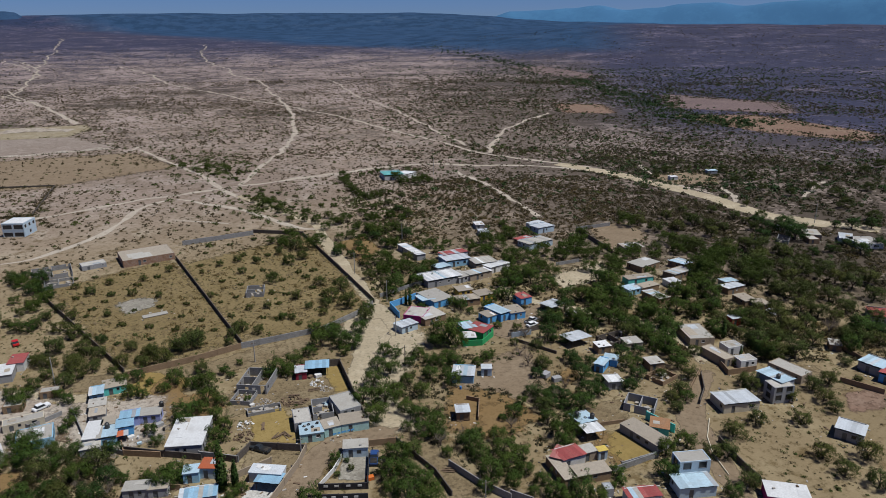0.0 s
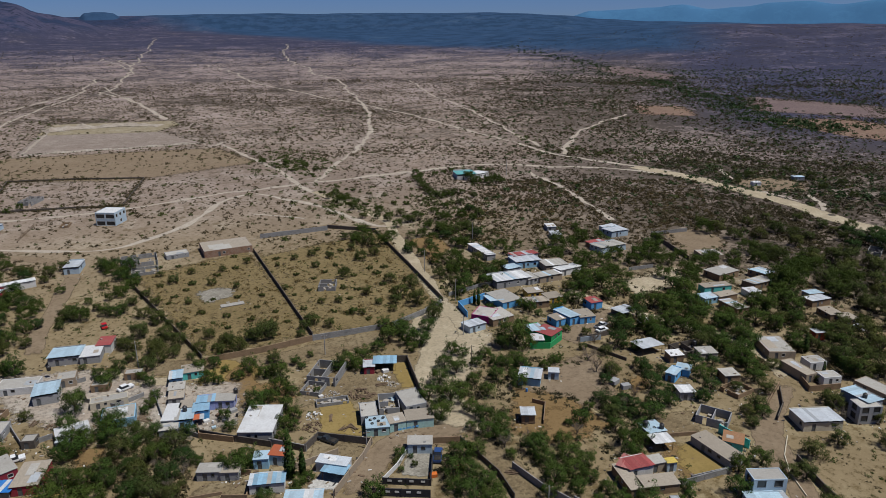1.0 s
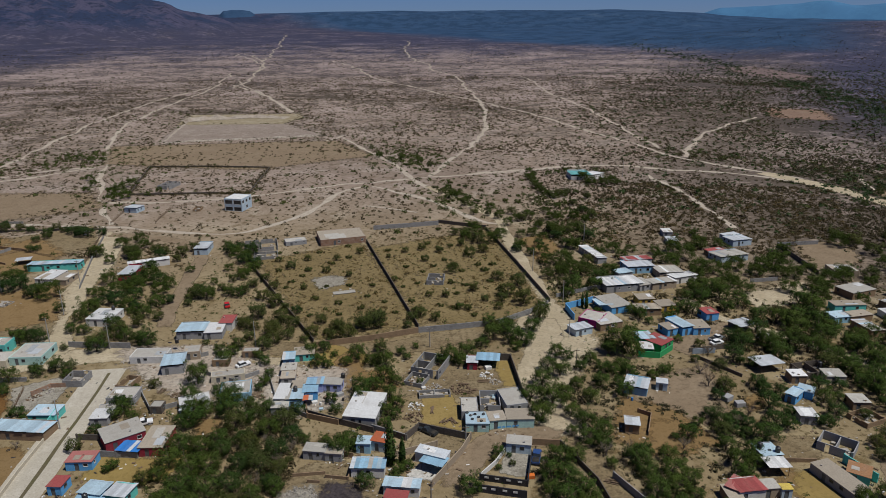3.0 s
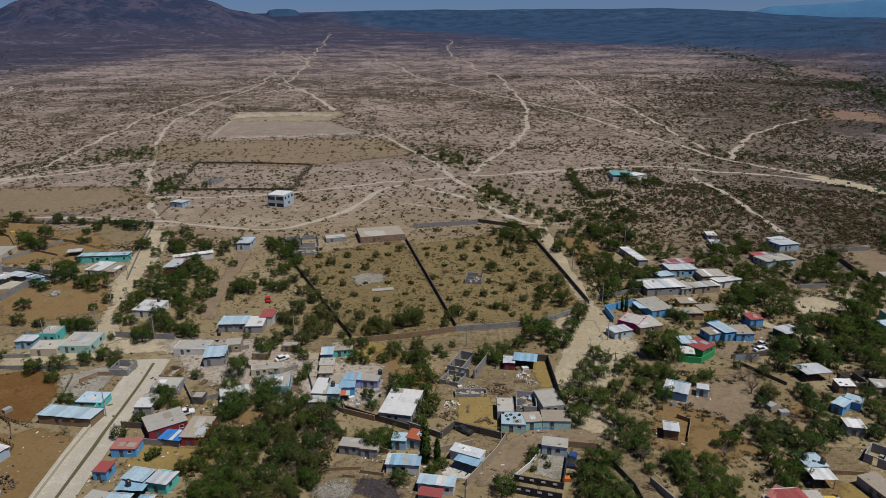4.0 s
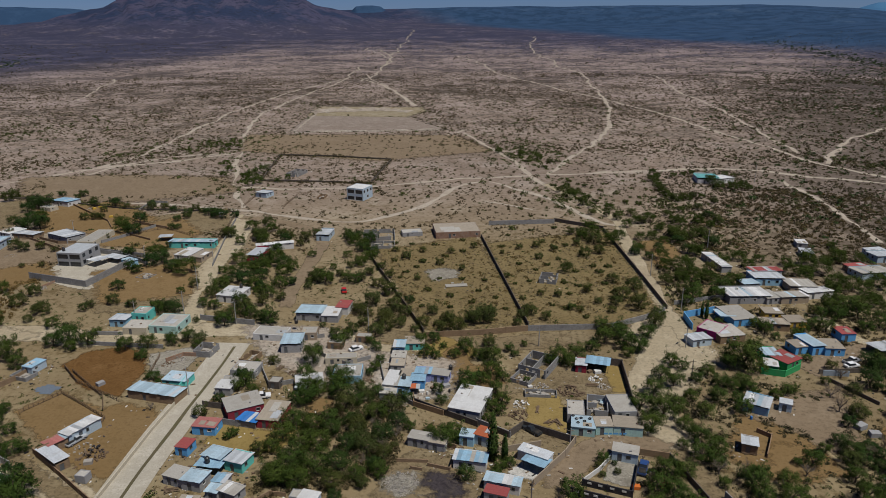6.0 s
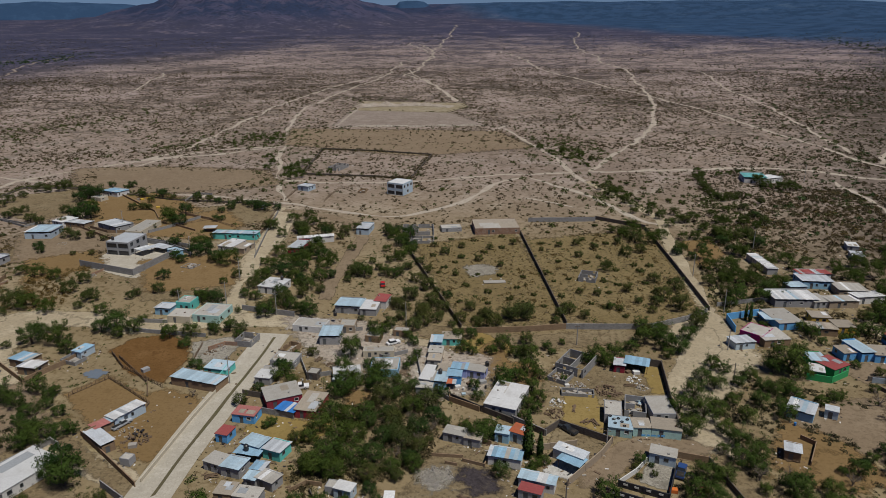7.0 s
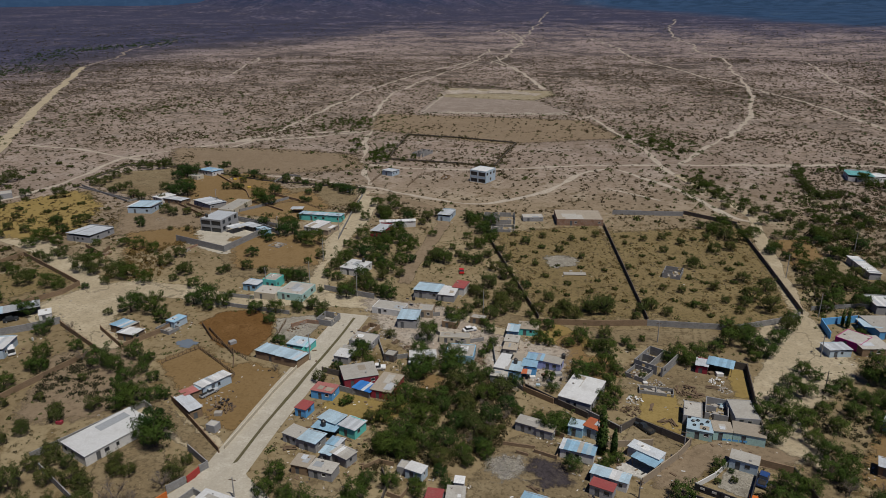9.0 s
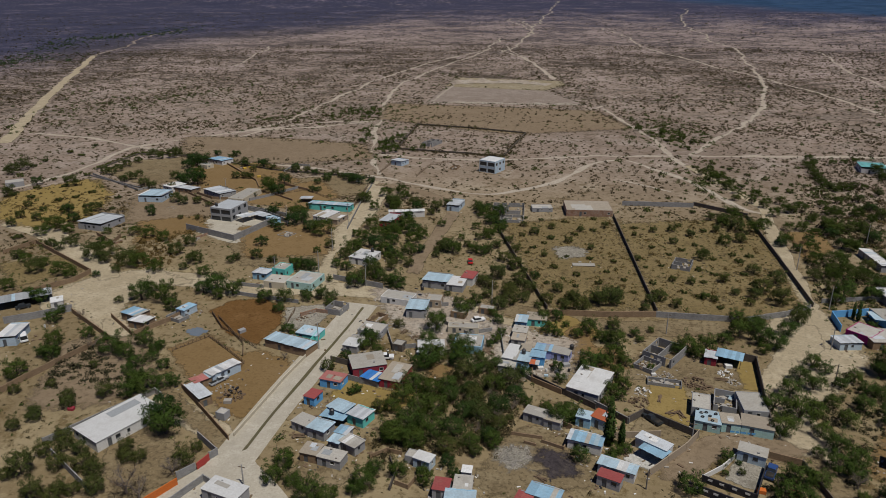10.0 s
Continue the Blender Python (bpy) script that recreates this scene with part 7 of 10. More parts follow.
vehicle(-59.8, 151.7, 20, "white", "pickup_truck", "white pickup truck parked behind a crimson house")
water_tank(-89.2, 218.5, 2.77)
water_tank(137.6, 119.5, 4.75)
water_tank(81.4, 125.5, 2.45)
water_tank(84.5, 123.5, 2.45)
water_tank(-62.0, 192.2, 2.28)
water_tank(-23.9, 160.0, 2.61)
water_tank(-61.0, 121.4, 2.36)
water_tank(-169.6, 243.9, 5.67)
water_tank(117.5, 160.3, 2.45)
water_tank(-12.1, 166.1, 2.45)
pole(-38.6, 188.5, 9.9)
pole(-78.7, 151.6, 8.1)
pole(-82.3, 194.7, 8.6)
pole(-106.6, 221.9, 8.9)
pole(-100.9, 198.4, 9.2)
pole(-112.6, 250.7, 9.7)
pole(-69.1, 97.0, 5.1)
pole(56.8, 248.3, 8.8)
pole(87.0, 283.4, 7.9)
pole(60.5, 216.5, 8.0)
pole(55.4, 189.2, 6.7)
pole(17.2, 136.7, 4.8)
pole(12.5, 186.7, 6.6)
pole(50.1, 108.8, 4.1)
pole(52.9, 172.0, 5.0, True)
pole(280.8, 238.1, 9.7)
pole(7.8, 117.7, 4.5, True)
pole(-115.2, 194.3, 7.2)
pole(-136.9, 243.9, 8.5)
pole(146.9, 407.3, 10.8)
pole(-186.4, 277.2, 8.2)

# ---- yard clutter ----
heap(-18.9, 121.1, 3.6, "stone", "spread heap of pale rubble on a bare yard", 260, 0.05, 0.14)
heap(-21.1, 119.7, 1.8, "stone", "heap of broken stone and rubble", 90, 0.05, 0.14)
heap(-18.9, 117.6, 1.5, "stone", "heap of broken stone and rubble", 80, 0.05, 0.14)
heap(-89.0, 124.3, 3.2, "timber", "scattered scrap and junk beside a corral", 60, 0.09, 0.30)
heap(-89.5, 126.2, 2.4, "tank_black", "heap of scrap boards and junk", 25, 0.09, 0.30)
heap(-92.4, 127.2, 2.4, "stone", "heap of scrap boards and junk", 30, 0.07, 0.24)
heap(9.0, 168.4, 2.4, "stone", "heap of broken stone and rubble", 60, 0.07, 0.24)
heap(6.0, 165.9, 2.4, "timber", "heap of scrap boards and junk", 40, 0.09, 0.30)
heap(12.0, 162.8, 2.0, "stone", "heap of broken stone and rubble", 40, 0.07, 0.24)
heap(6.5, 153.7, 2.0, "wall_white", "heap of scrap boards and junk", 40, 0.09, 0.27)
heap(5.8, 148.9, 2.4, "timber", "heap of scrap boards and junk", 50, 0.09, 0.30)
heap(26.7, 168.0, 2.0, "wall_white", "heap of scrap boards and junk", 30, 0.09, 0.30)
heap(28.3, 164.2, 1.6, "stone", "heap of broken stone and rubble", 40, 0.07, 0.24)
heap(18.8, 161.0, 2.8, "timber", "pile of old boards and beams", 60, 0.09, 0.33)
heap(23.8, 152.5, 2.0, "tank_black", "heap of scrap boards and junk", 20, 0.12, 0.30)
heap(26.8, 157.1, 1.6, "roof_skyblue", "crumpled pale blue tarpaulin heap", 12, 0.24, 0.54)
heap(32.9, 149.0, 1.3, "timber", "heap of scrap boards and junk", 20, 0.07, 0.24)
plank_stack(20.0, 163.6, 10)
plank_stack(20.0, 159.4, -20)
plank_stack(22.2, 159.7, 30)
plank_stack(10.9, 151.5, 80)
plank_stack(13.2, 146.0, 40)
plank_stack(15.2, 146.0, 120)
plank_stack(25.3, 164.7, 15)
plank_stack(-34.6, 164.1, 60)
plank_stack(-33.3, 161.9, -40)
plank_stack(67.2, 106.1, -40)
plank_stack(-12.6, 114.7, -15)
plank_stack(46.4, 119.6, -30)
plank_stack(-66.1, 114.5, 30)
plank_stack(56.9, 137.2, 0)
tyre(18.6, 145.7, 2.46)
tyre(19.3, 144.4, 2.46)
tyre(20.4, 144.8, 2.46)
tyre(21.1, 143.5, 2.46)
tyre(22.4, 144.6, 2.46)
tyre(19.5, 142.8, 2.46)
tyre(21.5, 141.8, 2.46)
tyre(81.1, 125.1, 2.33)
tyre(83.1, 124.3, 2.33)
tyre(-86.7, 143.6, 0.02, "old black tyre lying in a yard")
tyre(-68.5, 125.8, 0.02, "old black tyre lying in a yard")
tyre(-51.5, 138.2, 0.02, "old black tyre lying in a yard")
tyre(2.5, 133.1, 0.02, "old black tyre lying in a yard")
tyre(-142.6, 113.0, 0.02, "old black tyre lying in a yard")
tyre(70.9, 111.3, 0.02, "old black tyre lying in a yard")
barrel(-52.1, 160.7, 0.02, "roof_cobalt", "blue plastic barrel in a yard")
barrel(-56.9, 112.9, 0.02, "roof_cobalt", "blue plastic barrel in a yard")
barrel(0.7, 134.4, 0.02, "roof_zinc", "grey metal barrel in a yard")
barrel(-11.8, 158.2, 0.02, "tank_black", "black barrel in a yard")
barrel(-17.4, 156.6, 0.02, "wall_white", "white barrel in a yard")
barrel(11.4, 170.6, 0.02, "roof_cobalt", "blue plastic barrel in a yard")
barrel(-161.0, 141.6, 0.02, "wall_white", "white plastic barrel in a yard")
barrel(61.8, 151.4, 0.02, "roof_cobalt", "blue plastic barrel in a yard")
barrel(107.2, 151.3, 0.02, "roof_cobalt", "blue plastic barrel in a yard")
barrel(-64.7, 115.9, 0.02, "wall_crimson", "red barrel in a yard")
crate(-19.0, 157.7, 20, 0.7, "wall_white", "white crate in a cluttered yard")
crate(-16.4, 159.9, 50, 0.6, "timber", "wooden crate in a cluttered yard")
crate(-17.1, 154.5, 10, 0.5, "roof_skyblue", "pale blue crate in a cluttered yard")
crate(-14.5, 156.9, 70, 0.8, "door_metal", "dark metal box in a cluttered yard")
crate(-12.8, 160.9, 30, 0.9, "wall_grey", "grey concrete box in a cluttered yard")
crate(-88.3, 121.9, 20, 0.9, "stone", "grey concrete block in a yard")
crate(-104.3, 154.7, 60, 1.0, "wall_grey", "grey stone trough by a corral")
crate(27.7, 171.6, 15, 0.9, "wall_white", "white box in a yard")
crate(25.6, 171.8, 40, 0.7, "timber", "wooden box in a yard")
crate(9.1, 162.4, 20, 0.6, "wall_white", "white box in a yard")
crate(35.5, 123.8, 20, 0.9, "wall_crimson", "red box among trees")
crate(29.5, 122.9, 0, 0.8, "wall_orange", "orange box by a wall")
crate(87.9, 146.4, 0, 1.2, "wall_grey", "grey box under trees")
crate(86.1, 149.4, 30, 1.3, "wall_grey", "grey concrete box under trees")
crate(-122.0, 109.3, 10, 0.7, "wall_crimson", "rusty red box on a bare lot")
crate(-187.6, 309.1, 40, 0.9, "wall_yellow", "straw bale in a corral")
crate(-202.4, 325.8, 10, 0.9, "wall_yellow", "straw bale in a corral")
crate(-204.1, 322.8, 60, 0.9, "wall_yellow", "straw bale in a corral")
crate(-198.4, 321.9, 90, 0.9, "wall_yellow", "straw bale in a corral")
# pale lettering on the shop front
lettering(25.17, 140.22, 4.0, 1.5, [0.9, 0.7, 1.2, 0.6, 0.8], "wall_blue", "painted blue lettering on a shop wall")

# ---- western yards ----
patch("bare_ground", "brown_soil", [(-233.0, 325.2), (-198.7, 337.5), (-165.8, 307.2), (-170.3, 286.8), (-205.3, 284.2)], "bare brown corral yard behind houses", wobble=3)
patch("bare_ground", "brown_soil", [(-174.2, 285.7), (-154.8, 310.3), (-134.9, 286.8), (-139.0, 265.7), (-168.4, 268.1)], "trodden ochre animal yard", wobble=3)
patch("bare_ground", "plain_tan", [(-224.1, 261.8), (-204.0, 272.3), (-175.1, 255.6), (-180.0, 237.9), (-201.0, 229.7)], "pale grey gravelled yard beside a house", wobble=4)
patch("yard_floor", "concrete_road", [(-170.5, 230.0), (-147.7, 221.2), (-146.1, 247.4), (-169.7, 260.6)], "pale concrete yard inside a block wall", wobble=1)
patch("bare_ground", "brown_soil", [(-152.1, 235.9), (-120.2, 248.5), (-108.6, 218.3), (-133.3, 208.4)], "trodden ochre yard beside a lane", wobble=3)
patch("bare_ground", "brown_soil", [(-196.9, 230.8), (-180.9, 243.2), (-167.6, 231.6), (-183.1, 209.9)], "trodden ochre ground beside a house", wobble=3)
wall_run([(-170.1, 270.3), (-165.4, 278.3), (-158.1, 295.5)], 1.4, "block", "grey block wall between yards")
wall_run([(-164.2, 257.6), (-151.8, 254.2), (-137.1, 245.6)], 1.9, "block", "tall grey block wall behind a house")
wall_run([(-200.4, 274.0), (-188.5, 268.5), (-181.0, 269.7)], 1.2, "adobe", "low adobe wall between yards")
wall_run([(-180.3, 322.7), (-181.5, 337.9), (-172.8, 337.7)], 1.0, "block", "low grey block wall at a yard")
wall_run([(-200.2, 209.3), (-189.8, 205.6), (-189.5, 209.0)], 0.9, "brick", "low brick wall at a yard")
wall_run([(-163.4, 219.7), (-161.4, 227.1), (-157.2, 226.9)], 0.9, "brick", "low brick wall inside a compound")
stick_fence([(-160.7, 285.9), (-152.5, 293.2), (-136.0, 283.0)], "crooked stick fence round an animal yard")
stick_fence([(-119.1, 269.7), (-124.4, 296.0), (-128.8, 318.2)], "wire and stick fence along a lane")
stick_fence([(-109.6, 332.9), (-109.6, 358.1), (-99.4, 367.8)], "stick fence on the plain")
stick_fence([(-130.5, 333.0), (-131.5, 354.7), (-132.1, 365.7)], "stick fence on the plain")
heap(-205.5, 322.4, 2.4, "stone", "scattered stones in a corral", 30, 0.07, 0.24)
heap(-197.8, 251.0, 2.4, "stone", "heap of pale gravel in a yard", 50, 0.05, 0.12)
heap(-163.0, 218.9, 1.6, "stone", "heap of stones at a compound wall", 30, 0.07, 0.24)
heap(-154.8, 250.5, 1.6, "timber", "scrap boards at a carport", 25, 0.09, 0.24)
patch("bare_ground", "plain_tan", [(-203.2, 550.4), (-38.0, 558.8), (-9.6, 495.1), (-83.9, 455.8), (-184.1, 484.5)], "bare trampled ground before a sports field", wobble=6)
patch("bare_ground", "pale_soil", [(-77.4, 192.7), (-54.0, 191.8), (-36.1, 177.8), (-36.6, 163.4), (-46.8, 162.0), (-61.5, 171.3)], "pale sandy yards between houses", wobble=3)
patch("bare_ground", "rubble", [(-99.3, 172.1), (-89.8, 177.4), (-85.9, 173.0), (-86.3, 162.2), (-93.0, 160.8)], "pale rubble-strewn building plot", wobble=1)
patch("bare_ground", "pale_soil", [(-36.1, 177.8), (-13.4, 174.3), (-12.4, 159.0), (-23.4, 153.5), (-31.2, 161.9)], "pale sandy yard between houses", wobble=3)
heap(-90.1, 170.8, 2.4, "stone", "heap of broken stone and rubble", 60, 0.07, 0.24)
heap(-91.5, 167.0, 1.8, "timber", "scrap boards and junk", 30, 0.09, 0.27)
heap(-89.1, 173.0, 1.3, "wall_tan", "heap of broken bricks", 40, 0.06, 0.18)
wall_run([(-92.7, 168.4), (-89.5, 172.3), (-85.7, 172.3)], 1.3, "brick", "unfinished low brick wall")
wall_run([(-72.9, 187.1), (-57.2, 185.2), (-52.0, 187.4)], 1.4, "block", "grey block wall along a street")
wall_run([(-49.9, 175.4), (-41.7, 170.4), (-35.5, 174.7)], 1.3, "block", "grey block wall between yards")
wall_run([(-64.4, 166.4), (-59.2, 157.0), (-53.5, 159.8)], 1.3, "block", "grey block wall between yards")
wall_run([(-33.3, 175.5), (-28.1, 157.0), (-20.2, 151.0)], 1.2, "block", "grey block wall between yards")
plank_stack(-59.6, 167.5, 70)
plank_stack(-43.8, 168.7, -20)
heap(-55.1, 165.0, 1.6, "timber", "scrap boards and junk", 25, 0.09, 0.24)
heap(-39.3, 162.0, 1.6, "stone", "heap of broken stone", 30, 0.07, 0.24)
patch("bare_ground", "plain_tan", [(-282.7, 385.9), (-228.1, 398.8), (-167.7, 395.5), (-148.5, 364.7), (-191.7, 342.1), (-251.0, 339.3)], "bare trampled ground on the plain", wobble=6)
patch("dry_field", "plain_tan", [(-146.2, 135.3), (-131.1, 142.9), (-110.2, 122.2), (-120.7, 112.8), (-131.4, 108.6), (-141.4, 126.1)], "bare stony lot with grey bushes", wobble=3)

# ---- trees ----
far_tree("tree", -224.9, 212.6, 5.4); far_tree("tree", -225.8, 206.1, 3.8); far_tree("tree", -217.4, 211.6, 3.2); far_tree("tree", -189.7, 217.1, 3.3)
far_tree("tree", -181.9, 215.4, 3.5); far_tree("tree", -174.5, 214.2, 3.4); far_tree("tree", -185.3, 194.8, 4.8); tree("tree", -139.5, 188.1, 3.0)
far_tree("tree", -187.3, 175.5, 4.1); far_tree("tree", -198.8, 179.7, 2.9); far_tree("tree", -207.9, 181.5, 2.9); far_tree("tree", -181.8, 174.4, 3.2)
far_tree("tree", -193.7, 160.2, 3.2); tree("tree", -175.8, 155.2, 3.8); tree("tree", -182.4, 157.3, 2.6); tree("tree", -161.2, 145.5, 3.4)
tree("tree", -163.8, 151.3, 2.0); tree("tree", -146.5, 165.6, 4.8); tree("tree", -138.9, 166.5, 4.8); tree("tree", -132.7, 162.0, 3.1)
tree("tree", -148.1, 172.0, 2.9); tree("tree", -126.9, 177.5, 5.2); tree("tree", -131.1, 175.8, 3.6); tree("tree", -120.9, 176.9, 3.5)
tree("tree", -122.1, 184.4, 2.0); tree("tree", -150.3, 134.1, 3.4); tree("tree", -147.9, 127.6, 2.6); tree("tree", -146.6, 130.0, 2.2)
tree("tree", -144.5, 140.1, 2.6); tree("tree", -126.2, 140.7, 3.5); tree("tree", -132.0, 134.5, 4.6); tree("tree", -126.9, 133.6, 3.8)
tree("tree", -118.8, 134.4, 2.4); tree("tree", -120.9, 140.6, 2.1); tree("tree", -113.2, 131.5, 2.3); far_tree("tree", -151.9, 199.5, 2.3)
tree("tree", -120.6, 130.1, 3.0); tree("tree", -120.1, 126.6, 2.3); tree("tree", -115.6, 124.8, 2.6); tree("tree", -146.6, 117.5, 3.9)
tree("tree", -110.4, 120.5, 4.1); tree("tree", -113.2, 117.8, 3.5); tree("tree", -107.3, 123.7, 3.2); tree("tree", -120.6, 192.6, 1.9)
tree("tree", -102.3, 176.5, 3.4); tree("tree", -100.6, 169.6, 2.6); tree("tree", -108.3, 174.8, 3.4); tree("tree", -96.0, 179.3, 2.6)
tree("tree", -92.4, 182.0, 3.0); tree("tree", -87.7, 177.9, 2.2); tree("tree", -98.3, 181.9, 1.9); tree("tree", -91.0, 157.5, 2.8)
tree("tree", -81.8, 157.6, 1.4)
tree("dark", -98.9, 111.7, 5.0); tree("tree", -94.8, 107.6, 5.6); tree("dark", -99.9, 109.1, 2.6); tree("dark", -225.9, 224.0, 3.4)
tree("dark", -238.9, 234.1, 2.6); tree("dark", -199.2, 239.7, 2.5); tree("dark", -196.1, 205.6, 2.3); tree("dark", -221.5, 300.4, 4.5)
tree("dark", -219.0, 289.7, 4.4); tree("dark", -233.9, 323.5, 4.1); tree("dark", -206.6, 327.4, 3.0); tree("dark", -133.2, 249.3, 4.5)
tree("dark", -134.6, 244.5, 4.0); tree("dark", -124.4, 239.2, 4.3); tree("dark", -141.6, 240.6, 3.0); tree("dark", -134.9, 219.8, 3.2)
tree("dark", -137.0, 236.9, 2.9); tree("dark", -112.5, 203.8, 3.0); tree("dark", -108.6, 203.8, 2.9); tree("dark", -177.0, 329.3, 2.9)
tree("dark", -161.6, 321.4, 2.8); tree("dark", -137.2, 312.6, 3.0); tree("dark", -126.9, 313.3, 3.0); tree("dark", -92.3, 243.6, 3.7)
tree("dark", -93.2, 230.6, 4.5); tree("dark", -87.5, 233.7, 3.6); tree("dark", -90.6, 248.8, 4.3); tree("dark", -83.0, 247.5, 4.2)
tree("dark", -91.7, 266.3, 3.0); tree("dark", -74.7, 228.8, 3.0); tree("dark", -83.8, 223.3, 3.0); tree("dark", -97.6, 230.0, 2.2)
tree("dark", -90.3, 225.9, 2.2); tree("dark", -123.5, 205.5, 1.7)
tree("olive", -130.0, 207.2, 3.1); tree("olive", -122.1, 205.2, 2.2); tree("olive", -180.5, 189.0, 3.7); tree("olive", -214.0, 183.7, 3.0)
tree("olive", -197.7, 304.4, 3.2); tree("olive", -146.8, 320.4, 2.5); tree("olive", -119.1, 283.0, 3.8); tree("olive", -104.0, 282.8, 3.7)
tree("olive", -92.0, 282.8, 3.2); tree("olive", -83.3, 279.9, 3.6); tree("olive", -79.9, 286.2, 3.2); tree("olive", -83.9, 273.5, 2.5)
tree("olive", -67.4, 233.9, 3.1); tree("olive", -67.4, 226.3, 2.1); tree("olive", -82.5, 203.2, 3.6); tree("olive", -79.1, 210.6, 2.9)
tree("olive", -88.5, 197.7, 2.8); tree("olive", -85.8, 200.9, 2.8); tree("olive", -95.5, 195.0, 1.6); tree("olive", -136.2, 204.0, 2.2)
tree("olive", -171.6, 276.4, 2.3); tree("olive", -136.7, 201.0, 2.2); tree("olive", -112.5, 109.1, 1.2); tree("olive", -128.2, 104.9, 2.2)
tree("olive", -140.7, 111.5, 2.0); tree("olive", -126.0, 112.8, 2.3); tree("olive", -134.4, 116.3, 1.7); tree("olive", -128.8, 99.7, 2.2)
tree("olive", -114.4, 87.8, 3.7); tree("olive", -108.6, 91.1, 2.8); tree("olive", -112.1, 97.1, 2.6); tree("olive", -114.7, 94.3, 2.7)
tree("olive", -108.0, 96.5, 2.3); tree("olive", -106.6, 82.7, 3.0); tree("olive", -102.0, 82.6, 2.7); tree("olive", -103.5, 92.3, 3.1)
tree("olive", -96.2, 87.2, 3.2); tree("olive", -100.2, 91.7, 2.8); tree("olive", -102.6, 85.3, 2.2); tree("olive", -99.0, 100.1, 2.3)
tree("olive", -94.1, 97.6, 2.2); tree("olive", -97.8, 97.7, 2.0); tree("olive", -84.7, 99.6, 3.0); tree("olive", -84.7, 104.4, 1.9)
tree("olive", -116.3, 85.9, 2.0)
tree("bare", -90.1, 88.8, 4.5); tree("bare", -84.7, 95.9, 2.9); tree("bare", -86.8, 88.4, 2.9); tree("bare", -154.7, 149.2, 2.0)
tree("bare", -138.3, 135.2, 2.5); tree("bare", -85.2, 144.1, 1.6)
tree("tree", -63.9, 104.2, 3.3); tree("tree", -64.1, 99.9, 3.0); tree("tree", -59.7, 99.8, 2.5); tree("tree", -55.1, 96.8, 3.6)
tree("tree", -50.9, 96.7, 3.1); tree("tree", -46.0, 102.9, 3.4); tree("tree", -45.5, 107.7, 2.4); tree("tree", -40.7, 108.0, 2.6)
tree("tree", -46.9, 100.9, 2.4); tree("tree", -34.6, 107.3, 2.4); tree("tree", -36.0, 109.9, 1.8); tree("tree", -61.2, 133.2, 1.5)
tree("tree", -60.3, 134.5, 1.8); tree("tree", -49.7, 129.4, 2.6); tree("tree", -48.4, 133.6, 4.0); tree("tree", -47.4, 139.2, 3.8)
tree("tree", -43.0, 130.0, 4.2); tree("tree", -43.8, 124.1, 4.1); tree("tree", -45.7, 118.5, 3.8); tree("tree", -37.9, 122.3, 4.4)
tree("tree", -46.6, 120.8, 3.2); tree("tree", -40.4, 117.9, 3.7); tree("tree", -39.4, 131.5, 3.7); tree("tree", -42.8, 138.2, 3.4)
tree("tree", -42.6, 118.8, 3.1); tree("tree", -61.2, 144.1, 1.5); tree("tree", -66.0, 158.4, 3.0); tree("tree", -67.2, 155.1, 2.6)
tree("tree", -66.6, 168.6, 1.7); tree("tree", -62.5, 153.6, 2.2); tree("tree", -51.2, 171.4, 4.4); tree("tree", -50.8, 161.9, 3.6)
tree("tree", -49.5, 150.1, 3.7); tree("tree", -47.2, 150.4, 4.0); tree("tree", -45.4, 154.6, 3.3); tree("tree", -40.1, 160.9, 4.1)
tree("tree", -39.9, 154.0, 4.0); tree("tree", -35.6, 158.1, 2.2); tree("tree", -44.5, 165.2, 2.3); tree("tree", -46.5, 182.4, 3.5)
tree("tree", -45.1, 187.4, 2.5); tree("tree", -34.9, 180.4, 2.4); tree("tree", -37.3, 184.0, 2.1); tree("tree", -33.2, 168.4, 2.3)
tree("tree", -32.4, 172.5, 2.0); tree("tree", -34.2, 165.6, 1.6); tree("tree", -22.4, 185.4, 2.8); tree("tree", -25.4, 184.0, 1.8)
tree("tree", -19.7, 178.3, 3.1); tree("tree", -18.4, 186.9, 2.5); tree("tree", -17.1, 176.8, 2.0); tree("tree", -8.9, 180.9, 3.4)
tree("tree", -11.7, 177.8, 2.4); tree("tree", -4.7, 177.3, 3.0); tree("tree", -0.9, 176.3, 3.4); tree("tree", -1.2, 167.8, 3.5)
tree("tree", -3.1, 163.5, 2.8); tree("tree", -6.5, 161.5, 3.8); tree("tree", 1.9, 165.5, 2.2); tree("tree", 3.6, 182.5, 2.1)
tree("tree", 5.2, 179.9, 1.7); tree("tree", -15.4, 183.0, 1.7); tree("tree", 8.2, 186.4, 1.4)
tree("dark", -33.3, 124.1, 3.8); tree("dark", -32.6, 131.3, 3.4); tree("dark", -37.5, 137.1, 3.5); tree("dark", -22.7, 141.6, 3.1)
tree("dark", -25.6, 135.6, 3.4); tree("dark", -31.7, 113.7, 2.1); tree("dark", -29.7, 110.9, 1.7); tree("dark", -25.9, 125.2, 2.2)
tree("dark", -22.6, 152.9, 2.5); tree("dark", -33.8, 141.4, 2.7)
tree("olive", -33.0, 118.3, 3.2); tree("olive", -28.3, 130.1, 3.5); tree("olive", -31.7, 138.7, 3.5); tree("olive", -25.4, 148.3, 3.7)
tree("olive", -32.2, 153.1, 2.5); tree("olive", -24.4, 129.7, 2.6); tree("olive", -27.0, 118.8, 2.1); tree("olive", -22.5, 133.5, 1.3)
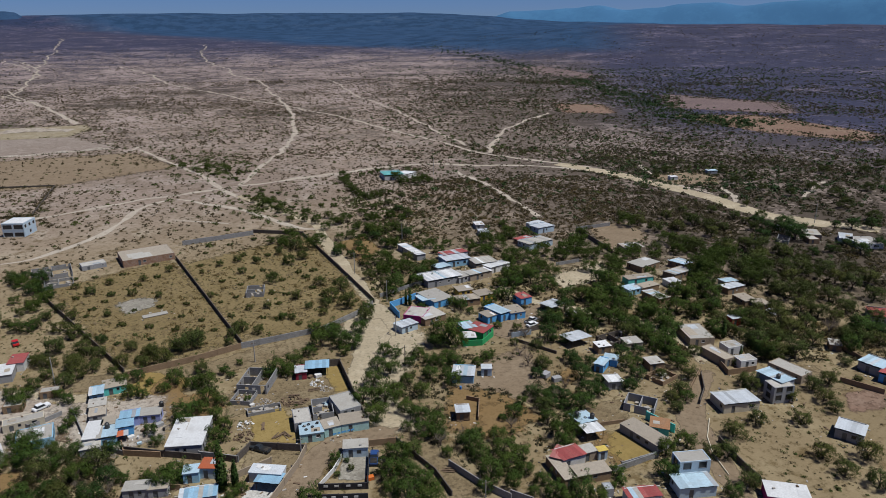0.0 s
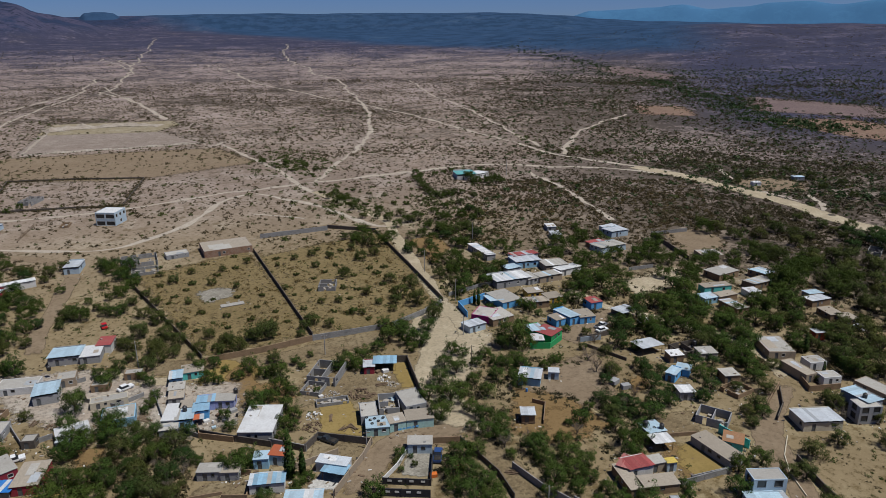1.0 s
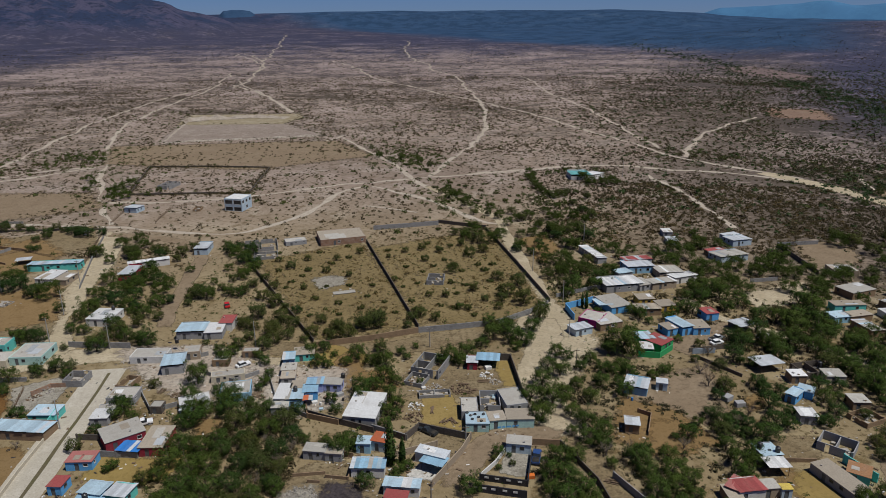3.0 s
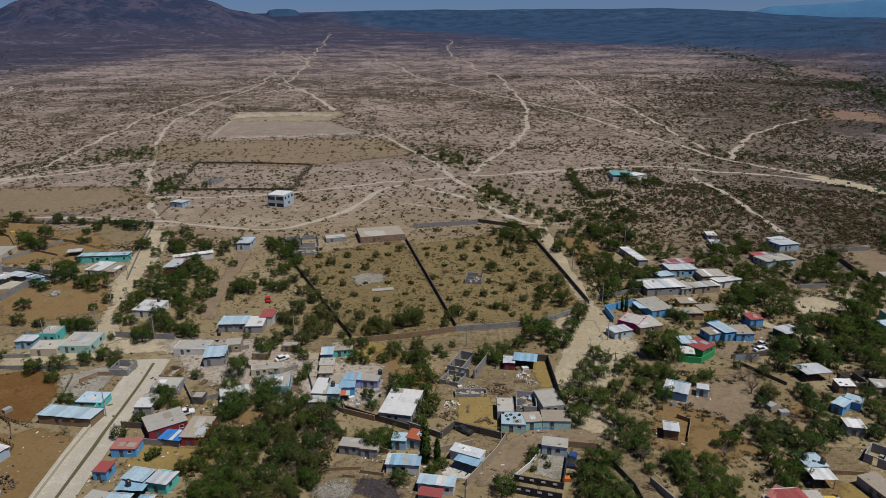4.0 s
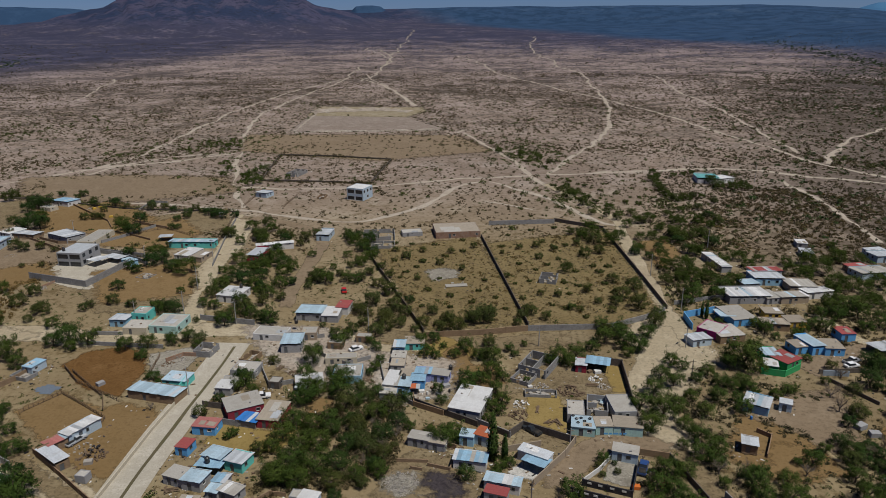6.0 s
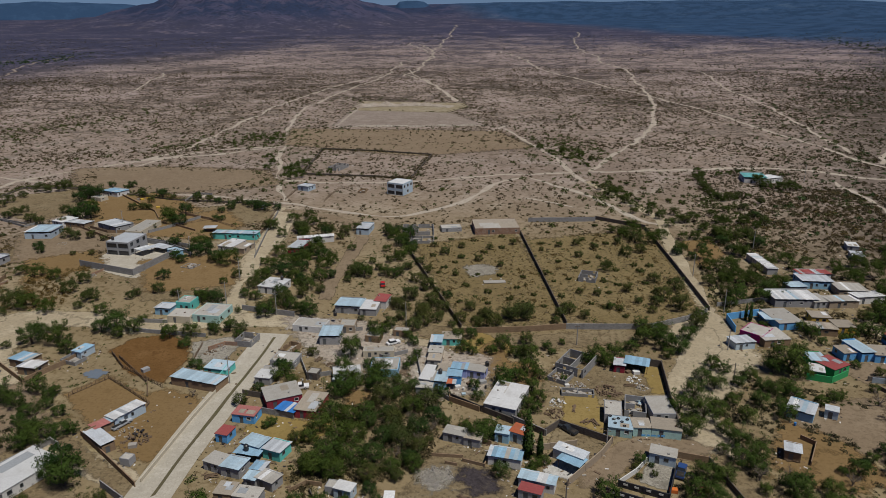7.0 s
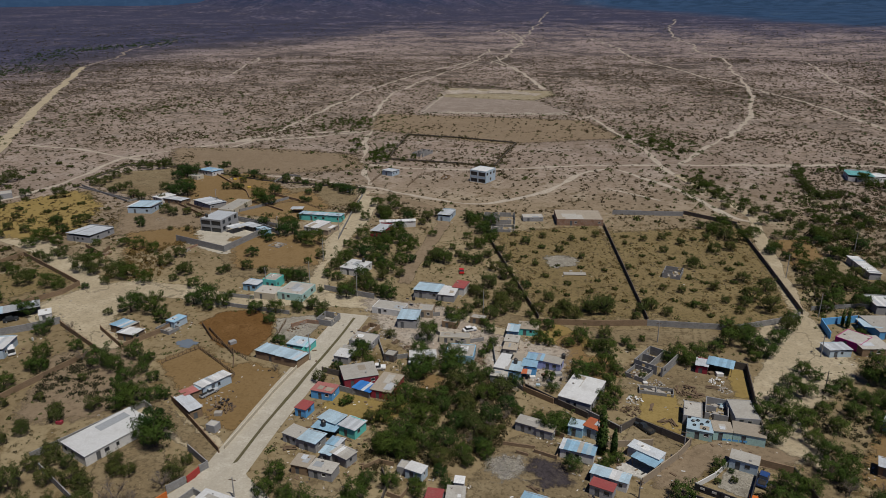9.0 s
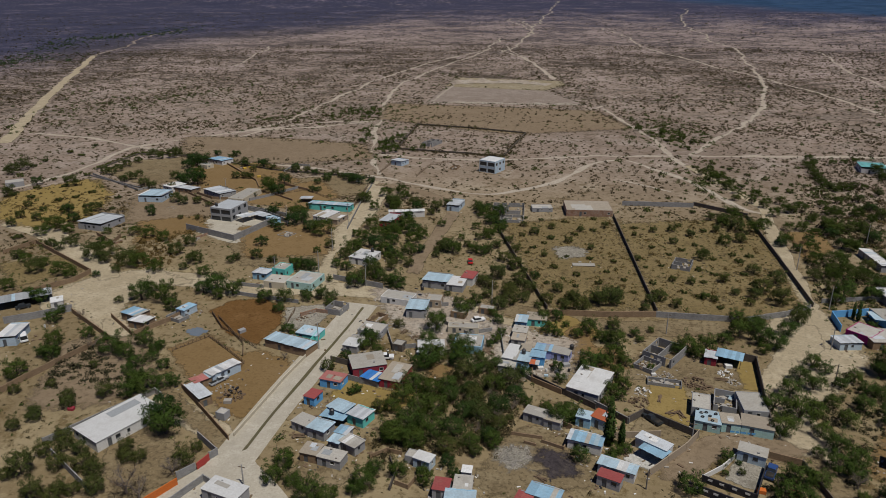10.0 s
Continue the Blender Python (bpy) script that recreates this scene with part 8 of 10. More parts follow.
tree("olive", -36.9, 148.1, 3.4); tree("olive", -34.3, 155.9, 2.0)
tree("tree", -28.9, 121.7, 2.9); tree("tree", -28.9, 144.5, 3.8); tree("tree", -19.8, 140.5, 2.0); tree("tree", -24.0, 122.0, 1.7)
tree("tree", -39.6, 142.0, 3.1)
tree("bare", -28.0, 140.7, 2.0); tree("bare", -22.6, 137.3, 2.0); tree("bare", -28.8, 126.5, 1.9); tree("bare", -22.7, 145.1, 1.8)
tree("bare", -25.1, 133.1, 1.9)
tree("olive", 113.4, 108.2, 3.4); tree("olive", 106.1, 101.9, 2.9); tree("olive", 103.2, 92.1, 3.1); tree("olive", 125.9, 94.2, 3.1)
tree("olive", 134.9, 90.4, 3.5); tree("olive", 125.3, 87.9, 3.0); tree("olive", 128.3, 82.4, 3.3); tree("olive", 132.5, 106.6, 2.9)
tree("olive", 122.4, 110.5, 2.9)
tree("tree", -14.7, 158.0, 2.2); tree("tree", -13.4, 152.7, 2.1); tree("tree", -9.4, 154.8, 1.2); tree("tree", -11.9, 135.3, 3.6)
tree("tree", -9.7, 138.4, 3.4); tree("tree", -15.0, 139.5, 2.0); tree("tree", -7.6, 136.4, 2.5); tree("tree", -0.9, 150.6, 2.4)
tree("tree", 0.0, 158.6, 2.8); tree("tree", 1.6, 153.6, 2.7); tree("tree", -1.2, 145.5, 2.3); tree("tree", 1.2, 148.9, 2.1)
tree("tree", -5.7, 123.2, 2.6); tree("tree", 1.6, 126.9, 1.9); tree("tree", 3.3, 128.3, 1.9); tree("tree", 0.6, 124.7, 1.8)
tree("tree", 8.3, 165.4, 1.3)
tree("olive", -11.8, 194.3, 4.3); tree("olive", -15.9, 201.9, 2.6); tree("olive", -7.2, 201.0, 4.1); tree("olive", -2.4, 207.3, 3.1)
tree("olive", -23.2, 197.2, 3.0); tree("olive", -21.0, 207.2, 2.7); tree("olive", -16.9, 195.3, 2.6); tree("olive", -34.1, 193.7, 3.3)
tree("olive", -36.9, 190.3, 3.6); tree("olive", -41.9, 196.8, 2.6); tree("olive", -44.3, 191.3, 2.9); tree("olive", -33.1, 208.4, 2.7)
tree("olive", -35.8, 202.5, 3.0); tree("olive", -41.7, 204.2, 2.3); tree("olive", -46.1, 207.2, 2.7); tree("olive", -30.0, 201.2, 1.9)
tree("olive", -25.3, 193.9, 1.8); tree("olive", -2.1, 185.4, 2.8); tree("olive", -3.1, 177.2, 2.0); tree("olive", -48.9, 188.4, 2.5)
tree("olive", -54.4, 194.9, 1.5); tree("olive", -34.0, 219.2, 2.0); tree("olive", -38.3, 221.3, 1.6); tree("olive", 8.0, 206.4, 2.7)
tree("olive", 6.4, 200.7, 1.9); tree("olive", 9.7, 211.7, 2.3)
tree("cypress", -0.2, 130.0, 1.47)
tree("cypress", 2.5, 130.7, 0.83)
tree("cypress", 2.3, 130.8, 0.82)
tree("cypress", 65.9, 211.7, 0.68)
tree("cypress", 66.9, 210.3, 0.77)
tree("cypress", 148.8, 151.4, 0.87)
tree("cypress", 142.7, 137.8, 0.62)
tree("cypress", 171.0, 194.8, 0.72)
tree("olive", 47.9, 233.3, 3.9); tree("olive", 42.4, 224.7, 4.2); tree("olive", 46.7, 216.6, 4.4); tree("olive", 41.9, 240.3, 3.1)
tree("olive", 49.6, 203.4, 3.9); tree("olive", 39.6, 219.0, 2.8); tree("olive", 40.4, 285.9, 4.6)
tree("olive", 36.7, 296.1, 3.7); tree("olive", 41.1, 272.7, 3.4); tree("olive", 32.8, 282.1, 2.5); tree("olive", 15.7, 278.4, 2.5)
tree("olive", 16.1, 264.1, 2.4); tree("olive", 22.6, 274.7, 2.5); tree("olive", 26.5, 254.1, 2.3); tree("olive", 8.5, 275.7, 2.0)
tree("olive", 20.9, 225.4, 2.1); tree("olive", 31.3, 230.0, 2.5); tree("olive", 34.0, 220.3, 2.0); tree("olive", 27.4, 213.1, 2.0)
tree("olive", 15.6, 205.8, 2.3); tree("olive", 11.2, 209.3, 3.1); tree("olive", -3.5, 202.9, 4.5); tree("olive", -8.0, 203.3, 2.6)
tree("olive", -15.0, 201.2, 2.6); tree("olive", -18.4, 198.0, 1.9); tree("olive", -13.8, 248.9, 1.8); tree("olive", -19.4, 268.7, 1.9)
tree("olive", -10.4, 275.8, 2.0); tree("olive", -30.9, 268.7, 1.9); tree("olive", -36.7, 260.2, 2.8); tree("olive", -22.8, 254.4, 2.3)
tree("olive", -42.4, 268.8, 1.9); tree("olive", -29.7, 237.2, 1.7); tree("olive", 1.4, 269.4, 1.4); tree("olive", 3.3, 242.8, 1.8)
tree("olive", 15.0, 226.1, 1.7); tree("olive", 38.1, 198.7, 2.6); tree("olive", 33.4, 196.7, 2.6); tree("olive", 31.9, 298.3, 2.6)
tree("olive", 37.7, 213.0, 2.0)
tree("shrub", -40.9, 257.2, 1.9); tree("shrub", -34.8, 244.7, 1.8); tree("shrub", -29.7, 256.8, 2.3); tree("shrub", -21.3, 263.8, 1.9)
tree("shrub", -13.3, 238.7, 1.7); tree("shrub", -24.7, 227.6, 2.1); tree("shrub", -16.4, 222.4, 2.0); tree("shrub", -8.5, 217.4, 2.0)
tree("shrub", -31.3, 250.9, 1.6); tree("shrub", -36.2, 239.0, 1.5); tree("shrub", -5.0, 238.7, 1.7); tree("shrub", -0.8, 222.5, 1.6)
tree("shrub", -21.6, 238.9, 1.5); tree("shrub", -14.9, 270.7, 1.9); tree("shrub", -25.2, 213.0, 1.6); tree("shrub", 1.4, 278.1, 1.7)
tree("shrub", 8.0, 256.9, 1.8); tree("shrub", 11.6, 238.7, 1.5); tree("shrub", 19.0, 256.8, 1.8); tree("shrub", 24.0, 238.4, 2.0)
tree("shrub", 29.4, 250.4, 1.8); tree("shrub", 18.3, 217.5, 1.6); tree("shrub", 36.7, 256.5, 2.1); tree("shrub", 25.0, 227.5, 1.7)
tree("shrub", 18.5, 285.5, 2.0); tree("shrub", 24.0, 263.6, 1.7); tree("shrub", 8.9, 222.5, 1.6); tree("shrub", 28.7, 208.1, 1.6)
tree("shrub", 38.5, 238.2, 2.0); tree("shrub", -15.8, 212.9, 1.6); tree("shrub", -6.8, 227.9, 1.5); tree("shrub", 3.0, 212.9, 1.4)
tree("shrub", -36.7, 278.6, 1.5); tree("shrub", -43.8, 278.4, 1.8); tree("shrub", -27.2, 278.3, 1.7); tree("shrub", -15.6, 285.9, 1.8)
tree("shrub", 4.0, 294.1, 1.6); tree("shrub", 14.4, 302.5, 1.6); tree("shrub", 25.0, 306.6, 1.9); tree("shrub", 27.9, 281.5, 2.0)
tree("shrub", 33.9, 270.3, 1.9); tree("shrub", 14.3, 250.8, 1.4); tree("shrub", 6.3, 236.1, 1.3); tree("shrub", 38.1, 250.0, 2.3)
tree("shrub", 42.3, 256.5, 2.1); tree("shrub", 40.4, 229.9, 1.9); tree("shrub", 28.9, 235.5, 1.9); tree("shrub", 22.9, 214.9, 1.8)
tree("dark", -29.9, 216.2, 2.4); tree("dark", -54.5, 278.9, 4.5); tree("dark", -56.2, 268.9, 3.9); tree("dark", -50.6, 262.8, 3.3)
tree("dark", -63.3, 280.8, 3.6); tree("dark", -60.8, 286.6, 2.6)
tree("olive", -37.9, 223.3, 3.7); tree("olive", -42.8, 229.1, 3.4); tree("olive", -34.3, 211.2, 3.5); tree("olive", -42.0, 213.0, 4.0)
tree("olive", -29.8, 205.0, 3.1); tree("olive", -35.3, 199.7, 3.8); tree("olive", -44.3, 205.1, 3.1); tree("olive", -30.6, 197.1, 2.6)
tree("olive", -62.4, 236.0, 2.6); tree("olive", -65.7, 232.5, 3.1); tree("olive", -59.1, 239.5, 2.2); tree("olive", -50.0, 235.2, 3.0)
tree("olive", -48.0, 241.6, 2.7); tree("olive", -56.7, 248.4, 2.3); tree("olive", -54.5, 253.8, 2.8); tree("olive", -44.8, 247.6, 2.7)
tree("olive", -40.3, 238.7, 2.6); tree("olive", -68.4, 231.2, 2.2)
far_tree("tree", 56.7, 274.0, 4.0); far_tree("tree", 66.2, 293.7, 3.2); far_tree("tree", 70.1, 288.9, 2.6); far_tree("tree", 77.4, 291.8, 4.3)
far_tree("tree", 86.2, 299.1, 3.8); far_tree("tree", 88.5, 288.7, 3.7); far_tree("tree", 79.9, 273.3, 4.0); far_tree("tree", 70.7, 254.6, 5.2)
far_tree("tree", 76.6, 243.5, 4.1); far_tree("tree", 72.3, 244.3, 4.6); tree("tree", 78.7, 236.0, 4.0); far_tree("tree", 84.8, 240.3, 4.1)
tree("tree", 74.9, 227.9, 3.9); tree("tree", 67.0, 227.1, 4.3); far_tree("tree", 65.8, 241.7, 3.6); far_tree("tree", 64.1, 256.1, 3.8)
far_tree("tree", 64.8, 268.0, 3.4); far_tree("tree", 95.6, 260.2, 3.4); far_tree("tree", 94.9, 268.6, 3.5); far_tree("tree", 102.0, 266.9, 3.0)
tree("tree", 83.6, 230.7, 2.2); far_tree("tree", 88.2, 264.0, 3.0); tree("tree", 63.2, 221.3, 3.3); far_tree("tree", 52.2, 293.5, 3.7)
far_tree("tree", 46.9, 284.8, 4.6); far_tree("tree", 60.8, 292.4, 2.6); far_tree("tree", 58.2, 311.0, 3.3); far_tree("tree", 41.7, 297.5, 3.7)
far_tree("tree", 35.8, 291.1, 3.6); far_tree("tree", 40.8, 308.0, 3.3)
tree("tree", 51.8, 209.5, 3.2); tree("tree", 36.4, 195.1, 4.1); tree("tree", 32.0, 190.0, 4.3); tree("tree", 37.5, 187.9, 4.3)
tree("tree", 41.2, 185.5, 3.6); tree("tree", 27.7, 185.6, 2.8); tree("tree", 22.6, 179.2, 3.4); tree("tree", 17.7, 177.1, 3.7)
tree("tree", 15.2, 175.9, 2.7); tree("tree", 20.4, 175.2, 3.0); tree("tree", 32.2, 200.4, 3.0); tree("tree", 24.6, 214.2, 2.0)
tree("tree", 37.8, 182.2, 2.5)
tree("tree", 35.6, 153.4, 4.3); tree("tree", 40.7, 161.4, 3.8); tree("tree", 40.9, 151.0, 4.6); tree("tree", 36.8, 144.5, 4.1)
tree("tree", 46.8, 166.1, 3.6); tree("tree", 48.4, 177.3, 3.1); tree("tree", 51.2, 175.2, 2.4); tree("tree", 53.4, 168.8, 2.4)
tree("tree", 57.2, 172.5, 2.7); tree("tree", 58.9, 167.7, 3.0); tree("tree", 61.5, 165.3, 2.7); tree("tree", 49.6, 159.5, 2.6)
tree("tree", 51.0, 151.9, 3.1); tree("tree", 56.1, 159.6, 3.2); tree("tree", 44.8, 154.3, 3.1); tree("tree", 44.4, 145.6, 3.0)
tree("tree", 46.7, 141.7, 3.2); tree("tree", 49.7, 137.6, 3.5); tree("tree", 42.6, 137.9, 2.0); tree("tree", 45.5, 133.8, 3.7)
tree("tree", 48.0, 131.2, 2.8); tree("tree", 68.0, 178.0, 6.0); tree("tree", 64.3, 177.7, 4.2); tree("tree", 70.8, 175.7, 3.9)
tree("tree", 74.0, 188.5, 3.4); tree("tree", 65.0, 163.5, 3.0); tree("tree", 60.8, 159.0, 2.3); tree("tree", 64.6, 166.9, 3.4)
tree("tree", 71.3, 162.0, 2.4); tree("tree", 74.9, 164.3, 2.4); tree("tree", 77.5, 166.1, 1.7); tree("tree", 87.3, 183.3, 1.9)
tree("tree", 81.8, 200.6, 3.2); tree("tree", 83.3, 196.8, 2.0); tree("tree", 69.1, 204.8, 2.0); tree("tree", 80.2, 204.5, 2.8)
tree("tree", 90.0, 198.1, 2.8); tree("tree", 94.1, 202.5, 2.4); tree("tree", 100.9, 203.3, 3.7); tree("tree", 97.8, 205.9, 2.9)
tree("tree", 107.9, 212.9, 3.5); tree("tree", 104.3, 215.0, 3.0)
tree("tree", 36.7, 127.7, 3.5); tree("tree", 40.6, 127.6, 3.3); tree("tree", 33.8, 122.3, 3.4); tree("tree", 37.3, 121.2, 3.2)
tree("tree", 39.4, 116.4, 3.1); tree("tree", 34.7, 113.2, 4.3); tree("tree", 38.5, 110.3, 3.7); tree("tree", 32.4, 117.5, 2.6)
tree("tree", 41.3, 114.8, 1.8); tree("tree", 47.8, 125.0, 1.9); tree("tree", 53.6, 125.8, 3.6); tree("tree", 54.4, 121.2, 3.3)
tree("tree", 53.9, 114.2, 3.9); tree("tree", 59.7, 120.9, 3.8); tree("tree", 58.2, 114.9, 3.7); tree("tree", 62.7, 118.3, 3.0)
tree("tree", 57.2, 110.0, 2.6); tree("tree", 50.9, 110.4, 2.6); tree("tree", 61.3, 112.8, 2.4); tree("tree", 60.9, 126.3, 2.8)
tree("tree", 56.0, 128.1, 2.8); tree("tree", 59.7, 105.9, 1.8); tree("tree", 62.9, 103.5, 3.1); tree("tree", 62.7, 107.9, 2.6)
tree("tree", 64.4, 101.5, 2.6); tree("tree", 68.8, 133.6, 3.0); tree("tree", 73.7, 138.7, 1.8); tree("tree", 65.8, 133.6, 1.5)
tree("tree", 80.4, 126.4, 3.0); tree("tree", 75.2, 122.7, 3.4); tree("tree", 79.3, 122.0, 2.6); tree("tree", 74.2, 118.5, 3.1)
tree("tree", 75.5, 128.6, 2.7); tree("tree", 74.7, 116.8, 2.2); tree("tree", 70.8, 99.1, 2.6); tree("tree", 79.5, 105.0, 2.2)
tree("tree", 76.1, 102.0, 1.3); tree("tree", 78.6, 102.6, 1.9)
tree("dark", 114.0, 187.0, 4.0); tree("dark", 103.8, 176.5, 3.8); tree("dark", 97.9, 169.5, 4.0); tree("dark", 103.1, 182.6, 3.1)
tree("dark", 97.2, 154.9, 3.1); tree("dark", 94.3, 144.2, 3.9); tree("dark", 91.0, 135.9, 3.8); tree("dark", 97.1, 151.7, 2.7)
tree("dark", 94.3, 135.7, 2.9); tree("dark", 101.1, 150.6, 2.4); tree("dark", 101.7, 165.8, 2.5); tree("dark", 99.0, 167.9, 1.8)
tree("dark", 84.8, 136.7, 2.5); tree("dark", 83.7, 140.5, 2.2); tree("dark", 79.1, 138.2, 3.1); tree("dark", 83.8, 150.2, 2.3)
tree("dark", 109.2, 139.6, 3.0); tree("dark", 104.4, 135.3, 2.6); tree("dark", 113.9, 146.1, 2.1); tree("dark", 112.7, 152.6, 3.2)
tree("dark", 117.9, 151.6, 2.5); tree("dark", 98.0, 141.4, 2.3); tree("dark", 78.0, 142.3, 2.5); tree("dark", 79.9, 135.3, 2.8)
tree("dark", 82.9, 133.4, 2.1); tree("dark", 71.3, 137.0, 1.5)
tree("tree", 105.9, 180.3, 3.8); tree("tree", 112.1, 176.8, 4.6); tree("tree", 119.9, 179.1, 4.3); tree("tree", 122.2, 172.9, 4.7)
tree("tree", 125.1, 167.7, 4.2); tree("tree", 125.1, 158.9, 4.1); tree("tree", 126.2, 154.9, 3.7); tree("tree", 126.6, 150.2, 4.0)
tree("tree", 123.2, 140.7, 3.5); tree("tree", 135.6, 159.1, 4.2); tree("tree", 137.7, 167.4, 4.4); tree("tree", 135.4, 173.1, 4.4)
tree("tree", 130.8, 179.2, 4.9); tree("tree", 126.5, 186.1, 4.9); tree("tree", 124.1, 193.0, 4.6); tree("tree", 119.0, 195.7, 4.2)
tree("tree", 118.7, 207.3, 4.3); tree("tree", 115.6, 214.6, 4.4); tree("tree", 114.1, 220.8, 4.9); far_tree("tree", 123.3, 224.7, 4.6)
tree("tree", 108.1, 218.2, 4.0); far_tree("tree", 127.1, 218.1, 3.6); far_tree("tree", 139.0, 234.7, 3.9); far_tree("tree", 143.4, 237.8, 5.4)
far_tree("tree", 151.1, 241.8, 6.1); far_tree("tree", 147.6, 231.4, 3.9); far_tree("tree", 143.1, 217.8, 4.2); tree("tree", 139.0, 205.5, 4.5)
tree("tree", 138.8, 198.0, 5.2); tree("tree", 127.8, 191.6, 4.6); tree("tree", 135.0, 188.8, 4.6); tree("tree", 136.1, 183.6, 4.2)
far_tree("tree", 135.1, 242.0, 4.9); far_tree("tree", 127.9, 238.1, 4.3); far_tree("tree", 120.3, 238.3, 5.7); far_tree("tree", 120.4, 254.7, 5.5)
far_tree("tree", 132.8, 269.4, 4.8); far_tree("tree", 120.0, 265.4, 4.6); far_tree("tree", 109.6, 253.8, 3.9); far_tree("tree", 116.3, 235.2, 4.2)
far_tree("tree", 141.4, 269.5, 3.2); far_tree("tree", 138.2, 286.6, 2.8); far_tree("tree", 112.2, 248.0, 4.4); far_tree("tree", 111.1, 263.4, 3.0)
far_tree("tree", 164.6, 259.3, 3.8); far_tree("tree", 153.9, 220.6, 4.3); far_tree("tree", 162.0, 224.8, 4.4); far_tree("tree", 160.7, 235.0, 3.5)
far_tree("tree", 148.2, 208.3, 4.6); far_tree("tree", 171.7, 230.7, 3.6); far_tree("tree", 175.9, 221.3, 3.5); far_tree("tree", 188.5, 223.1, 4.1)
far_tree("tree", 193.3, 236.8, 4.8); far_tree("tree", 197.9, 227.5, 4.3); far_tree("tree", 180.3, 199.8, 6.2); far_tree("tree", 196.7, 209.2, 5.6)
far_tree("tree", 180.7, 193.9, 5.7); far_tree("tree", 168.1, 188.0, 4.5); tree("tree", 167.6, 181.6, 4.9); tree("tree", 157.3, 180.8, 4.3)
tree("tree", 148.6, 172.9, 4.6); tree("tree", 151.2, 167.5, 4.1); tree("tree", 160.0, 169.7, 3.8); tree("tree", 155.0, 183.8, 3.0)
tree("tree", 140.3, 176.8, 4.1); tree("tree", 148.5, 181.5, 2.6)
tree("olive", 207.4, 214.6, 4.7); tree("olive", 194.9, 194.8, 5.9); tree("olive", 206.3, 198.1, 5.6); tree("olive", 191.2, 185.0, 4.7)
tree("olive", 197.6, 183.3, 4.3); tree("olive", 192.2, 172.7, 4.6); tree("olive", 160.8, 160.2, 3.3); tree("olive", 155.3, 161.7, 3.7)
tree("olive", 166.2, 156.2, 4.6); tree("olive", 172.4, 153.2, 5.0); tree("olive", 186.8, 157.8, 4.8); tree("olive", 168.6, 145.0, 5.3)
tree("olive", 159.6, 144.9, 4.7); tree("olive", 153.6, 143.1, 4.6); tree("olive", 152.2, 135.3, 4.9); tree("olive", 158.6, 133.3, 4.6)
tree("olive", 170.0, 137.7, 4.0); tree("olive", 178.7, 147.9, 3.8); tree("olive", 188.7, 152.8, 4.4); tree("olive", 204.3, 162.2, 4.7)
tree("olive", 201.2, 152.8, 4.5); tree("olive", 192.9, 141.6, 4.3); tree("olive", 202.3, 143.2, 4.0); tree("olive", 183.1, 137.3, 3.7)
tree("olive", 184.5, 132.6, 3.7); tree("olive", 189.1, 130.8, 3.8); tree("olive", 231.4, 169.0, 5.1); tree("olive", 221.5, 167.7, 4.4)
tree("olive", 220.7, 174.2, 4.5); tree("olive", 227.0, 184.8, 4.7); tree("olive", 219.0, 188.0, 4.6); tree("olive", 204.6, 179.7, 4.8)
tree("olive", 202.0, 169.5, 4.2); tree("olive", 224.2, 201.3, 4.3); tree("olive", 227.7, 216.9, 3.9); tree("olive", 213.6, 205.5, 4.2)
tree("olive", 219.4, 157.0, 4.3); tree("olive", 191.1, 148.3, 3.5); tree("olive", 153.7, 149.9, 2.8); tree("olive", 161.4, 155.8, 2.9)
tree("olive", 133.2, 145.7, 2.6); tree("olive", 127.5, 143.6, 2.9); tree("olive", 122.1, 134.6, 3.1); tree("olive", 114.1, 128.1, 3.0)
tree("olive", 132.9, 123.5, 3.4); tree("olive", 134.1, 126.7, 3.1); tree("olive", 138.7, 115.9, 2.7); tree("olive", 148.4, 117.9, 3.2)
tree("olive", 155.0, 118.5, 3.3); tree("olive", 146.3, 112.5, 3.1); tree("olive", 144.8, 107.7, 2.7); tree("olive", 141.7, 150.9, 2.3)
tree("olive", 153.4, 154.4, 2.8); tree("olive", 148.0, 153.2, 2.0); tree("olive", 168.8, 124.9, 2.3); tree("olive", 164.0, 117.2, 1.5)
tree("dark", 262.6, 238.9, 4.9); tree("dark", 250.2, 220.6, 6.4); tree("dark", 257.7, 230.8, 4.8); tree("dark", 249.2, 235.6, 4.2)
tree("dark", 251.3, 244.8, 4.3); tree("dark", 284.2, 229.5, 3.2); tree("dark", 289.1, 224.6, 4.5); tree("dark", 297.6, 221.3, 4.5)
tree("dark", 274.3, 198.4, 4.1); tree("dark", 258.9, 195.2, 4.5); tree("dark", 263.1, 205.3, 2.9); tree("dark", 249.9, 202.2, 2.8)
tree("dark", 240.3, 202.0, 2.8)
tree("bare", 85.2, 163.2, 3.1); tree("bare", 84.5, 156.5, 2.7); tree("bare", 92.6, 174.1, 2.2); tree("bare", 82.9, 137.7, 2.2)
tree("bare", 87.9, 142.0, 2.3); tree("bare", 120.4, 176.4, 2.7); tree("bare", 47.9, 129.1, 2.5); tree("bare", 42.4, 137.2, 1.4)
tree("bare", 181.8, 142.2, 3.8); tree("bare", 174.4, 133.6, 2.8); tree("bare", 130.9, 119.3, 2.4); tree("bare", 53.6, 129.3, 2.5)
tree("bare", 157.2, 256.5, 2.1); tree("bare", 71.3, 197.0, 1.5)
tree("olive", 87.8, 154.4, 3.4); tree("olive", 92.0, 165.5, 2.5); tree("olive", 102.6, 103.2, 2.9); tree("olive", 110.4, 126.8, 2.6)
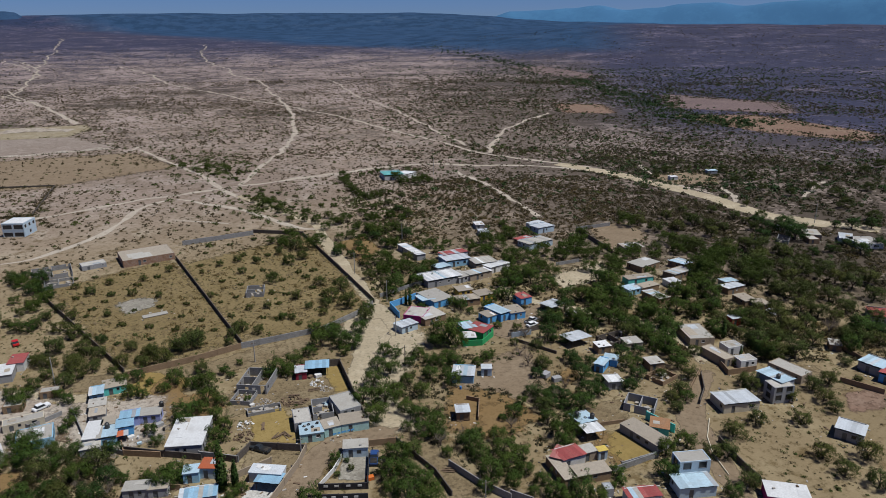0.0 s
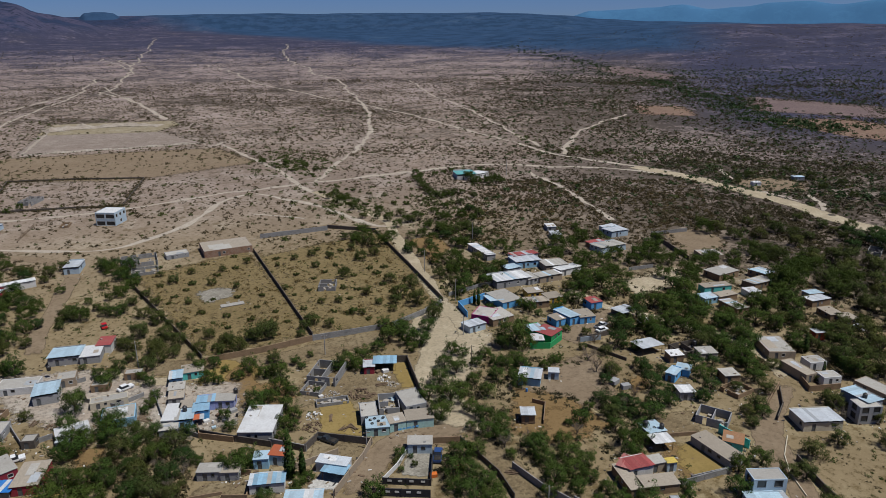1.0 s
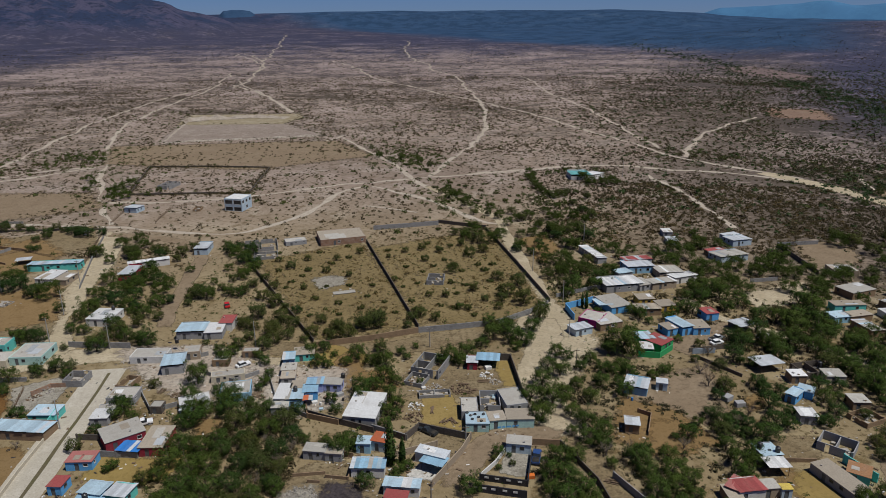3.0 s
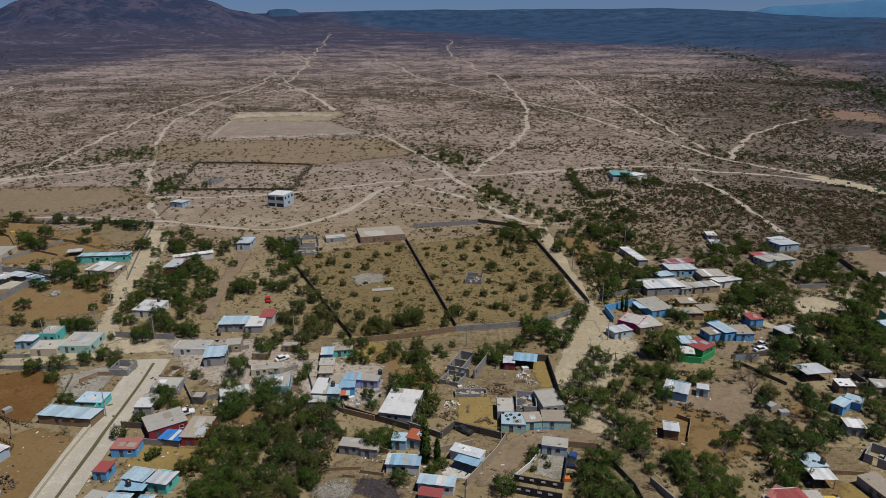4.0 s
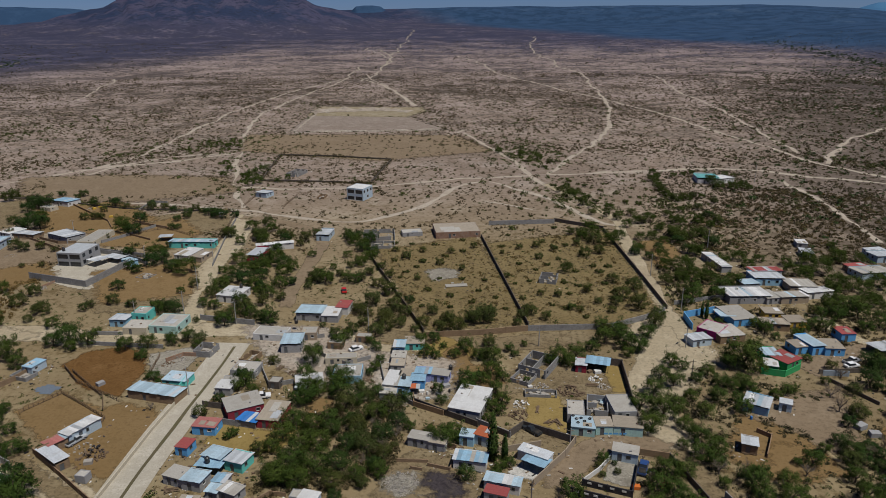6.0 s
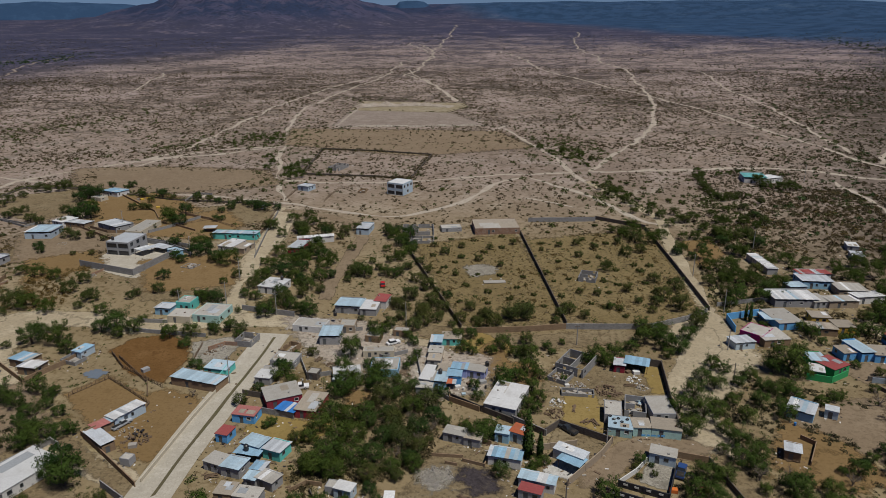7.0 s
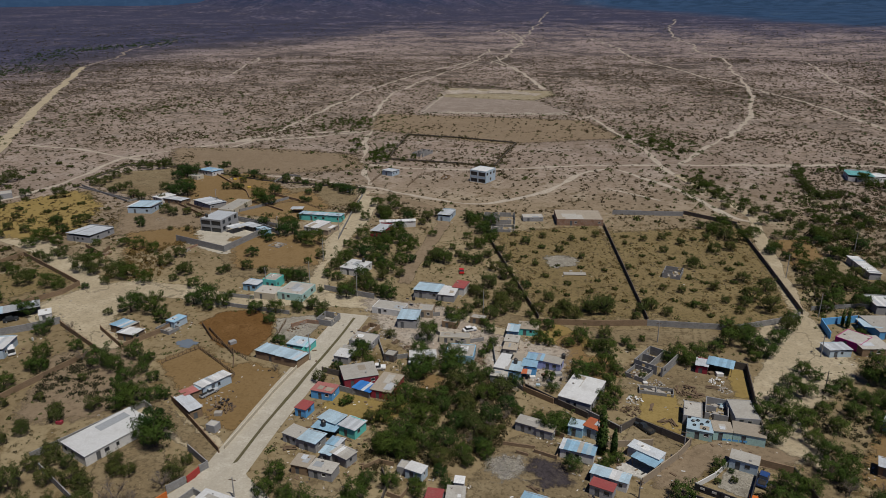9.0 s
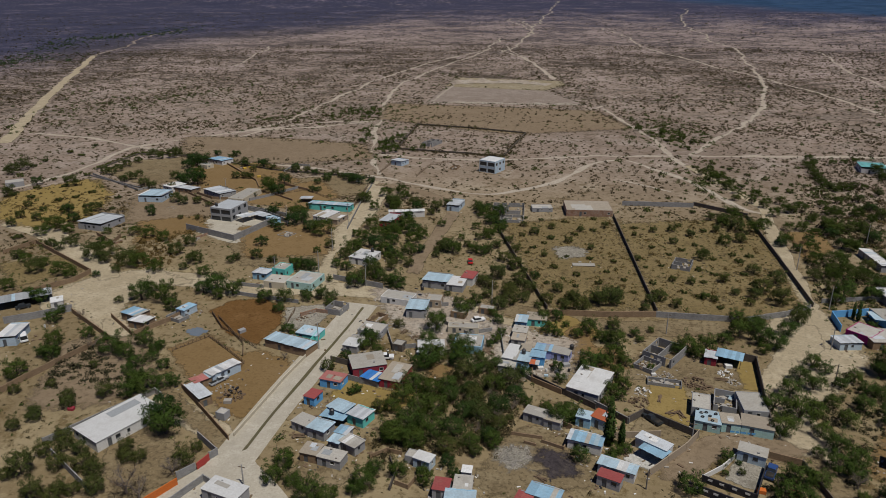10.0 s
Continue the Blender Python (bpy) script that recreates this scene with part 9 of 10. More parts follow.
tree("olive", 108.3, 121.8, 2.5); tree("olive", 115.7, 138.3, 2.1); tree("olive", 139.5, 136.7, 1.8); far_tree("olive", 403.3, 312.6, 4.4)
far_tree("olive", 426.6, 319.5, 5.5); far_tree("olive", 333.9, 288.1, 4.6); far_tree("olive", 334.4, 273.4, 4.5); far_tree("olive", 317.6, 252.1, 4.9)
far_tree("olive", 311.8, 231.3, 4.7); far_tree("olive", 313.0, 284.0, 3.7); far_tree("olive", 308.8, 300.2, 3.7); far_tree("olive", 304.3, 317.6, 3.8)
far_tree("olive", 325.1, 326.0, 4.0); far_tree("olive", 320.8, 345.6, 4.1); far_tree("olive", 319.7, 365.4, 4.2); far_tree("olive", 363.4, 276.2, 4.7)
far_tree("olive", 380.3, 321.9, 4.3); far_tree("olive", 287.6, 358.8, 4.0); far_tree("olive", 271.9, 349.4, 3.1); far_tree("olive", 247.1, 326.6, 2.8)
tree("olive", 249.6, 257.6, 3.7); tree("olive", 247.7, 271.2, 3.2); far_tree("olive", 273.0, 275.0, 2.7); tree("olive", 224.1, 255.5, 4.2)
tree("olive", 200.1, 253.7, 4.5); tree("olive", 198.4, 264.3, 4.6); tree("olive", 198.2, 277.7, 3.6); tree("olive", 218.8, 269.7, 3.6)
tree("olive", 234.4, 276.4, 3.2); tree("olive", 218.9, 238.0, 4.0); tree("olive", 230.8, 244.2, 3.5); tree("olive", 210.6, 250.8, 4.0)
tree("olive", 248.4, 248.7, 3.1); tree("olive", 215.1, 223.0, 3.3)
far_tree("tree", 89.3, 404.8, 3.6); far_tree("tree", 88.4, 389.3, 3.5); far_tree("tree", 88.1, 374.6, 3.3); far_tree("tree", 89.4, 364.3, 3.3)
far_tree("tree", 93.0, 359.8, 2.9); far_tree("tree", 98.5, 362.6, 2.6); far_tree("tree", 106.5, 367.4, 2.3); far_tree("tree", 91.5, 422.0, 3.4)
far_tree("tree", 120.0, 400.8, 4.3); far_tree("tree", 122.0, 390.1, 4.2); far_tree("tree", 128.3, 387.7, 4.2); far_tree("tree", 134.5, 390.2, 4.3)
far_tree("tree", 137.5, 388.3, 2.9); far_tree("tree", 102.4, 415.4, 3.0); far_tree("tree", 109.4, 421.0, 2.6); far_tree("tree", 115.4, 422.9, 3.0)
far_tree("tree", 134.2, 422.5, 2.7); far_tree("tree", 93.5, 415.4, 2.9); far_tree("tree", 89.1, 339.5, 2.8); far_tree("tree", 80.7, 319.1, 2.9)
far_tree("tree", 80.9, 330.9, 2.7); far_tree("tree", 84.2, 316.4, 3.4); far_tree("tree", 92.1, 318.9, 3.5); far_tree("tree", 69.9, 320.6, 4.0)
far_tree("tree", 63.9, 318.9, 3.4); far_tree("tree", 57.5, 328.0, 2.9); far_tree("tree", 54.2, 340.3, 3.0); far_tree("tree", 76.5, 298.0, 3.8)
far_tree("tree", 72.0, 306.9, 2.8); far_tree("tree", 96.1, 313.2, 2.9); far_tree("tree", 41.3, 369.4, 3.2); far_tree("tree", 37.3, 386.0, 2.7)
far_tree("tree", 44.0, 357.5, 2.5); far_tree("tree", 37.7, 364.5, 3.2); far_tree("tree", 46.3, 344.1, 2.7)
far_tree("tree", -147.1, 395.6, 5.1); far_tree("tree", -139.8, 383.6, 4.2); far_tree("tree", -146.1, 412.4, 4.5); far_tree("tree", -143.0, 378.7, 3.5)
far_tree("tree", -151.0, 392.3, 3.6); far_tree("tree", -125.5, 394.1, 2.9); far_tree("tree", -130.2, 388.1, 2.5); far_tree("tree", -198.8, 333.6, 2.7)
far_tree("tree", -176.8, 298.0, 3.6); far_tree("tree", -170.5, 290.9, 3.0); far_tree("tree", -177.5, 431.8, 3.6); far_tree("tree", -170.0, 416.7, 3.1)
far_tree("tree", -167.6, 401.5, 3.0); far_tree("tree", -1.4, 488.2, 3.4); far_tree("tree", 6.3, 471.7, 3.2); far_tree("tree", 14.2, 477.6, 3.3)
far_tree("tree", 25.5, 467.5, 3.2); far_tree("tree", -210.1, 500.7, 3.7); far_tree("tree", -197.8, 489.8, 3.6); far_tree("tree", -219.7, 503.9, 2.8)
tree("dark", -236.1, 324.2, 5.2); tree("dark", -234.6, 315.8, 4.4); tree("dark", -224.0, 347.3, 3.2); tree("dark", -195.5, 327.9, 4.0)
tree("dark", -210.4, 289.2, 5.6); tree("dark", -214.8, 286.1, 5.0); tree("dark", -162.8, 283.6, 4.6); tree("dark", -168.2, 300.3, 4.5)
tree("dark", -142.2, 317.2, 3.3); tree("dark", -133.1, 311.7, 3.9); tree("dark", -146.6, 293.3, 2.3); tree("dark", -149.9, 254.7, 3.9)
tree("dark", -105.0, 281.9, 4.0); tree("dark", -91.9, 278.5, 3.1)
far_tree("olive", -258.2, 334.6, 4.4); far_tree("olive", -259.9, 342.0, 3.7); far_tree("olive", -268.8, 332.5, 4.1); far_tree("olive", -262.8, 330.5, 3.3)
far_tree("olive", -268.9, 318.9, 3.2); far_tree("olive", -268.8, 309.6, 3.2); far_tree("olive", -266.6, 300.3, 3.5); far_tree("olive", -265.9, 293.2, 3.4)
far_tree("olive", -247.7, 287.8, 3.3); tree("olive", -234.1, 279.1, 3.8); tree("olive", -227.1, 276.2, 3.1); tree("olive", -248.8, 283.0, 3.3)
far_tree("olive", -248.2, 293.9, 2.7); far_tree("olive", -271.9, 296.0, 3.1); tree("olive", -217.0, 277.7, 2.8); tree("olive", -196.4, 257.6, 3.4)
tree("olive", -191.0, 260.3, 2.8); tree("olive", -183.6, 257.9, 1.9); far_tree("olive", -223.7, 340.7, 2.5); far_tree("olive", -212.3, 336.9, 2.4)
tree("olive", -196.2, 318.4, 2.6); tree("olive", -173.8, 323.2, 3.2); tree("olive", -168.4, 325.5, 2.9); tree("olive", -188.5, 325.6, 2.6)
tree("olive", -193.6, 305.6, 3.2); tree("olive", -190.4, 305.7, 2.5); tree("olive", -150.1, 310.4, 2.4); tree("olive", -151.6, 324.2, 2.8)
tree("olive", -138.2, 267.1, 2.4); tree("olive", -177.5, 240.5, 1.8); tree("olive", -184.7, 239.0, 1.6); tree("olive", -206.0, 195.1, 3.0)
tree("olive", -208.3, 201.6, 2.6); tree("olive", -212.1, 197.3, 2.6); tree("olive", -241.6, 220.5, 2.9); tree("olive", -251.5, 221.6, 2.9)
tree("olive", -245.7, 211.7, 2.8); tree("olive", -260.9, 235.2, 2.5); tree("olive", -208.2, 205.9, 2.1)
tree("shrub", -325.2, 286.0, 3.0); tree("shrub", -309.9, 278.4, 2.5); tree("shrub", -317.3, 295.0, 2.6); tree("shrub", -321.6, 307.2, 2.7)
tree("shrub", -323.8, 328.5, 2.8); tree("shrub", -312.0, 324.3, 2.7); tree("shrub", -323.1, 348.3, 2.5); tree("shrub", -282.0, 247.9, 2.9)
tree("shrub", -270.8, 246.5, 2.6); tree("shrub", -254.7, 246.4, 2.5); tree("shrub", -251.7, 233.6, 2.7); tree("shrub", -250.8, 252.5, 2.2)
tree("shrub", -235.6, 242.5, 2.7); tree("shrub", -222.0, 242.5, 2.0); tree("shrub", -231.8, 257.8, 2.1); tree("shrub", -249.8, 262.2, 2.5)
tree("shrub", -270.7, 267.0, 2.3); tree("shrub", -285.9, 275.8, 2.4); tree("shrub", -282.4, 261.5, 2.3); tree("shrub", -275.9, 288.0, 2.4)
tree("shrub", -232.0, 200.9, 2.7); tree("shrub", -221.8, 196.1, 2.4)
far_tree("tree", -117.9, 283.4, 3.8); far_tree("tree", -112.5, 294.9, 3.6); far_tree("tree", -100.0, 275.2, 3.6); far_tree("tree", -102.3, 293.6, 3.3)
far_tree("tree", -109.9, 273.5, 3.1); far_tree("tree", -80.0, 238.3, 4.1); far_tree("tree", -78.3, 243.7, 3.2); tree("tree", -78.2, 226.4, 3.9)
tree("tree", -79.5, 217.4, 3.8); tree("tree", -86.5, 224.7, 3.5); far_tree("tree", -100.6, 237.4, 3.2); far_tree("tree", -102.0, 250.1, 3.9)
tree("tree", -98.2, 225.9, 2.7); tree("tree", -94.3, 206.3, 2.9); tree("tree", -94.8, 215.1, 2.6); far_tree("tree", -75.1, 260.4, 2.4)
far_tree("tree", -63.1, 246.6, 2.1); tree("tree", -62.4, 231.5, 3.5); tree("tree", -66.2, 237.3, 3.1); tree("tree", -55.6, 234.2, 3.0)
tree("tree", -51.9, 232.2, 3.0); far_tree("tree", -61.0, 276.9, 4.0); far_tree("tree", -55.9, 270.5, 3.9); far_tree("tree", -65.6, 285.9, 3.1)
far_tree("tree", -50.8, 257.3, 3.8); far_tree("tree", -52.8, 250.8, 3.2); far_tree("tree", -60.8, 260.7, 2.4)
far_tree("tree", 152.1, 243.4, 5.1); far_tree("tree", 153.3, 232.0, 4.4); far_tree("tree", 154.1, 217.0, 4.3); tree("tree", 142.3, 205.0, 4.0)
tree("tree", 131.4, 193.7, 4.2); tree("tree", 134.9, 190.2, 3.8); far_tree("tree", 168.4, 226.1, 4.5); far_tree("tree", 161.6, 205.6, 3.3)
tree("tree", 157.7, 179.9, 4.8); tree("tree", 165.9, 176.7, 4.8); far_tree("tree", 182.9, 199.6, 5.8); far_tree("tree", 173.6, 191.5, 4.2)
far_tree("tree", 198.5, 194.3, 5.4); far_tree("tree", 190.7, 184.0, 4.7); far_tree("tree", 202.3, 209.0, 4.6); far_tree("tree", 201.2, 214.2, 4.2)
tree("tree", 162.5, 159.5, 3.3); tree("tree", 162.9, 152.7, 3.1); tree("tree", 137.8, 173.4, 3.6); tree("tree", 135.2, 164.0, 3.5)
tree("tree", 131.6, 156.1, 3.8); tree("tree", 127.7, 162.4, 3.4); tree("tree", 123.7, 151.5, 3.3); tree("tree", 125.7, 146.4, 3.6)
tree("tree", 119.8, 175.5, 3.5); tree("tree", 112.4, 173.7, 3.4); tree("tree", 109.9, 145.9, 3.4); tree("tree", 151.0, 136.0, 4.1)
tree("tree", 152.7, 141.0, 3.4); tree("tree", 147.7, 153.0, 3.1); far_tree("tree", 79.0, 274.7, 3.5); tree("tree", 69.3, 234.7, 3.1)
far_tree("tree", 111.1, 224.3, 3.6); tree("tree", 111.9, 216.3, 3.5); far_tree("tree", 126.1, 225.3, 3.7); tree("tree", 112.4, 204.1, 3.4)
far_tree("tree", 114.4, 252.9, 3.5)
tree("olive", 136.0, 185.0, 3.3); tree("olive", 158.9, 187.2, 3.5); tree("olive", 176.6, 199.7, 3.3); tree("olive", 172.9, 163.1, 3.2)
tree("olive", 193.0, 174.6, 3.3); tree("olive", 212.9, 190.4, 4.6); tree("olive", 227.6, 207.7, 4.3); tree("olive", 127.7, 168.4, 3.1)
tree("olive", 127.4, 174.1, 3.2); tree("olive", 111.6, 179.3, 3.1); tree("olive", 161.0, 141.8, 3.5); tree("olive", 153.4, 145.0, 2.7)
tree("olive", 68.4, 246.6, 4.1); tree("olive", 80.2, 254.5, 3.3); tree("olive", 102.4, 215.8, 3.0); tree("olive", 118.9, 220.8, 3.2)
tree("olive", 200.1, 226.7, 4.3); tree("olive", 196.7, 233.4, 3.8); tree("olive", 180.4, 227.3, 3.6); tree("olive", 220.2, 218.8, 4.4)
tree("olive", 215.7, 204.7, 4.2)
far_tree("olive", 88.2, 409.9, 2.9); far_tree("olive", 88.5, 396.4, 3.2); far_tree("olive", 88.5, 382.3, 3.1); far_tree("olive", 89.0, 371.3, 3.0)
tree("olive", 91.1, 363.5, 2.9); tree("olive", 96.4, 364.9, 3.0); far_tree("olive", 102.1, 368.6, 3.0); tree("olive", 32.5, 376.0, 2.6)
tree("olive", 39.1, 372.0, 2.6); tree("olive", 42.6, 349.6, 3.1); far_tree("olive", 25.5, 462.4, 2.8); far_tree("olive", 32.0, 455.4, 2.8)
tree("olive", 44.7, 331.3, 2.6); tree("olive", 51.6, 328.7, 2.6); tree("olive", 55.6, 323.0, 2.9); tree("olive", 63.6, 330.7, 3.2)
tree("olive", 66.2, 317.9, 3.4); tree("olive", 73.5, 309.0, 2.8); tree("olive", 75.9, 299.6, 3.3); tree("olive", 84.9, 322.5, 2.9)
tree("olive", 83.3, 295.9, 3.2); tree("olive", 90.1, 299.4, 3.6); tree("olive", 101.0, 317.7, 3.5); tree("olive", 98.8, 344.3, 2.8)
tree("olive", 110.3, 357.5, 2.6)
tree("shrub", 34.8, 366.4, 2.6); tree("shrub", 41.0, 359.3, 2.5); tree("shrub", 30.5, 389.7, 2.4); tree("shrub", 20.7, 473.5, 2.9)
tree("shrub", 13.7, 481.1, 2.9); tree("shrub", 49.8, 356.4, 2.5); tree("shrub", 56.5, 348.0, 2.5); tree("shrub", 65.0, 355.4, 2.5)
tree("shrub", 70.7, 351.9, 2.5); tree("shrub", 120.1, 410.2, 3.0); tree("shrub", 120.8, 392.5, 2.8); tree("shrub", 119.2, 423.3, 2.7)
tree("shrub", 16.9, 456.2, 2.8); tree("shrub", 28.1, 439.2, 2.7); tree("shrub", 39.9, 401.4, 2.4); tree("shrub", 47.7, 390.6, 2.4)
tree("shrub", 55.1, 380.5, 2.3); tree("shrub", 62.3, 373.2, 2.3)
tree("dark", 75.6, 288.5, 3.4); tree("dark", 76.9, 275.9, 3.3); tree("dark", 89.7, 285.7, 3.4); tree("dark", 60.0, 267.2, 2.7)
tree("dark", 54.9, 272.0, 2.7); tree("dark", 65.6, 277.7, 3.0); tree("dark", 99.8, 330.1, 3.3)
far_tree("tree", -168.8, 286.4, 5.2); tree("dark", -151.0, 314.2, 3.5); tree("dark", -152.6, 305.2, 2.5); tree("dark", -138.2, 315.4, 3.7)
tree("dark", -148.7, 291.6, 2.4); far_tree("tree", -136.8, 253.1, 5.3); far_tree("tree", -117.9, 237.4, 5.5); far_tree("tree", -111.3, 218.3, 2.0)
far_tree("olive", -109.0, 224.8, 2.8); tree("tree", -111.1, 201.2, 3.5); tree("dark", -105.2, 200.9, 3.6); far_tree("tree", -104.3, 239.1, 2.4)
far_tree("tree", -94.4, 238.2, 4.8); far_tree("tree", -89.4, 241.9, 4.3); far_tree("tree", -86.7, 250.1, 4.9); far_tree("tree", -98.9, 222.8, 4.1)
far_tree("olive", -99.3, 216.4, 3.3); tree("dark", -85.9, 208.5, 3.8); tree("tree", -98.7, 208.0, 2.6); tree("tree", -79.4, 200.1, 3.5)
tree("tree", -74.1, 197.7, 3.6); far_tree("olive", -102.9, 279.3, 4.4); far_tree("olive", -106.6, 301.8, 3.5); far_tree("tree", -84.5, 220.4, 2.2)
tree("olive", -74.1, 214.9, 2.6); far_tree("olive", -95.2, 285.2, 3.3); tree("olive", -88.6, 181.5, 2.7); tree("tree", -88.9, 155.9, 1.6)
tree("tree", -85.6, 193.2, 4.0); tree("tree", -71.6, 195.2, 4.0); tree("dark", -67.8, 159.9, 3.1); tree("dark", -69.5, 148.8, 2.0)
tree("olive", -71.6, 142.2, 2.4); tree("olive", -62.2, 170.1, 2.1); tree("tree", -48.4, 155.7, 3.4); tree("tree", -41.6, 157.8, 3.6)
tree("tree", -34.5, 150.7, 2.9); tree("tree", -30.2, 154.7, 2.9); tree("olive", -31.2, 133.6, 3.4); tree("olive", -52.4, 128.2, 2.4)
tree("tree", -7.4, 158.1, 3.2); tree("tree", 16.0, 119.2, 3.4); tree("tree", -24.6, 123.8, 2.8); far_tree("tree", 192.6, 265.0, 5.4)
far_tree("olive", 192.6, 231.6, 3.3); far_tree("olive", 196.1, 221.7, 5.5); far_tree("tree", 188.9, 203.2, 6.5); far_tree("olive", 210.9, 223.3, 3.9)
far_tree("tree", 261.2, 252.8, 3.9); far_tree("olive", 244.2, 238.7, 3.7); tree("dark", 236.9, 226.1, 4.2); tree("dark", 250.7, 228.6, 5.0)
far_tree("olive", 219.8, 213.4, 5.1); far_tree("olive", 227.1, 249.1, 4.3); far_tree("olive", 224.8, 260.3, 4.4); far_tree("tree", 204.1, 192.6, 5.2)
tree("olive", 156.9, 171.4, 3.5); far_tree("olive", 195.7, 166.1, 6.0); far_tree("olive", 180.2, 162.9, 3.2); tree("tree", 149.5, 157.4, 3.3)
tree("tree", 189.5, 136.7, 5.5); tree("dark", 193.6, 135.1, 4.0); far_tree("olive", 233.1, 179.7, 4.3); far_tree("olive", 217.9, 181.4, 4.7)
far_tree("olive", 225.0, 193.4, 4.4); far_tree("olive", 252.2, 201.2, 2.9); tree("tree", 176.8, 130.8, 4.2); tree("tree", 166.3, 160.8, 3.0)
tree("tree", 60.5, 154.3, 3.3); tree("olive", 91.9, 178.5, 2.3); tree("olive", 86.8, 170.2, 1.8); tree("tree", 111.1, 168.4, 4.3)
tree("olive", 77.0, 134.3, 3.1); tree("bare", 66.2, 129.9, 2.1); tree("dark", 102.5, 136.2, 2.4); tree("olive", 121.7, 162.7, 3.9)
tree("tree", 86.5, 131.3, 4.0); tree("tree", 113.7, 125.3, 2.7); tree("tree", 93.8, 107.5, 3.0); tree("tree", 99.9, 108.3, 3.3)
tree("tree", 88.3, 100.3, 3.5); tree("tree", 97.4, 90.5, 2.8); tree("tree", 68.4, 101.7, 3.7); tree("dark", -228.9, 322.2, 5.0)
tree("dark", -236.3, 347.0, 3.0); far_tree("olive", -227.5, 295.1, 3.4); far_tree("tree", -217.8, 300.5, 4.7); tree("dark", -236.3, 232.2, 3.6)
far_tree("olive", -227.5, 239.0, 3.6); far_tree("olive", -226.1, 232.3, 2.9); tree("dark", -204.0, 244.5, 2.9); far_tree("tree", -201.2, 214.9, 2.4)
far_tree("olive", -203.2, 199.2, 2.6); far_tree("olive", -186.5, 190.7, 5.0); far_tree("olive", -268.3, 268.9, 4.8); tree("dark", -287.0, 266.6, 3.5)
far_tree("olive", -316.0, 279.5, 4.6); far_tree("olive", -318.5, 289.3, 5.5); far_tree("olive", -282.6, 245.7, 4.1); far_tree("olive", -170.5, 189.0, 5.3)
far_tree("olive", -160.9, 202.8, 3.8); far_tree("olive", -161.8, 212.6, 3.5); far_tree("olive", -148.9, 197.5, 3.7); far_tree("olive", -202.0, 259.8, 3.6)
far_tree("olive", -197.0, 174.5, 4.4); tree("dark", -173.8, 177.1, 1.8); far_tree("olive", -170.3, 182.6, 2.3); far_tree("tree", -166.0, 189.1, 4.2)
far_tree("tree", -157.4, 186.9, 3.7); tree("olive", -152.1, 161.9, 1.9); tree("tree", -144.9, 127.5, 3.0); tree("tree", -120.6, 138.1, 2.5)
tree("olive", -130.8, 126.7, 1.8); tree("tree", -123.9, 173.0, 2.8); far_tree("olive", -149.3, 191.3, 2.3); tree("tree", -114.4, 122.5, 3.3)
tree("olive", -123.5, 110.2, 2.6); tree("olive", -127.1, 103.5, 2.3); tree("olive", -114.8, 99.1, 2.5); tree("olive", -96.2, 96.8, 2.0)
tree("olive", -118.4, 116.4, 3.0); tree("olive", -100.1, 85.6, 2.2); tree("tree", -105.1, 125.2, 1.9)
far_tree("olive", 35.0, 268.5, 3.6); far_tree("olive", 25.8, 249.5, 3.3)
tree("tree", 45.7, 195.2, 3.6); far_tree("olive", 60.7, 240.9, 3.2); far_tree("olive", 64.5, 231.5, 3.2); tree("tree", 44.4, 170.1, 3.0)
tree("tree", 23.9, 131.5, 2.0); tree("olive", 22.7, 129.3, 1.3); tree("olive", 26.3, 127.4, 1.1); tree("tree", 23.1, 126.3, 1.0); tree("dark", 26.2, 130.7, 0.9)
join_woods()
BELOW_ROAD = [(197.9, 275.8), (223.4, 229.2), (268.2, 264.7), (246.0, 331.0)]
HILL_FOOT = [(125.1, 381.8), (197.9, 275.8), (246.0, 331.0), (190.3, 414.8)]
LANE_SIDE = [(57.9, 217.3), (80.9, 206.9), (125.2, 346.0), (64.9, 314.3)]
RISE_WEST = [(65.6, 318.7), (117.9, 322.6), (156.6, 447.1), (106.5, 450.9)]
HILL_FRONT = [(64.6, 287.6), (190.1, 243.9), (254.4, 365.7), (139.1, 392.8)]
ROADSIDE = [(233.4, 392.6), (306.2, 223.2), (425.7, 318.0), (309.4, 455.1)]
WEST_TREES = [(-791.1, 673.8), (-795.5, 726.4), (-860.7, 846.5), (-996.1, 1072.2), (-1003.7, 1159.8), (-967.3, 1271.5), (-1060.1, 1500.2)]
CACTUS_BAND = [(-176.4, 185.0), (-156.3, 190.7), (-169.8, 230.9), (-188.9, 233.1)]
STRAW_LOT = [(-214.0, 177.2), (-179.1, 195.6), (-227.3, 265.8), (-289.4, 248.4)]
BRUSH_YARD = [(-142.5, 284.7), (-71.0, 217.4), (-84.1, 291.7), (-122.8, 330.7)]
NORTH_YARDS = [(-263.8, 282.0), (-104.1, 245.8), (-134.1, 327.6), (-292.2, 353.1)]
HEDGES = [(-282.1, 301.0), (-285.3, 339.3), (-253.7, 343.5), (-189.4, 326.9), (-130.1, 325.2)]
LOT_WEST = [(-22.7, 196.4), (9.2, 203.7), (-8.4, 291.3), (-51.2, 272.4)]
LOT_EAST = [(11.0, 203.7), (55.4, 220.7), (46.0, 308.0), (-6.3, 311.2)]
EAST_SLOPE = [(130.7, 142.4), (201.5, 115.3), (361.4, 223.6), (211.4, 259.7)]
GROVE = [(-46.4, 103.7), (-21.1, 126.1), (-22.3, 155.3), (-55.7, 145.8)]
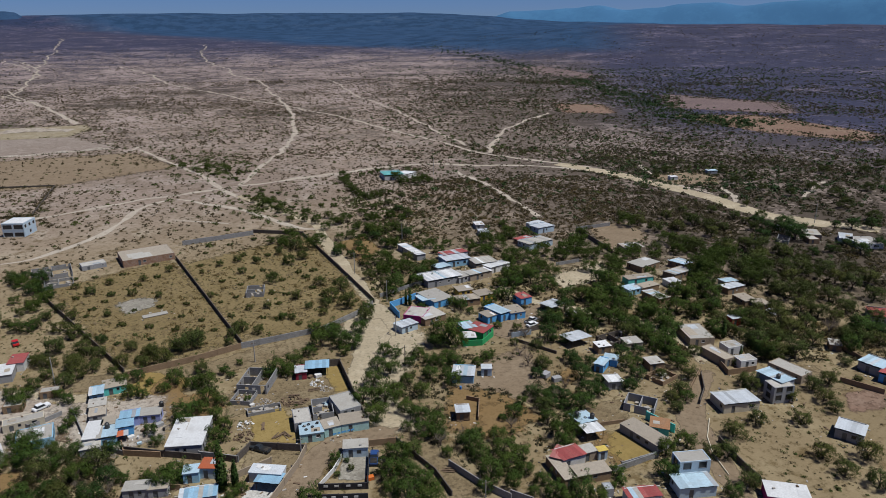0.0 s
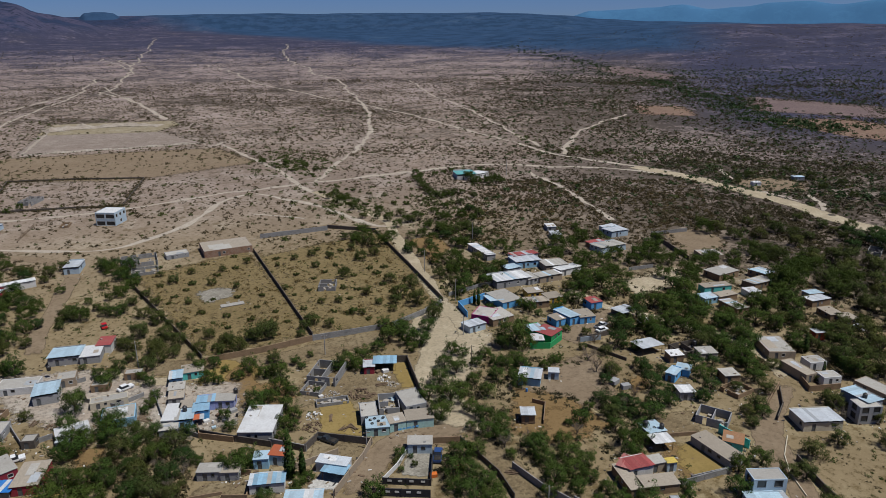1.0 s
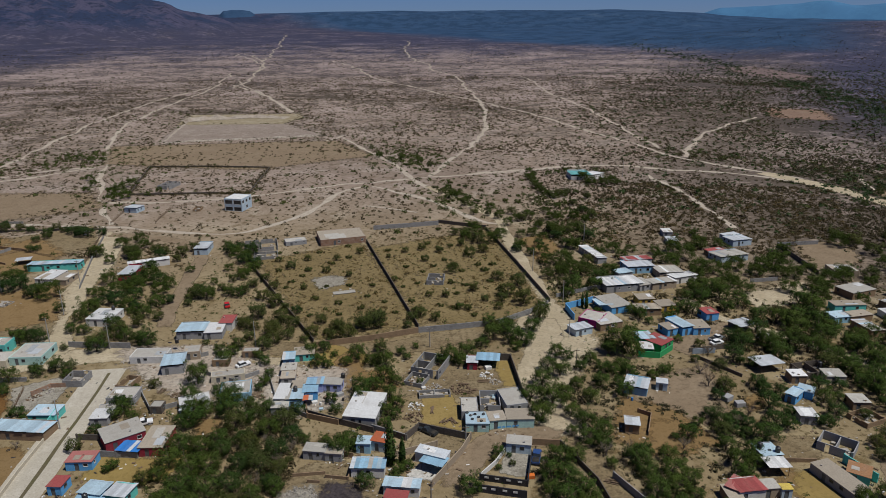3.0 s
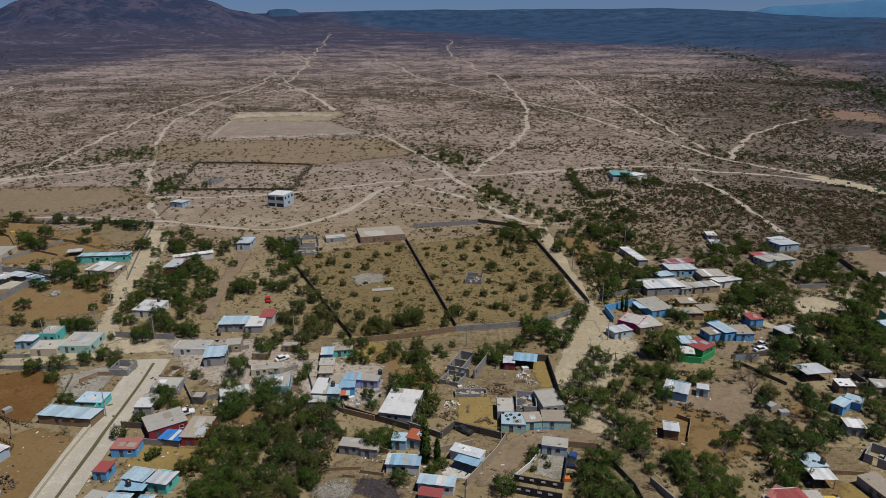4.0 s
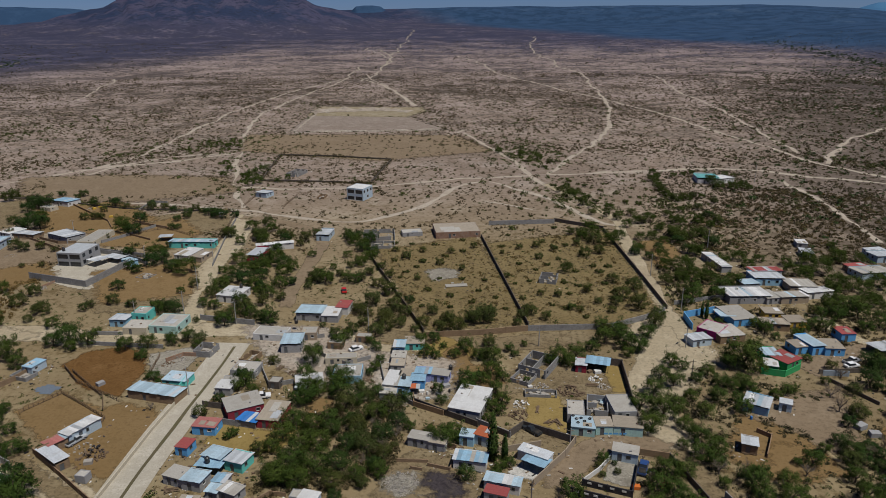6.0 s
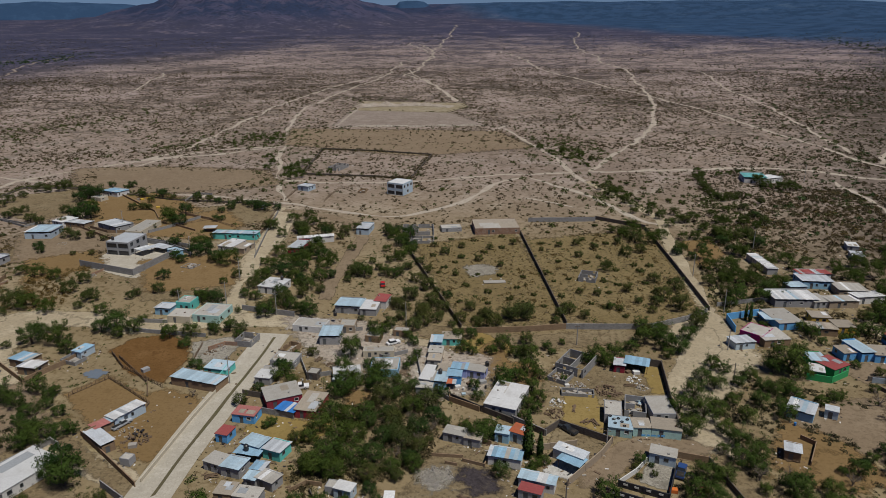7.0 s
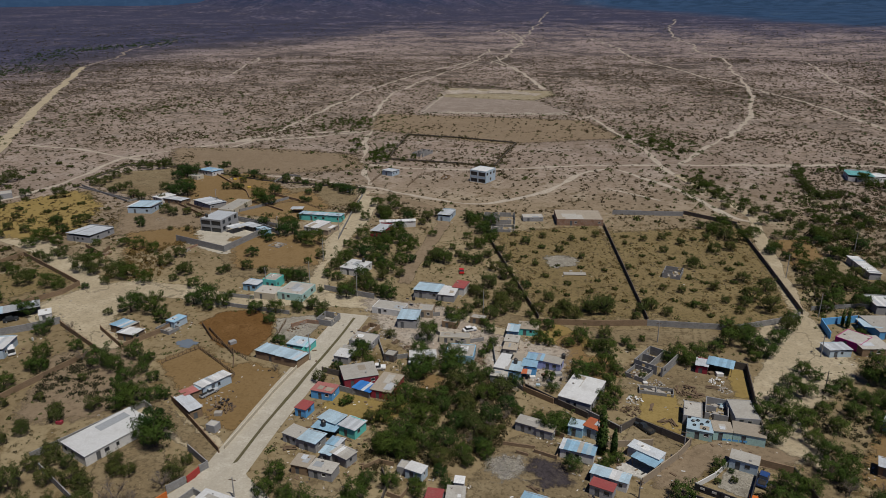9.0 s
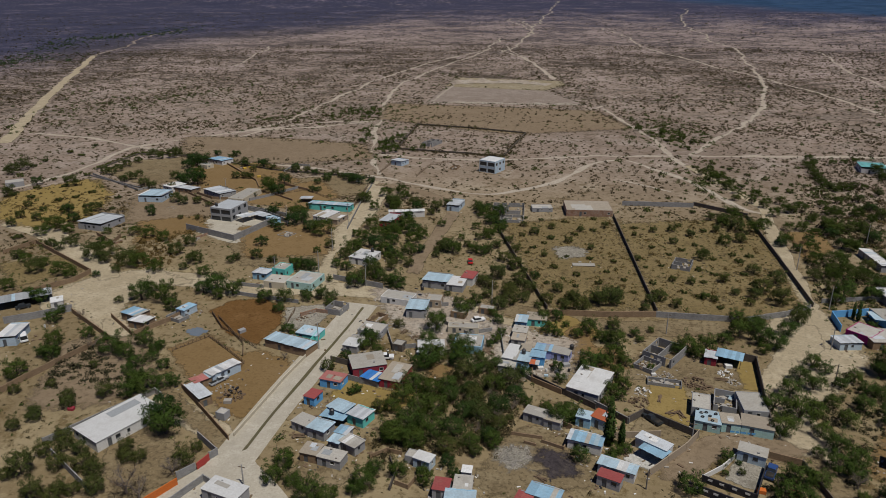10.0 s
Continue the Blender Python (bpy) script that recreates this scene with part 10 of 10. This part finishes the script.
GROVE_EAST = [(27.4, 121.7), (68.5, 106.0), (95.9, 155.6), (49.4, 181.1)]
CACTUS_LOT = [(-137.3, 114.5), (-113.2, 121.3), (-132.3, 143.2), (-145.2, 136.2)]
VALLEY = [(812.0, 2282.6), (765.6, 1644.8), (608.5, 1039.2), (559.4, 780.3), (472.0, 579.6), (506.6, 509.8)]
THICKET = [(261.0, 381.9), (278.9, 347.3), (303.5, 320.9), (326.4, 296.4), (442.8, 331.6)]
VILLAGE_EAST = [(86.0, 193.7), (133.7, 141.2), (193.9, 229.4), (80.9, 272.8)]

# ---- wild scrub, past counting ----


def plain_spot(rnd, r0, r1, a0=-57, a1=53, soft=0.0):
    r = math.sqrt(rnd.uniform(r0 * r0, r1 * r1))
    a = rnd.uniform(a0, a1)
    if soft and a > a1 - soft * rnd.random():
        return None
    a = radians(a)
    x, y = -r * math.sin(a), r * math.cos(a)
    if noise.noise(Vector((x / 60, y / 60, 3.7))) < rnd.uniform(-0.75, 0.55) or (x // 2, y // 2) in KEEP:
        return None
    return x, y


scrub("scrub", 18000, lambda rnd: plain_spot(rnd, 290, 540), 1.05, "leaf_scrub", "low grey-green thorn scrub on the plain", 11, 3)
scrub("scrub", 3600, lambda rnd: plain_spot(rnd, 290, 800), 1.7, "leaf_olive", "olive thorn bushes on the plain", 18, 13)
scrub("scrub", 70000, lambda rnd: plain_spot(rnd, 500, 1200), 1.25, "leaf_scrub", "low grey-green thorn scrub on the plain", 5, 4)
scrub("scrub", 36000, lambda rnd: plain_spot(rnd, 1100, 2600), 1.7, "leaf_scrub", "low grey-green thorn scrub on the plain", 3, 5)
scrub("scrub", 15000, lambda rnd: plain_spot(rnd, 300, 1500, -58, -14, 14), 2.0, "leaf_far", "denser olive scrub on the eastern slope", 6, 6)
scrub("scrub", 11000, lambda rnd: plain_spot(rnd, 110, 300), 0.4, "leaf_scrub", "small dry weeds and bushes between the yards", 9, 7)
scrub("scrub", 4500, lambda rnd: plain_spot(rnd, 110, 300), 0.75, "leaf_olive", "small green weeds and bushes between the yards", 14, 8)


def quad_spot(rnd, q):
    u, v = rnd.random(), rnd.random()
    x = (q[0][0] * (1 - u) + q[1][0] * u) * (1 - v) + (q[3][0] * (1 - u) + q[2][0] * u) * v
    y = (q[0][1] * (1 - u) + q[1][1] * u) * (1 - v) + (q[3][1] * (1 - u) + q[2][1] * u) * v
    if noise.noise(Vector((x / 14, y / 14, 1.7))) < rnd.uniform(-0.7, 0.5) or (x // 2, y // 2) in KEEP:
        return None
    return x, y


def line_spot(rnd, line, spread):
    i = rnd.randrange(len(line) - 1)
    u = rnd.random()
    x, y = line[i][0] * (1 - u) + line[i + 1][0] * u, line[i][1] * (1 - u) + line[i + 1][1] * u
    return x + rnd.gauss(0, spread), y + rnd.gauss(0, spread)


scrub("valley_trees", 1100, lambda rnd: line_spot(rnd, VALLEY, 20), 3.4, "leaf_far", "band of dark green trees along a dry valley", 12, 31)
scrub("valley_trees", 420, lambda rnd: line_spot(rnd, THICKET, 20), 2.0, "leaf_far", "band of green thorn trees on the slope", 14, 32)
FIELD_HEDGE = [(-153.4, 468.7), (-116.2, 466.3), (-73.7, 458.1), (-75.0, 389.7), (-91.9, 389.8), (-140.7, 390.3), (-153.4, 468.7)]
GREEN_SPOTS = [(-390.1, 531.0), (-412.8, 516.2), (-390.9, 583.5), (-254.6, 476.9), (-206.8, 505.5), (-170.6, 457.1), (-265.4, 462.3), (-432.8, 499.3), (-148.3, 376.4), (2.9, 501.2), (25.3, 481.7), (33.5, 464.7), (36.2, 378.6), (10.5, 472.5), (-439.0, 474.4), (-408.7, 418.0), (-224.2, 491.3), (-219.3, 503.4), (29.0, 468.2), (10.9, 502.7), (32.4, 378.0), (39.3, 367.8), (201.9, 548.6), (232.2, 467.5), (19.7, 517.4), (-189.8, 512.9), (42.0, 351.4), (78.4, 351.8), (90.4, 344.0), (725.2, 1677.7), (705.0, 1846.1), (698.7, 1501.3), (457.0, 2639.0), (316.3, 360.6), (284.9, 404.0), (307.7, 384.3), (337.5, 333.6)]


def grouped_spot(rnd):
    x, y = GREEN_SPOTS[rnd.randrange(len(GREEN_SPOTS))]
    wide = 0.028 * math.hypot(x, y)
    return x + rnd.gauss(0, wide * 0.8), y + rnd.gauss(0, wide * 1.6)


scrub("scrub", 1300, grouped_spot, 1.9, "leaf_olive", "green thorn bushes in groups on the plain", 14, 63)
scrub("hedge", 520, lambda rnd: line_spot(rnd, FIELD_HEDGE, 1.3), 1.25, "leaf_scrub", "dark thorn hedge along a field wall", 12, 61)
scrub("hedge", 120, lambda rnd: line_spot(rnd, [(-172.8, 566.3), (-109.3, 576.7), (-44.6, 587.6)], 1.5), 1.3, "leaf_scrub", "dark bushes along a low bank", 12, 62)
scrub("hedge", 420, lambda rnd: line_spot(rnd, HEDGES, 1.6), 1.1, "leaf_olive", "straggling brush hedge along a field wall", 12, 33)
scrub("scrub", 620, lambda rnd: quad_spot(rnd, LOT_WEST), 0.8, "leaf_brown", "olive bushes in a walled lot", 16, 21)
scrub("scrub", 850, lambda rnd: quad_spot(rnd, LOT_EAST), 0.8, "leaf_brown", "olive bushes in a walled lot", 16, 22)
scrub("scrub", 1200, lambda rnd: quad_spot(rnd, LOT_WEST), 0.5, "leaf_dry", "dry weeds in a walled lot", 9, 23)
scrub("scrub", 1200, lambda rnd: quad_spot(rnd, LOT_EAST), 0.5, "leaf_dry", "dry weeds in a walled lot", 9, 24)
scrub("scrub", 5200, lambda rnd: quad_spot(rnd, EAST_SLOPE), 1.2, "leaf_scrub", "dark thorn and cactus thicket east of the village", 14, 25)
scrub("scrub", 600, lambda rnd: quad_spot(rnd, EAST_SLOPE), 1.7, "leaf_brown", "olive thorn thicket east of the village", 20, 26)
scrub("scrub", 900, lambda rnd: quad_spot(rnd, GROVE), 1.0, "leaf_scrub", "dark undergrowth and cactus below trees", 14, 27)
scrub("scrub", 1500, lambda rnd: quad_spot(rnd, GROVE_EAST), 0.9, "leaf_scrub", "dark undergrowth below trees", 12, 28)
scrub("scrub", 500, lambda rnd: quad_spot(rnd, CACTUS_LOT), 1.2, "leaf_scrub", "grey cactus and thorn clumps on a bare lot", 14, 29)
scrub("scrub", 3000, lambda rnd: quad_spot(rnd, VILLAGE_EAST), 1.0, "leaf_scrub", "dark undergrowth between village trees", 12, 30)
scrub("scrub", 22000, lambda rnd: plain_spot(rnd, 330, 1300, -58, -12, 14), 1.6, "leaf_scrub", "dark thorn scrub on the eastern slope", 6, 36)
scrub("scrub", 420, lambda rnd: quad_spot(rnd, CACTUS_BAND), 1.3, "leaf_brown", "dark olive cactus hedge across a yard", 16, 37)
scrub("scrub", 900, lambda rnd: quad_spot(rnd, STRAW_LOT), 0.9, "leaf_brown", "olive bushes on a straw-coloured lot", 14, 38)
scrub("scrub", 700, lambda rnd: quad_spot(rnd, BRUSH_YARD), 0.8, "leaf_scrub", "dry brush between village trees", 14, 39)
scrub("scrub", 900, lambda rnd: quad_spot(rnd, NORTH_YARDS), 0.7, "leaf_scrub", "dry brush along yard edges", 12, 40)
scrub("scrub", 5200, lambda rnd: quad_spot(rnd, HILL_FRONT), 1.15, "leaf_scrub", "dark thorn scrub on the rise behind the village", 14, 41)
scrub("scrub", 700, lambda rnd: quad_spot(rnd, HILL_FRONT), 1.3, "leaf_brown", "olive-brown bushes on the rise behind the village", 16, 42)
scrub("scrub", 5200, lambda rnd: quad_spot(rnd, ROADSIDE), 1.35, "leaf_scrub", "dark thorn scrub beside the long dirt road", 12, 43)
scrub("scrub", 500, lambda rnd: line_spot(rnd, WEST_TREES, 26), 3.0, "leaf_far", "band of dark green trees on the western plain", 12, 44)

scrub("scrub", 2600, lambda rnd: quad_spot(rnd, BELOW_ROAD), 1.2, "leaf_scrub", "dark thorn scrub below the dirt road", 14, 71)
scrub("scrub", 1800, lambda rnd: quad_spot(rnd, HILL_FOOT), 1.1, "leaf_scrub", "dark thorn scrub below the dirt road", 12, 72)
scrub("scrub", 900, lambda rnd: quad_spot(rnd, LANE_SIDE), 1.1, "leaf_scrub", "dark undergrowth beside a walled lane", 14, 73)
scrub("scrub", 700, lambda rnd: quad_spot(rnd, LANE_SIDE), 1.2, "leaf_olive", "olive bushes beside a walled lane", 14, 74)
scrub("scrub", 1500, lambda rnd: quad_spot(rnd, RISE_WEST), 1.1, "leaf_scrub", "dark thorn scrub on a low rise", 12, 75)

litter("yard_litter", "stone", "loose stones and broken blocks about the yards", 51, 9, 0.1, 0.35)
litter("yard_litter", "timber", "weathered boards and sticks about the yards", 52, 6, 0.12, 0.5)
litter("yard_litter", "wall_white", "pale buckets, sacks and scraps about the yards", 53, 3, 0.12, 0.32)
litter("yard_litter", "tank_black", "dark scrap and rubbish about the yards", 54, 3, 0.12, 0.4)
